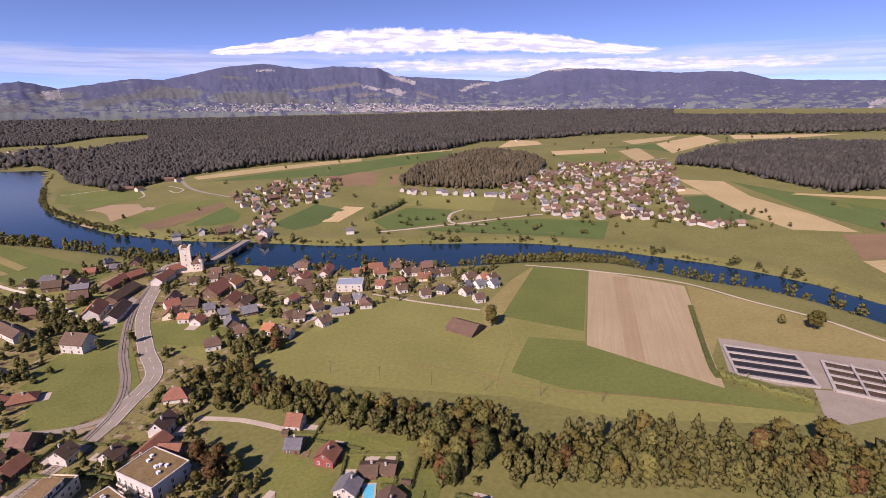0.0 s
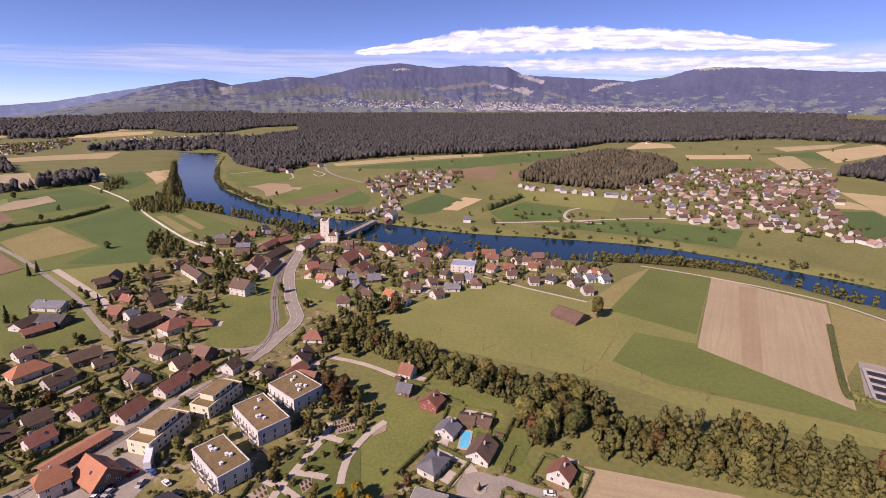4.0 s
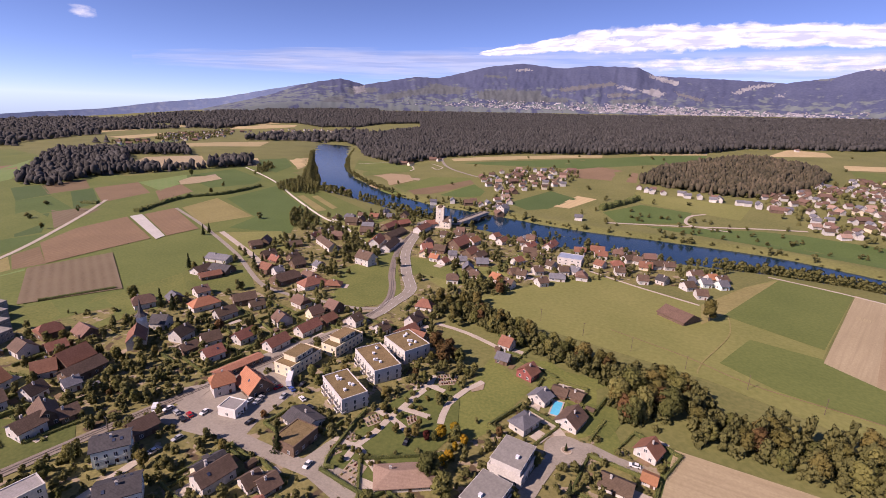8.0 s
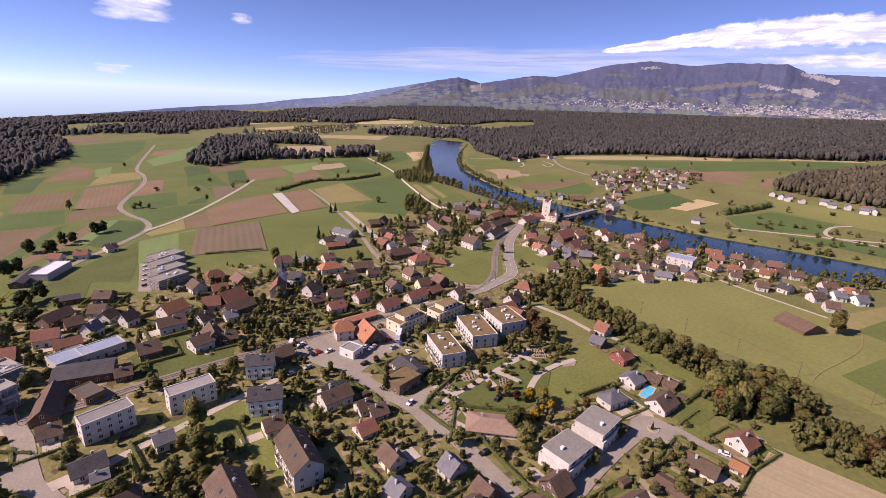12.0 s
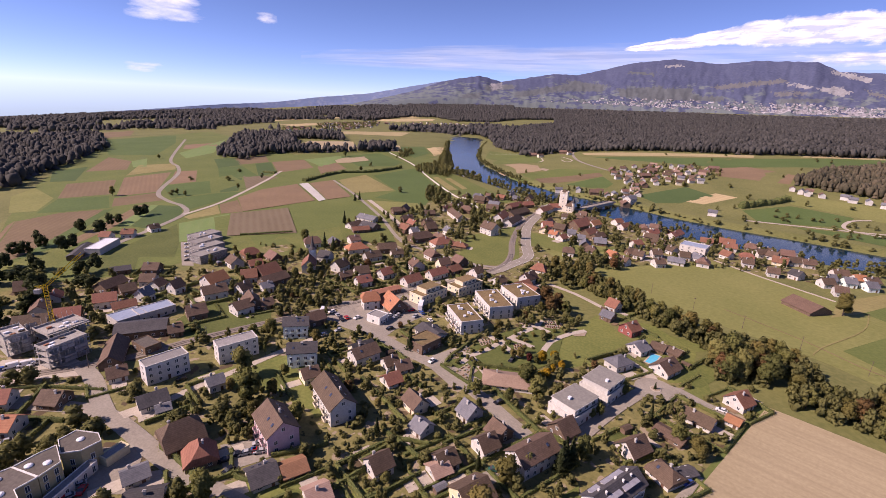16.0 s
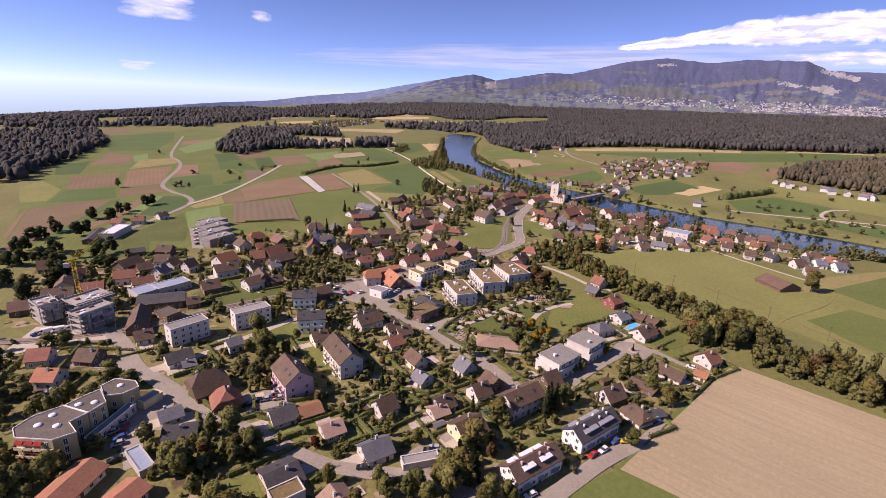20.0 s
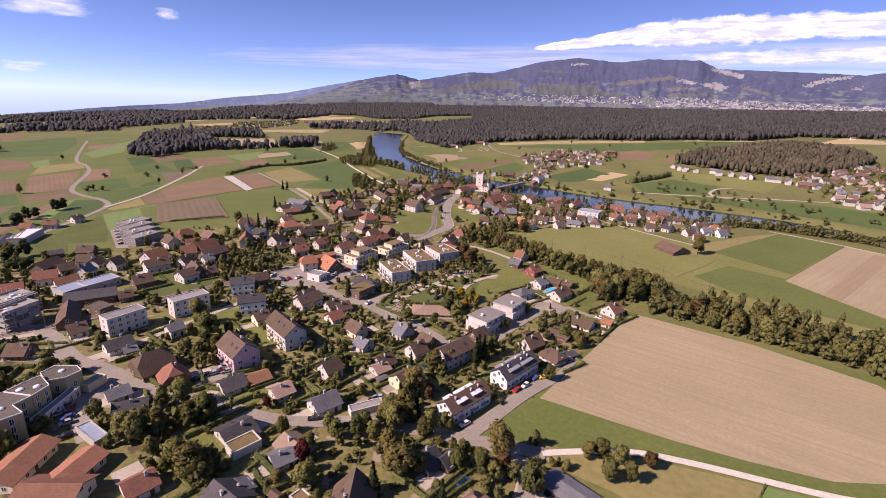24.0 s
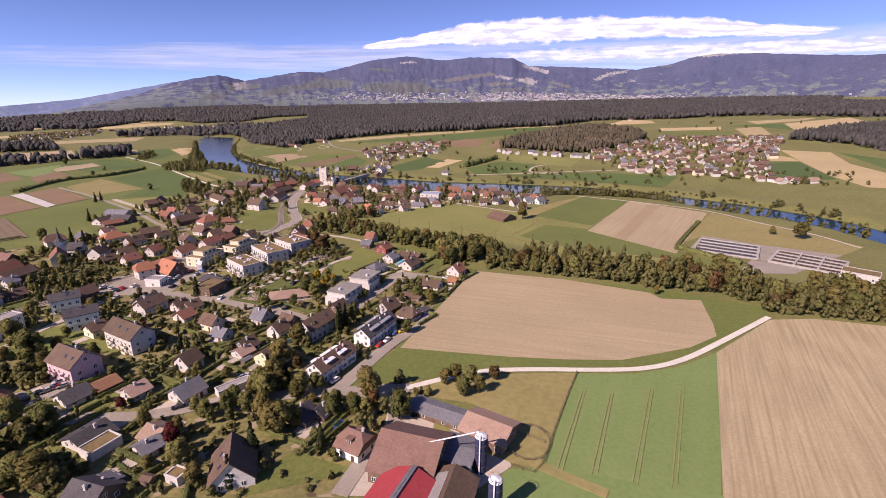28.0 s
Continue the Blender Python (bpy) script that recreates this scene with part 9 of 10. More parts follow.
hedge([(-348.4, 83.1), (-330.4, 120.4)], 1.5, 2)
hedge([(-95.0, 604.6), (-73.7, 648.4), (-59.2, 684.5)], 7, 8)
hedge([(184.5, 324.8), (165.9, 274.9), (153.5, 240.2), (150.9, 227.6)], 1.8, 3)
hedge([(153.8, 231.1), (168.1, 217.1), (185.4, 204.6)], 3, 5)

# ---- single trees ----
tree(14.2, 2.8, 13, "olive", "beside houses")
tree(29.0, -5.5, 11, "green", "beside houses")
tree(-7.0, 2.9, 7, "green", "beside houses")
tree(-23.1, -1.3, 14, "fir", "beside houses")
tree(-23.4, -7.3, 9, "green", "beside houses")
tree(-27.1, -14.6, 9, "green", "beside houses")
tree(-6.8, -32.7, 12, "fir", "beside houses")
tree(11.0, -24.8, 10, "fir", "beside houses")
tree(-1.4, -18.7, 8, "olive", "beside houses")
tree(6.7, -9.8, 8, "green", "beside houses")
tree(13.7, -7.5, 8, "green", "beside houses")
tree(-37.7, -20.9, 7, "green", "beside houses")
tree(-24.3, -42.0, 9, "green", "beside houses")
tree(-33.0, -36.0, 8, "red", "beside houses")
tree(-63.3, -26.2, 5, "red", "beside houses")
tree(-72.4, -34.3, 6, "poplar", "beside houses")
tree(-52.1, -59.2, 12, "olive", "beside houses")
tree(-60.6, -59.2, 10, "green", "beside houses")
tree(-4.7, -45.0, 11, "fir", "beside houses")
tree(-87.6, -42.7, 12, "green", "beside houses")
tree(-73.6, -42.2, 11, "green", "beside houses")
tree(37.1, 18.4, 6.5, "olive", "in the paddock")
tree(45.3, 13.2, 8.5, "green", "in the paddock")
tree(50.4, 16.3, 8, "olive", "in the paddock")
tree(54.2, 26.6, 6, "rust", "in the paddock")
tree(40.4, 21.6, 7, "olive", "in the paddock")
tree(45.8, 21.6, 8, "green", "in the paddock")
tree(-26.7, 11.1, 13, "olive", "beside houses")
tree(-30.3, 28.8, 9, "olive", "beside houses")
tree(-20.4, 45.6, 13, "fir", "beside houses")
tree(-19.8, 51.1, 12, "fir", "beside houses")
tree(-28.4, 37.3, 8, "green", "beside houses")
tree(9.6, 53.0, 7, "green", "beside houses")
tree(-28.7, 87.0, 6, "green", "beside houses")
tree(-24.9, 105.3, 5, "green", "beside houses")
tree(1.9, 91.7, 8, "green", "beside houses")
tree(8.5, 90.7, 7, "olive", "beside houses")
tree(-47.8, 72.9, 12, "green", "beside houses")
tree(-56.9, 79.6, 11, "green", "beside houses")
tree(-55.6, 64.2, 7, "green", "beside houses")
tree(-58.9, 104.8, 7, "gold", "beside houses")
tree(-63.1, 100.5, 7, "gold", "beside houses")
tree(-72.5, 96.3, 6, "olive", "beside houses")
tree(-67.4, 57.4, 8, "green", "beside houses")
tree(-110.4, 18.6, 6, "green", "beside houses")
tree(-131.7, 6.7, 6, "green", "beside houses")
tree(-142.9, -6.3, 14, "green", "beside houses")
tree(-125.3, -11.6, 14, "green", "beside houses")
tree(-112.0, -15.7, 9, "olive", "beside houses")
tree(-113.4, 62.6, 11, "fir", "beside houses")
tree(124.5, 134.7, 6, "olive", "standing alone")
tree(33.2, 293.2, 15.5, "olive", "beside houses")
tree(-404.6, 241.2, 11, "fir", "standing alone")
tree(-407.6, 249.8, 10, "fir", "standing alone")
tree(-297.5, 209.8, 10, "fir", "standing alone")
tree(-295.4, 216.7, 8, "fir", "standing alone")
tree(-328.9, 174.2, 12, "fir", "standing alone")
tree(-317.9, 171.6, 8, "green", "standing alone")
tree(-275.3, 118.3, 13, "fir", "beside houses")
tree(-265.5, 119.7, 11, "fir", "beside houses")
tree(-297.3, 113.8, 12, "green", "beside houses")
tree(-196.8, 135.1, 8, "fir", "beside houses")
tree(-193.0, 121.3, 8, "olive", "beside houses")
tree(-592.7, 45.8, 11, "green", "standing alone")
tree(-549.7, 169.4, 7, "olive", "standing alone")
tree(-216.5, 152.0, 7, "green", "standing alone")
tree(-557.0, 101.4, 7, "olive", "standing alone")
tree(-544.6, 105.8, 6, "green", "standing alone")
tree(-906.1, 184.9, 8, "green", "standing alone")
tree(-586.0, 384.4, 8, "olive", "standing alone")
tree(-750.8, 468.7, 12, "green", "standing alone")
tree(-134.0, 212.7, 6, "green", "beside houses")
tree(-99.4, 161.6, 12, "rust", "beside houses")
tree(-91.1, 161.1, 11, "rust", "beside houses")
tree(-82.9, 156.9, 9, "green", "beside houses")
tree(-90.1, 153.1, 11, "rust", "beside houses")
tree(-114.8, 228.1, 10, "olive", "beside houses")
tree(-17.2, 119.7, 4, "fir", "beside houses")
tree(-25.5, 84.0, 6, "green", "beside houses")
tree(-27.2, 80.1, 5, "green", "beside houses")
tree(-25.0, 106.5, 6, "green", "beside houses")
tree(248.0, 287.4, 14, "olive", "standing alone")
tree(232.5, 296.2, 7, "green", "standing alone")
tree(-229.7, 523.3, 11, "olive", "standing alone")
tree(-374.8, 541.4, 10, "olive", "standing alone")
tree(-383.4, 539.0, 9, "olive", "standing alone")

tree(-32.4, -22.2, 7, "green", "beside houses")
tree(-27.7, -17.9, 8, "green", "beside houses")
tree(-22.0, -15.4, 8, "green", "beside houses")
tree(-25.0, -8.2, 8, "olive", "beside houses")
tree(-20.3, -7.2, 10, "green", "beside houses")
tree(-21.1, -1.3, 12, "olive", "beside houses")
tree(-18.1, 1.5, 11, "fir", "beside houses")
tree(-30.2, 28.1, 11, "olive", "beside houses")
tree(-20.7, 48.2, 13, "fir", "beside houses")
tree(-18.6, 56.6, 10, "green", "beside houses")
tree(-11.0, -0.5, 8, "green", "beside houses")
tree(-5.3, 3.1, 5, "green", "beside houses")
tree(-13.0, -18.5, 11, "olive", "beside houses")
tree(-5.8, -23.1, 12, "olive", "beside houses")
tree(-35.7, -30.9, 6, "olive", "beside houses")
tree(5.5, -5.0, 7, "green", "beside houses")
tree(11.9, -5.3, 7, "olive", "beside houses")
tree(17.7, -1.8, 7, "rust", "beside houses")
tree(-42.8, -0.2, 5, "olive", "beside houses")
tree(-26.9, -2.5, 9, "green", "beside houses")
tree(-9.5, -5.0, 8, "olive", "beside houses")
tree(0.0, 57.4, 6, "olive", "beside houses")

# ---- woods and gardens near by ----
STREAM_BELT = [(-115.0, 223.6), (-91.1, 220.7), (-53.3, 207.6), (-19.3, 198.7), (6.6, 195.9), (34.1, 193.2), (34.9, 178.0), (13.4, 176.4), (-15.3, 178.0), (-50.1, 186.7), (-90.6, 201.6), (-112.6, 206.5)]
FIELD_BELT = [(24.0, 151.8), (75.8, 149.4), (137.9, 147.3), (157.6, 145.4), (174.0, 132.1), (174.7, 120.6), (197.6, 125.4), (225.1, 126.2), (235.8, 125.0), (250.6, 152.9), (242.9, 162.7), (212.5, 163.2), (184.7, 153.7), (159.6, 166.7), (109.5, 171.7), (75.0, 173.4), (26.4, 175.1)]
GROVE = [(-8.2, 160.6), (-3.9, 173.0), (10.6, 179.4), (23.3, 167.0), (11.1, 149.4), (-2.7, 149.0)]
ROAD_GROVE = [(-134.0, 212.7), (-127.3, 242.0), (-101.1, 236.2), (-78.4, 214.7), (-81.7, 197.2), (-105.5, 195.8)]
GARDEN_BELT = [(-159.0, 298.2), (-119.8, 273.8), (-100.0, 277.1), (-95.3, 261.2), (-115.3, 246.2), (-144.6, 263.4)]
SCHOOL_GROVE = [(-107.8, -102.1), (-131.9, -98.9), (-124.4, -93.0), (-110.6, -83.8), (-102.9, -81.0), (-103.2, -86.5), (-98.9, -93.5)]
HOLLOW_GROVE = [(-106.5, -61.1), (-104.7, -58.8), (-94.8, -60.3), (-91.6, -54.8), (-87.0, -49.0), (-76.5, -44.5), (-68.8, -45.2), (-75.0, -50.6), (-72.7, -58.2), (-69.1, -62.0), (-73.8, -68.4), (-91.9, -67.3)]
OUTER_BELT = [(43.8, 174.7), (65.4, 180.6), (118.8, 180.5), (154.0, 176.3), (173.8, 170.0), (186.3, 165.4), (166.0, 142.9), (109.4, 143.1), (111.7, 154.4), (50.2, 160.4)]
ROADSIDE_GARDENS = [(-378.1, 379.2), (-313.9, 353.2), (-239.2, 309.9), (-196.3, 259.7), (-173.2, 213.0), (-202.5, 202.7), (-211.1, 193.7)]
RIVER_GROVE = [(-579.5, 492.5), (-528.3, 457.4), (-499.8, 461.2), (-467.8, 467.3), (-563.1, 579.5), (-718.3, 738.4), (-782.3, 793.5), (-704.3, 697.8), (-594.0, 566.4), (-577.3, 521.3)]
FAR_HAMLET = [(-1456.7, 710.5), (-1558.8, 774.4), (-1511.2, 848.4), (-1381.1, 773.8)]
FAR_VILLAGE = [(-1534.8, 879.3), (-1724.7, 1017.6), (-1723.6, 1204.0), (-1779.9, 1359.1), (-1534.2, 1176.5), (-1403.4, 971.1), (-1403.4, 863.8)]
HILL_VILLAGE = [(-1646.6, 1398.3), (-1704.1, 1541.0), (-1448.8, 1614.7), (-1349.1, 1534.5), (-1429.6, 1427.8)]
BEND_TREES = [(-685.7, 546.4), (-772.4, 632.0), (-784.7, 668.1), (-734.1, 641.3), (-693.0, 574.7)]
LANE_GROVE = [(-386.5, 332.3), (-417.3, 378.2), (-385.1, 372.1), (-346.1, 343.0), (-333.7, 309.1), (-354.8, 309.1)]
WEST_GARDENS = [(-189.6, -150.5), (-77.8, -34.2), (-102.9, -16.4), (-170.2, -17.4), (-184.3, -48.4), (-234.4, -104.0), (-285.7, -169.7)]
SOUTH_GARDENS = [(-86.1, -92.6), (-18.0, -54.1), (-64.4, -37.5), (-101.5, -44.3), (-130.1, -52.3), (-152.6, -72.8)]
NEAR_GARDENS = [(-69.0, -66.8), (38.7, -35.5), (33.6, 10.5), (8.1, 42.8), (19.9, 134.1), (-30.1, 140.6), (-98.4, 159.8), (-198.8, 129.6), (-322.8, 80.4)]
OLD_TOWN = [(-235.5, -87.3), (-321.1, -69.8), (-339.8, -35.1), (-290.2, 20.9), (-315.5, 66.2), (-291.5, 120.7), (-336.4, 186.1), (-342.1, 265.2), (-358.0, 355.4), (-291.3, 518.3), (-161.6, 396.3), (-129.0, 490.3), (47.4, 420.6), (43.0, 369.7), (-71.6, 313.2), (-101.4, 275.0), (-130.3, 238.7), (-92.0, 146.9), (-148.5, 130.2), (-166.3, 57.6), (-160.3, -6.5), (-192.5, -42.5)]
NORTH_VILLAGE = [(89.3, 767.4), (189.2, 925.9), (269.3, 1002.5), (466.8, 993.9), (403.1, 808.1), (313.9, 594.3), (368.6, 547.6), (349.8, 527.6), (262.2, 582.8), (160.5, 604.6), (119.9, 649.1)]
BRIDGE_VILLAGE = [(-333.7, 729.8), (-284.8, 839.5), (-186.7, 851.3), (-163.9, 787.2), (-184.5, 680.5), (-233.1, 652.6), (-199.3, 530.8), (-156.3, 516.9), (-339.3, 532.6), (-347.6, 554.0), (-247.8, 569.5), (-247.7, 616.7)]
WOODSIDE_ROW = [(-70.9, 761.8), (94.8, 736.5), (92.0, 712.7), (-68.9, 737.8)]
WEST_HAMLET = [(-1409.6, 628.9), (-1508.9, 871.0), (-1668.6, 1190.9), (-1824.0, 1515.2), (-1529.1, 1232.0), (-1311.7, 833.7), (-1192.3, 569.9)]
CEMETERY = [(-93.2, 67.0), (-96.2, 97.5), (-91.5, 126.2), (-74.6, 142.6), (-59.4, 108.3), (-64.6, 68.5)]
CEMETERY_PATHS = [[(-99.9, 79.3), (-93.3, 79.0), (-89.6, 80.1), (-80.2, 75.9), (-72.6, 72.2)], [(-88.3, 71.4), (-89.6, 80.1), (-88.0, 90.7), (-88.2, 101.5), (-87.4, 109.3), (-87.1, 118.3), (-85.9, 131.1), (-88.3, 140.1)], [(-96.8, 102.8), (-88.2, 101.5), (-77.7, 97.7), (-72.2, 97.5)], [(-87.4, 109.3), (-80.5, 110.0), (-74.0, 110.3)], [(-85.9, 131.1), (-77.4, 130.6)], [(-67.7, 108.6), (-71.2, 122.0), (-69.0, 138.0), (-65.1, 147.8)], [(-91.3, 124.5), (-85.9, 131.1), (-81.6, 131.8)]]
GRAVE_PLOTS = [[(-86.1, 73.3), (-79.0, 73.1), (-77.3, 63.0), (-85.5, 63.9)], [(-95.8, 130.5), (-89.2, 132.7), (-87.7, 128.4), (-94.2, 126.2)], [(-86.9, 140.8), (-78.6, 148.4), (-75.9, 138.1), (-81.9, 133.3)], [(-99.5, 83.5), (-95.1, 85.2), (-90.5, 83.2), (-94.2, 80.1)], [(-97.6, 94.7), (-94.2, 101.0), (-89.8, 96.8), (-92.4, 91.2)], [(-82.7, 105.1), (-79.6, 108.8), (-77.1, 105.0), (-78.6, 100.6)], [(-98.5, 74.5), (-96.9, 77.9), (-91.9, 74.3), (-93.8, 70.6)]]
ROUND_SHRUBS = [(-92.0, 76.2), (-89.0, 76.7), (-83.5, 75.3), (-89.5, 70.4), (-90.9, 82.9), (-88.4, 86.6), (-81.8, 76.6), (-88.4, 92.3), (-78.0, 73.8), (-88.7, 99.4), (-88.4, 105.0), (-84.5, 104.0), (-91.2, 104.9), (-95.0, 106.0), (-88.3, 114.0), (-83.8, 111.5), (-84.2, 116.5), (-79.7, 112.2), (-80.8, 120.2), (-75.1, 126.7), (-75.5, 133.2), (-74.1, 138.9), (-86.0, 77.1), (-75.9, 75.4)]
CEMETERY_TREES = [((-54.7, 91.6), 'gold'), ((-54.7, 96.6), 'gold'), ((-53.6, 102.1), 'gold'), ((-55.3, 88.0), 'gold'), ((-73.9, 101.7), 'olive'), ((-75.1, 94.0), 'olive'), ((-67.5, 96.7), 'red'), ((-64.6, 98.4), 'green'), ((-74.6, 148.6), 'green'), ((-72.9, 154.3), 'green'), ((-76.2, 122.8), 'green'), ((-90.0, 154.5), 'rust'), ((-85.8, 158.2), 'rust'), ((-96.5, 161.2), 'rust'), ((-59.0, 87.7), 'green'), ((-60.6, 79.9), 'green'), ((-92.3, 102.4), 'olive'), ((-80.5, 94.1), 'olive')]
CEMETERY_PLACE = (-87.4, 109.3)
FENCES = [[(83.8, 39.8), (78.7, 11.4), (75.3, -12.7)], [(66.6, -16.2), (73.0, -17.2), (75.3, -12.7)], [(64.5, -1.3), (69.9, -2.4), (74.7, -3.7)]]


def garden_material():
    """Lawns, beds, terraces and bare paths in small plots."""
    m = surface("mixed_garden_ground", (0.11, 0.108, 0.036), (0.255, 0.22, 0.085), 1.6, where="World", coarse=11, bump=0.15)
    n, link = m.node_tree.nodes, m.node_tree.links.new
    b = n["Principled BSDF"]
    colour = b.inputs["Base Color"].links[0].from_socket
    pos = n.new("ShaderNodeNewGeometry").outputs["Position"]
    for size, lo, hi, tint, shift in ((6.5, 0.585, 0.62, (0.3, 0.24, 0.165), 0.0), (9.0, 0.6, 0.64, (0.1, 0.07, 0.04), 31.0), (4.0, 0.62, 0.68, (0.04, 0.046, 0.017), 77.0)):
        move, plot, ramp, mix = n.new("ShaderNodeMapping"), n.new("ShaderNodeTexNoise"), n.new("ShaderNodeMapRange"), n.new("ShaderNodeMix")
        mix.data_type = 'RGBA'
        move.inputs["Location"].default_value = (shift, shift, 0)
        plot.inputs["Scale"].default_value, plot.inputs["Detail"].default_value = 1 / size, 3
        ramp.inputs["From Min"].default_value, ramp.inputs["From Max"].default_value = lo, hi
        link(pos, move.inputs["Vector"])
        link(move.outputs["Vector"], plot.inputs["Vector"])
        link(plot.outputs["Fac"], ramp.inputs["Value"])
        link(ramp.outputs[0], mix.inputs["Factor"])
        link(colour, mix.inputs["A"])
        mix.inputs["B"].default_value = (*tint, 1)
        colour = mix.outputs["Result"]
    link(colour, b.inputs["Base Color"])
    return m


M["garden"] = garden_material()
for zone, lift in ((OLD_TOWN, -0.075), (WEST_GARDENS, -0.06), (NEAR_GARDENS, -0.05), (SOUTH_GARDENS, -0.04), (ROADSIDE_GARDENS, -0.03)):
    patch("garden_ground", "garden", zone, "mixed lawns, beds and paths of the village gardens", "gardens", lift=lift)


# ---- the far villages ----
def far_house(wall, roof, length, width, eave, label):
    root = thing("house", 0, 0, -50, 0, label, "house", "houses across the river")
    length, width, eave = length * 0.71, width * 0.71, eave * 0.82
    rise = width / 2 * 0.75
    part("wall", prism("wall", [(-width / 2, -1), (width / 2, -1), (width / 2, eave), (0, eave + rise), (-width / 2, eave)], -length / 2, length / 2, M["wall_" + wall]), root)
    part("roof", roof_solid(length, width, eave, 37, 0.7, 0, M["roof_" + roof]), root)
    return root


FAR = [far_house("white", "brown", 14, 10, 5.5, "white house with a brown roof beyond the river"), far_house("white", "dull", 12, 10, 5, "white house with a dull red roof beyond the river"), far_house("cream", "brown", 18, 11, 5.5, "cream house with a brown roof beyond the river"),
       far_house("white", "slate", 13, 9, 6, "white house with a grey roof beyond the river"), far_house("brown", "dull", 22, 13, 5, "big timber farmhouse beyond the river"), far_house("white", "pink", 15, 12, 4, "low white house with a pale roof beyond the river")]
used, SITES = [False] * len(FAR), []


def village(polygon, step, seed, turn, mix):
    r = random.Random(seed)
    for x, y in scatter(polygon, step, seed, 0.42):
        if seed == 11 and noise.noise(Vector((float(x) / 38, float(y) / 38, seed))) < -0.2:
            continue
        k = r.choice(mix)
        m = pose(float(x), float(y), zat(x, y), 0, 0, turn + r.choice((0, 90)) + r.uniform(-14, 14))
        SITES.append((k, m))
        HOUSES.append((float(x), float(y), 10))


village(NORTH_VILLAGE, 19, 11, 20, (0, 0, 1, 1, 1, 2, 3, 5, 4))
village(BRIDGE_VILLAGE, 22, 12, 35, (0, 0, 1, 1, 2, 3, 5, 4))
village(WOODSIDE_ROW, 15, 13, 5, (0, 3, 3, 1))
village(FAR_HAMLET, 38, 15, 40, (0, 1, 4, 2))
village(FAR_VILLAGE, 46, 16, 25, (0, 0, 1, 2, 3, 4))
village(HILL_VILLAGE, 38, 17, 10, (0, 0, 1, 3, 5))
village(WEST_HAMLET, 62, 14, 60, (0, 1, 4, 5))
for x, y, k, a in ((-550, 824, 4, 30), (-527, 817, 2, 70), (-521, 902, 4, 20), (-498, 889, 0, 60), (215, 1395, 1, 20), (-110, 545, 3, 10), (505, 520, 4, 60), (-480, 520, 3, 20), (-468, 530, 0, 50)):
    SITES.append((k, pose(x, y, zat(x, y), 0, 0, a)))
    HOUSES.append((x, y, 12))


def distant_town():
    """Pale buildings on the lowest slopes of the mountains."""
    r = np.random.RandomState(21)
    me = MOUNTAINS.data
    slope = BVHTree.FromPolygons([p.co for p in me.vertices], [p.vertices[:] for p in me.polygons])
    v, f = [], []
    for i in range(1500):
        a = radians(r.choice([r.normal(-20, 5), r.normal(-9, 3), r.normal(-3, 3.2), r.normal(6, 3.5), r.uniform(14, 44)], p=[0.2, 0.25, 0.25, 0.22, 0.08]))
        d = 3985 + 150 * r.rand() ** 1.6
        x, y = 40 + d * math.sin(a), -60 + d * math.cos(a)
        hit = slope.ray_cast(Vector((x, y, 900)), Vector((0, 0, -1)))[0]
        if hit is None:
            continue
        big = r.rand() < 0.06
        w, q, h = r.uniform(6, 13) * (3.4 if big else 1), r.uniform(6, 11), r.uniform(3.5, 7)
        k = len(v)
        v += box_verts(x - w / 2, y - q / 2, hit.z - 3, x + w / 2, y + q / 2, hit.z + h)
        f += [tuple(k + j for j in b) for b in BOX]
    return tagged(new("distant_town", mesh("distant_town", v, f, M["wall_far"])), "pale scattered buildings of a far town below the mountains", "town", "", "stuff")


M["wall_far"] = surface("far_town_walls", (0.2, 0.19, 0.21), (0.42, 0.4, 0.42), 20, where="World", coarse=60, island=0.4)
distant_town()


# ---- driveways and terraces ----
for x, y, length, width, turn, name in PLOTS[:165]:
    q = rng(x, y, 8)
    size = max(length, width) * 0.5 + 1.5
    if q.random() < 0.12 or size > 13 or name != "house":
        continue
    a = radians(turn + 90 * q.randrange(4))
    u, w = Vector((math.cos(a), math.sin(a))), Vector((-math.sin(a), math.cos(a)))
    c = Vector((x, y)) + u * (size - 1.5)
    n, h = q.uniform(4.5, 9), q.uniform(2.0, 3.8)
    if min(math.hypot(c.x + u.x * n - p[0], c.y + u.y * n - p[1]) - p[2] for p in HOUSES if (p[0], p[1]) != (x, y)) < 0.5:
        continue
    patch("driveway", "paving", [tuple(c - w * h), tuple(c + u * n - w * h), tuple(c + u * n + w * h), tuple(c + w * h)], "pale paved drive beside a house", "driveway", lift=0.16)
    LANES.append((c.x + u.x * n / 2, c.y + u.y * n / 2, h))

# ---- garden plots ----
def reach(x, y, ignore):
    return min(math.hypot(x - p[0], y - p[1]) - p[2] for p in HOUSES + LANES if (p[0], p[1]) != ignore)


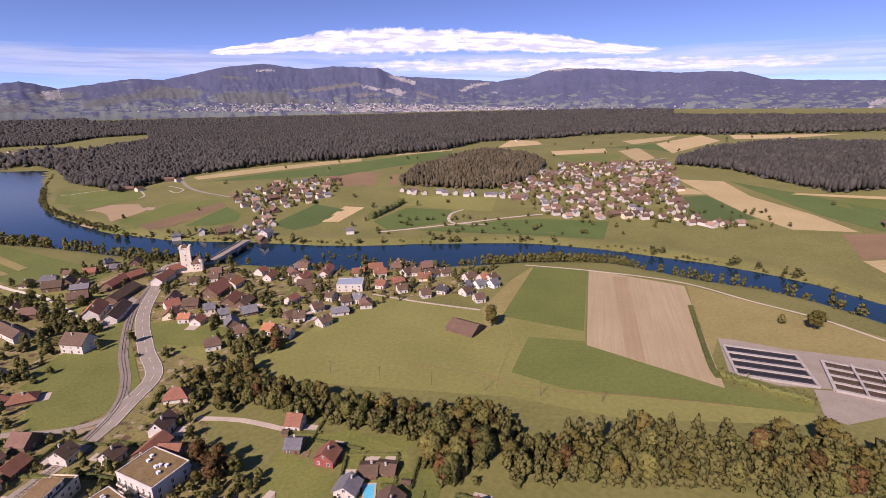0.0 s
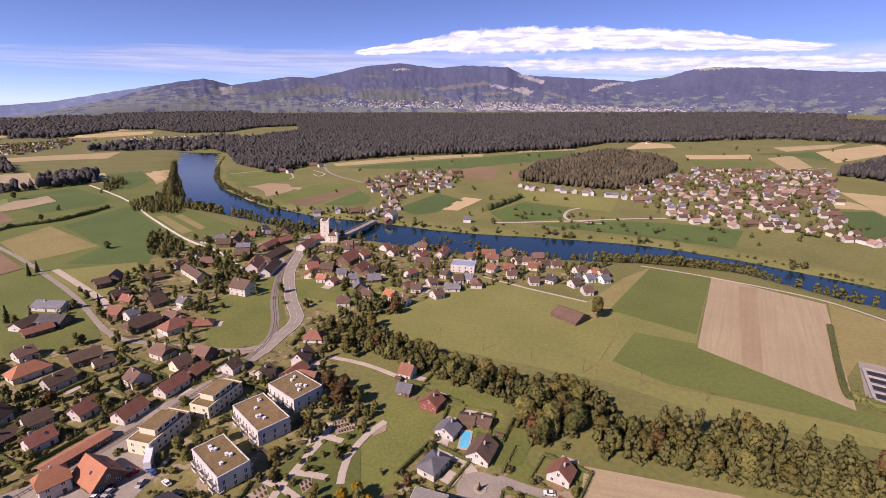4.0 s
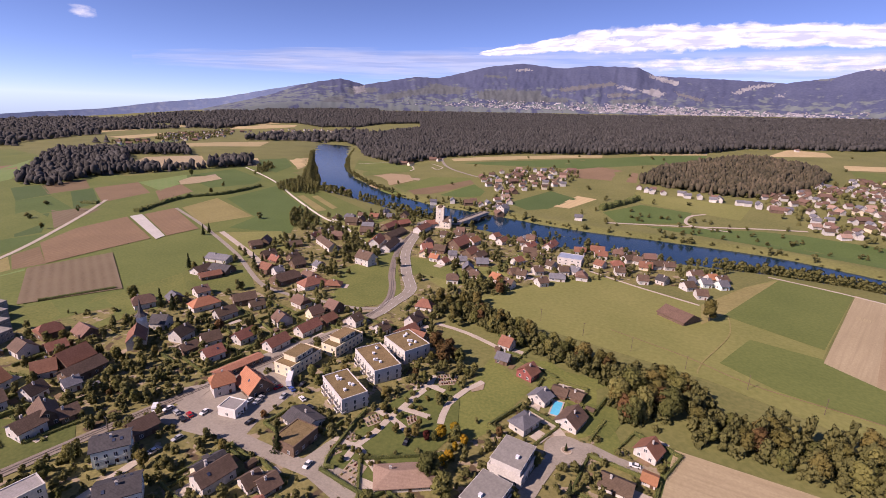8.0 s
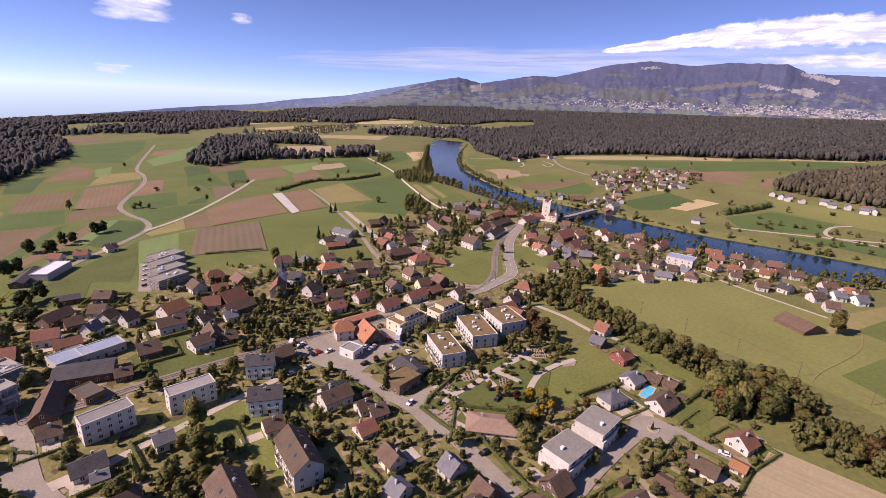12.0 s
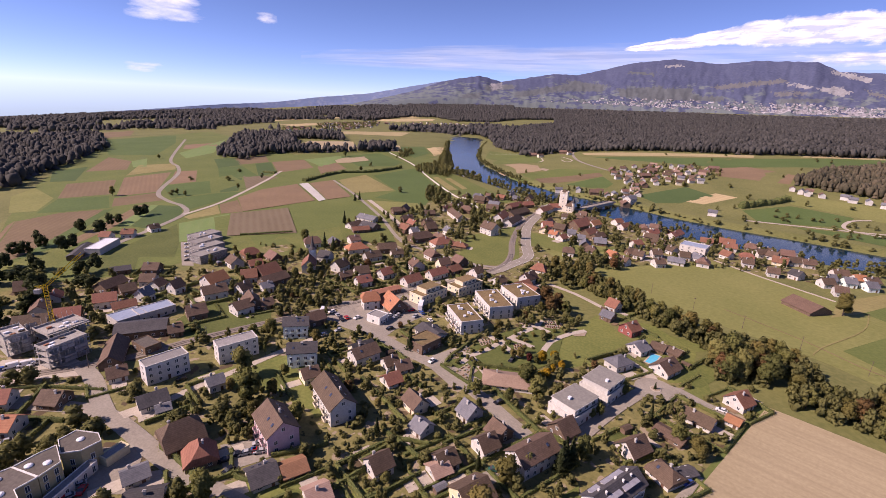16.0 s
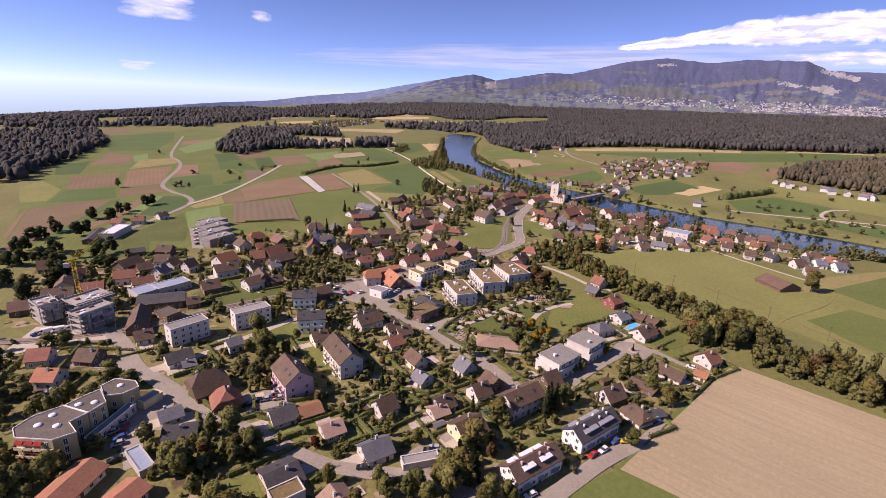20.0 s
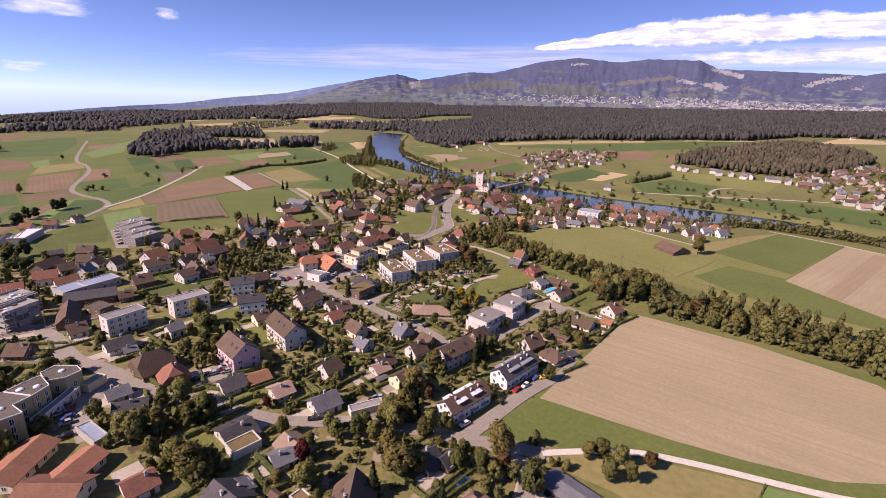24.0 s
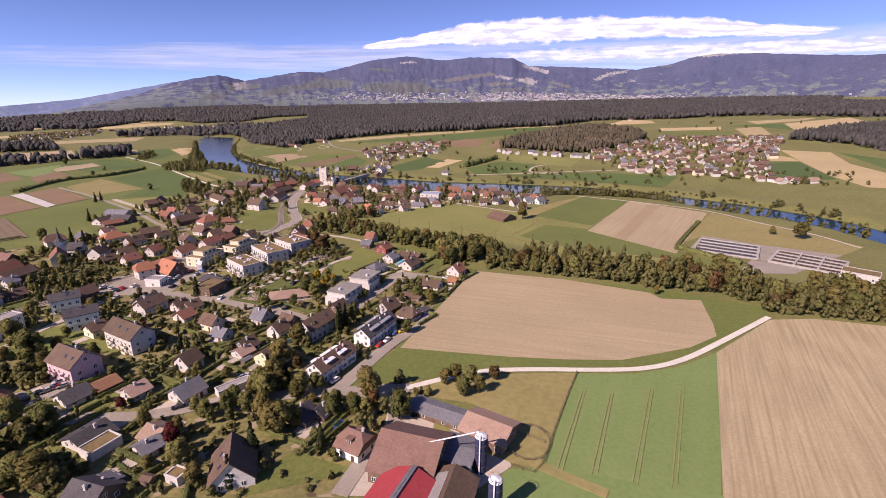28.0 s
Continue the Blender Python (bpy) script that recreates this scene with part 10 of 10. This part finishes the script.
def free(spots, margin, houses=True):
    """Drops the spots that lie on houses or roads."""
    for polygon in OPEN:
        p = np.array(polygon)
        inside = np.zeros(len(spots), bool)
        for (ax, ay), (bx, by) in zip(p, np.roll(p, -1, 0)):
            inside ^= ((ay > spots[:, 1]) != (by > spots[:, 1])) & (spots[:, 0] < (bx - ax) * (spots[:, 1] - ay) / (by - ay + 1e-9) + ax)
        spots = spots[~inside | (np.sin(spots[:, 0] * 12.9 + spots[:, 1] * 7.3) > 0.985)]
    taken = np.array((HOUSES if houses else []) + LANES)
    keep = np.ones(len(spots), bool)
    for k in range(0, len(spots), 400):
        d = np.hypot(spots[k:k + 400, None, 0] - taken[None, :, 0], spots[k:k + 400, None, 1] - taken[None, :, 1]) - taken[None, :, 2]
        keep[k:k + 400] = d.min(1) > margin
    return spots[keep]


# smaller houses and barns that fill the old quarters
q = random.Random(915)
for x, y in free(scatter(OLD_TOWN, 13.5, 91, 0.4), 1.0):
    x, y = round(float(x), 1), round(float(y), 1)
    if reach(x, y, None) < 5.8 or noise.noise(Vector((x / 45, y / 45, 3.3))) < 0.13:
        continue
    barn = q.random() < 0.3
    turn = (20 if y > 250 else -12) + 90 * q.randrange(2) + q.uniform(-12, 12)
    house(x, y, round(q.uniform(8, 13), 1), round(q.uniform(7.5, 10), 1), round(q.uniform(2.6, 4.2), 1), round(turn), q.choice(("brown", "brown", "dull", "red", "dull", "slate")), "brown" if barn else q.choice(("white", "cream", "white", "brown")), q.choice((34, 38, 42)), q.choice((0.0, 0.0, 0.5)), 1,
          name="barn" if barn else "house", note="barn in the old village" if barn else "old village house among gardens", chim=0 if barn else 1)

for x, y, length, width, turn, name in list(PLOTS):
    if name != "house" or math.hypot(x - 60, y + 80) > 370:
        continue
    q = rng(x, y, 21)
    a, b = length / 2 + q.uniform(4.5, 8), width / 2 + q.uniform(4, 7)
    m = pose(x, y, 0, 0, 0, turn)
    sides = [((-a, b), (a, b)), ((a, b), (a, -b)), ((a, -b), (-a, -b)), ((-a, -b), (-a, b))]
    for s, e in sides:
        if q.random() < 0.4:
            continue
        line = [m @ Vector((s[0] + (e[0] - s[0]) * k / 4, s[1] + (e[1] - s[1]) * k / 4, 0)) for k in range(5)]
        line = [p for p in line if reach(p.x, p.y, (x, y)) > -1.2]
        if len(line) >= 3:
            hedge([(p.x, p.y) for p in line], q.uniform(0.9, 1.9), q.uniform(0.8, 1.3))
    u = m @ Vector((q.choice((-1, 1)) * (a - 2), q.choice((-1, 1)) * (b - 1.8), 0))
    if q.random() < 0.45 and reach(u.x, u.y, (x, y)) > 0.8:
        house(round(u.x, 1), round(u.y, 1), q.uniform(2.6, 4), 2.4, 2.0, turn, q.choice(("brown", "dull", "slate")), "brown", 22, detail=0, name="garden_shed", note="timber shed by a hedge", over=0.25, chim=0)
    u = m @ Vector((q.choice((-1, 1)) * (a - 3), q.uniform(-0.4, 0.4) * b, 0))
    if q.random() < 0.5 and reach(u.x, u.y, (x, y)) > 1.0:
        c, s = math.cos(radians(turn)), math.sin(radians(turn))
        patch("vegetable_bed", "plough", [(u.x + i * c - j * s, u.y + i * s + j * c) for i, j in ((-1.4, -2.4), (1.4, -2.4), (1.4, 2.4), (-1.4, 2.4))], "brown dug vegetable bed in a garden", "garden bed", turn, lift=0.14)

# ---- the far houses ----
SITES.sort(key=lambda s: math.hypot(s[1].translation.x - 40, s[1].translation.y + 60))
whole = 294 - sum(ob.name.split(".")[0] == "house" for ob in bpy.data.objects)
for k, m in SITES[:whole]:
    if used[k]:
        copy_thing(FAR[k], m)
    else:
        FAR[k].matrix_basis, used[k] = m, True


def farthest_houses(sites):
    """The houses of the farthest streets in one mesh."""
    v, f, mats, index = [], [], [], []
    for k, m in sites:
        for child in FAR[k].children:
            me, n = child.data, len(v)
            if me.materials[0] not in mats:
                mats.append(me.materials[0])
            v += [m @ p.co for p in me.vertices]
            f += [tuple(n + i for i in p.vertices) for p in me.polygons]
            index += [mats.index(me.materials[0])] * len(me.polygons)
    tagged(new("far_houses", mesh("far_houses", v, f, mats, index)), "white and brown houses of far streets with red roofs", "houses", "", "stuff")


farthest_houses(SITES[whole:])


# ---- trees ----
def arrays(me):
    v = np.array([p.co[:] for p in me.vertices])
    f = np.array([p.vertices[:] for p in me.polygons])
    n = np.zeros((len(v), 3))
    n[f.ravel()] = np.array([p.vector[:] for p in me.corner_normals])
    return v, np.concatenate([f[:, [0, 1, 2]], f[:, [0, 2, 3]]]), n


def unit(me, height, width):
    v, f, n = arrays(me)
    return v / np.array([width, width, height]), f, n


LEAFY = [unit(crown_mesh(200 + i, 4.5, 11.5, 0.4, 430, M["leaf"], 0.85, lobes=20, lump=0.84), 11.5, 9.2) for i in range(5)]
MIDDLE = [unit(crown_mesh(280 + i, 4.5, 11.5, 0.4, 170, M["leaf"], 1.3, lobes=13, lump=0.95), 11.5, 9.2) for i in range(4)]
THIN = [unit(crown_mesh(260 + i, 4.5, 11.5, 0.4, 70, M["leaf"], 1.9, lobes=9), 11.5, 9.2) for i in range(4)]
BUSHY = [unit(crown_mesh(220 + i, 1.9, 2.9, -0.1, 70, M["leaf"], 0.75, lobes=6), 2.9, 3.8) for i in range(4)]
SCRUB = [unit(crown_mesh(230 + i, 1.9, 2.9, -0.1, 26, M["leaf"], 1.1, lobes=5, lump=1.1), 2.9, 3.8) for i in range(4)]


def clumps(spots, seed, least=0.02):
    """Keeps the spots where plants grow together and leaves gaps."""
    return spots[np.array([noise.noise(Vector((x / 26, y / 26, seed))) > least for x, y in spots])]


M["leaf_mass"] = surface("mixed_leaf_masses", (0.1, 0.104, 0.036), (0.235, 0.222, 0.08), 1.2, where="World", coarse=11)
M["needle_mass"] = surface("conifer_masses", (0.03, 0.042, 0.016), (0.08, 0.095, 0.035), 1.0, where="World", coarse=9)
thin(M["leaf_mass"])
thin(M["needle_mass"])
KINDS = ("green",) * 5 + ("olive",) * 4 + ("rust",) * 2
r = random.Random(77)
OPEN.extend((CEMETERY, [(3, 4), (7.5, 40), (12, 78), (17, 110), (24, 110), (16, 42), (60, 36), (24, 10)]))
near = free(scatter(NEAR_GARDENS, 8.2, 31), 0.2)
np.random.RandomState(3).shuffle(near)
for x, y in near[:80]:
    tree(float(x), float(y), r.uniform(3.5, 8), r.choice(KINDS + ("fir", "poplar")), "in the village gardens")
merged("garden_trees", MIDDLE + LEAFY[:2], near[80:], (3, 7), (2.8, 5.4), 32, M["leaf_mass"], "green garden trees between the houses", "trees")
west = free(scatter(WEST_GARDENS, 8.5, 38), 2.2)
merged("west_garden_trees", LEAFY + MIDDLE, np.concatenate([west, free(scatter(SOUTH_GARDENS, 8, 37), 2.0)]), (5, 10), (5, 8.5), 38, M["leaf_mass"], "dark leafy trees round the school and farmyards", "trees")
merged("west_garden_shrubs", BUSHY, free(scatter(WEST_GARDENS, 6.5, 39), 0.2), (1.4, 4), (2, 5), 39, M["leaf_mass"], "shrubs round the school and farmyards", "shrubs")
merged("garden_shrubs", BUSHY, free(scatter(NEAR_GARDENS, 4.6, 33), 0.0), (1.2, 3.6), (1.6, 4.2), 33, M["leaf_mass"], "mixed garden shrubs and bushes", "shrubs")
old = free(scatter(OLD_TOWN, 10.5, 34), 0.3)
merged("town_trees", MIDDLE, clumps(old, 35, -0.06), (4, 10), (3.5, 7), 35, M["leaf_mass"], "leafy trees between the old houses", "trees")
merged("town_shrubs", SCRUB, clumps(free(scatter(OLD_TOWN, 7.5, 36), 0.0), 36), (1.4, 4), (2, 5), 36, M["leaf_mass"], "shrubs between the old houses", "shrubs")
merged("garden_trees", LEAFY, clumps(free(scatter(ROADSIDE_GARDENS, 7.5, 40), 0.6), 40, -0.15), (4.5, 10), (4, 8), 40, M["leaf_mass"], "leafy garden trees beside the main road", "trees")
belt = random.Random(5)
for zone, step, tall, seed, first in ((STREAM_BELT, 5.0, (6, 11), 41, 45), (FIELD_BELT, 5.2, (8, 13.5), 42, 60), (GROVE, 6, (11, 16), 43, 20), (ROAD_GROVE, 8, (7, 12), 44, 10), (GARDEN_BELT, 8, (6, 10), 45, 5), (RIVER_GROVE, 9, (7, 12.5), 46, 0), (BEND_TREES, 11, (7, 13), 48, 0), (OUTER_BELT, 7, (10, 16), 52, 8), (SCHOOL_GROVE, 6, (7, 11), 49, 6), (HOLLOW_GROVE, 6.5, (6, 11), 50, 14), (LANE_GROVE, 9, (7, 12), 47, 0)):
    spots = scatter(zone, step, seed)
    np.random.RandomState(seed).shuffle(spots)
    spots = free(spots, 0.3)
    for x, y in spots[:first]:
        tree(float(x), float(y), belt.uniform(*tall), belt.choice(KINDS[:10]), "in the stream belt")
    if len(spots) > first:
        merged("belt_trees", LEAFY + MIDDLE, spots[first:], (tall[0] * 0.7, tall[1]), (4, 7), seed, M["leaf_mass"], "dense leafy trees of the belt along the stream", "trees")
    merged("belt_shrubs", SCRUB, scatter(zone, step * 0.9, seed + 9), (3, 6.5), (3.6, 6.5), seed + 9, M["leaf_mass"], "undergrowth along the tree belt", "shrubs")


def bank_spots(line, lo, hi, step, seed, keep, inward):
    """Spots along a river bank between two x values."""
    rs = np.random.RandomState(seed)
    pts = [p for p in smooth_line(line, step) if lo < p.x < hi]
    out = [(p.x + rs.uniform(-2.5, 2.5), p.y + inward * rs.uniform(2.5, 10)) for p in pts if rs.rand() < keep and noise.noise(Vector((p.x / 60, p.y / 60, seed))) > -0.15 - keep * 0.4]
    return np.array(out)


merged("river_trees", THIN, np.concatenate([bank_spots(RIVER_S, 40, 180, 2.0, 51, 1.0, -1), bank_spots(RIVER_S, 45, 175, 2.6, 53, 1.0, -1), bank_spots(RIVER_S, 180, 700, 5, 58, 0.65, -1)]), (6, 11), (5, 8), 51, M["leaf_mass"], "willows and alders along the river bank", "trees")
merged("river_trees", THIN, np.concatenate([bank_spots(RIVER_N, -180, 700, 9, 52, 0.5, 1), bank_spots(RIVER_N, -760, -400, 7, 53, 0.7, 1)]), (5, 10), (5, 9), 52, M["leaf_mass"], "trees along the far river bank", "trees")
merged("river_trees", THIN, np.concatenate([bank_spots(RIVER_S, -900, -420, 3.2, 54, 0.95, -1), bank_spots(RIVER_S, -420, -250, 5, 59, 0.85, -1), bank_spots(RIVER_S, -245, 40, 18, 56, 0.4, -1)]), (7, 14), (6, 10), 54, M["leaf_mass"], "trees along the river bank above the bridge", "trees")
merged("river_shrubs", SCRUB, np.concatenate([bank_spots(RIVER_N, -900, 900, 4.5, 55, 0.6, 1), bank_spots(RIVER_S, -900, -250, 4, 57, 0.6, -1), bank_spots(RIVER_S, 60, 900, 4, 60, 0.6, -1)]), (1.3, 2.8), (3, 5.5), 55, M["leaf_mass"], "bushes along both river banks", "shrubs")
for zone, seed in ((NORTH_VILLAGE, 61), (BRIDGE_VILLAGE, 62), (FAR_HAMLET, 63), (FAR_VILLAGE, 64)):
    merged("village_trees", THIN + FIRS[:2] + ROUND[1::2] + ROUND[1::2], free(scatter(zone, 14, seed), -3), (4, 9), (4, 7.5), seed, M["leaf_mass"], "garden trees of the far village", "trees")
rs = np.random.RandomState(71)
orchard = np.stack([rs.uniform(-120, 420, 90), rs.uniform(535, 620, 90)], 1)
merged("orchard_trees", THIN, orchard[heights(orchard[:, 0], orchard[:, 1]) > -0.5], (3.5, 6.5), (4, 6.5), 71, M["leaf_mass"], "fruit trees in the riverside meadow", "trees")
plain = np.stack([rs.uniform(-900, -300, 70), rs.uniform(60, 640, 70)], 1)
merged("field_trees", THIN, free(plain, 4)[:12], (5, 9), (5, 9), 72, M["leaf_mass"], "single trees between the western fields", "trees")
beyond = np.concatenate([np.stack([rs.uniform(-420, 1100, 160), rs.uniform(600, 1400, 160)], 1)])
merged("field_trees", THIN, free(beyond, 6)[:75], (4, 8), (4.5, 9), 73, M["leaf_mass"], "single trees in the meadows across the river", "trees")
west = np.array([(-470, 40), (-455, 20), (-440, -10), (-425, 0), (-415, -40), (-400, -55), (-390, -30), (-372, -62), (-355, -50), (-340, -75), (-330, -60), (-318, -95), (-300, -80), (-310, -55), (-290, -100), (-282, -62), (-345, -100), (-360, -90), (-385, -85), (-325, -30), (-270, -75), (-262, -95), (-300, -35)], float)
merged("yard_trees", LEAFY, np.concatenate([west, west + rs.uniform(-9, 9, west.shape)]), (9, 14), (8, 12), 74, M["needle_mass"], "dark tall trees beside the farmyards", "trees")

# ---- cemetery ----
patch("cemetery_lawn", "lawn", CEMETERY, "mown cemetery lawn between gravel paths", "cemetery", lift=0.12)
for line in CEMETERY_PATHS:
    road("path", line, 3.0, "pale paved path through the cemetery", "paving", category="path")


def graves(plot, seed):
    """A bed of planted graves with small stones in rows."""
    rs = random.Random(seed)
    a, b, c, d = (Vector(p) for p in plot)
    patch("grave_bed", "soil", [tuple(p) for p in plot], "brown planted grave bed in the cemetery", "grave bed", lift=0.2)
    rows, cols = max(2, int((a - d).length / 2.6)), max(3, int((a - b).length / 1.5))
    for i in range(rows):
        for j in range(cols):
            if rs.random() < 0.15:
                continue
            s, t = (j + 0.5) / cols, (i + 0.5) / rows
            p = a.lerp(b, s).lerp(d.lerp(c, s), t)
            turn = math.degrees(math.atan2(b.y - a.y, b.x - a.x))
            root = thing("grave", p.x, p.y, 0.28, turn, "small grave with a low stone and planting", "grave", "graves of the cemetery")
            part("headstone", HEADSTONES[rs.randrange(3)], root)
            part("planting", PLANTINGS[rs.randrange(4)], root)


HEADSTONES = [boxes("headstone", [(-0.35, 0.62, -0.1, 0.35, 0.8, h), (-0.28, 0.64, h, 0.28, 0.78, h + 0.14), (-0.45, -0.8, -0.1, 0.45, 0.62, 0.06)], M[m]) for h, m in ((0.7, "concrete"), (0.85, "greyroof"), (0.6, "darkroof"))]
PLANTINGS = [boxes("planting", [(-0.35, -0.7, 0.06, 0.35, 0.5, 0.22), (-0.2, -0.5, 0.22, 0.2, 0.3, 0.34)], M[m]) for m in ("hedge", "leaf_rust", "leaf_olive", "leaf_red")]
for k, plot in enumerate(GRAVE_PLOTS):
    graves(plot, 300 + k)
place = tagged(new("cemetery_square", tube("cemetery_square", [(4.6, 0), (4.6, 0.26)], 28, M["paving"])), "small round paved square between the cemetery paths", "paving", "", "structure")
place.location = (*CEMETERY_PLACE, 0)
for x, y in ROUND_SHRUBS:
    tree(x, y, 2.3, "shrub", "clipped round by the cemetery path")
for (x, y), kind in CEMETERY_TREES:
    tree(x, y, 7.5 if kind == "rust" else 5.0, kind, "in the cemetery")


# ---- paddock fences ----
def fence(points):
    line = smooth_line(points, 3.0)
    root = thing("fence", 0, 0, 0, 0, "weathered wooden paddock fence with two rails", "fence", "paddock fences")
    post = boxes("post", [(-0.08, -0.08, -0.2, 0.08, 0.08, 1.3)], M["timber"])
    for p in line:
        part("post", post, root, pose(p.x, p.y, zat(p.x, p.y)))
    for p, q in zip(line, line[1:]):
        d = q - p
        for h in (0.6, 1.1):
            part("rail", boxes("rail", [(0, -0.03, h, d.length, 0.03, h + 0.12)], M["timber"]), root, pose(p.x, p.y, zat(p.x, p.y), 0, 0, math.degrees(math.atan2(d.y, d.x))))


for line in FENCES:
    fence(line)
fence([(70.0 + 6.6 * math.cos(a * math.pi / 8), -5.0 + 8.0 * math.sin(a * math.pi / 8)) for a in range(17)])
tub = thing("paddling_pool", 10.6, -13.7, 0.1, 0, "round blue garden pool above the lawn", "pool")
part("rim", tube("rim", [(1.9, 0), (2.0, 0.9), (1.85, 0.92), (1.8, 0.6)], 28, M["car_blue"]), tub)
part("pool_water", tube("pool_water", [(1.8, 0.6), (1.81, 0.72)], 28, M["water"]), tub)

# ---- poles in the pasture ----
for x, y in ((-62, 232), (-34, 226), (-6, 221), (22, 216), (50, 211), (80, 206)):
    p = thing("power_pole", x, y, 0, 20, "weathered wooden power pole in the pasture", "pole", "power poles")
    part("shaft", tube("shaft", [(0.14, -0.5), (0.1, 8.5)], 8, M["timber"]), p)
    part("crossarm", boxes("crossarm", [(-0.8, -0.06, 7.9, 0.8, 0.06, 8.05)], M["timber"]), p)
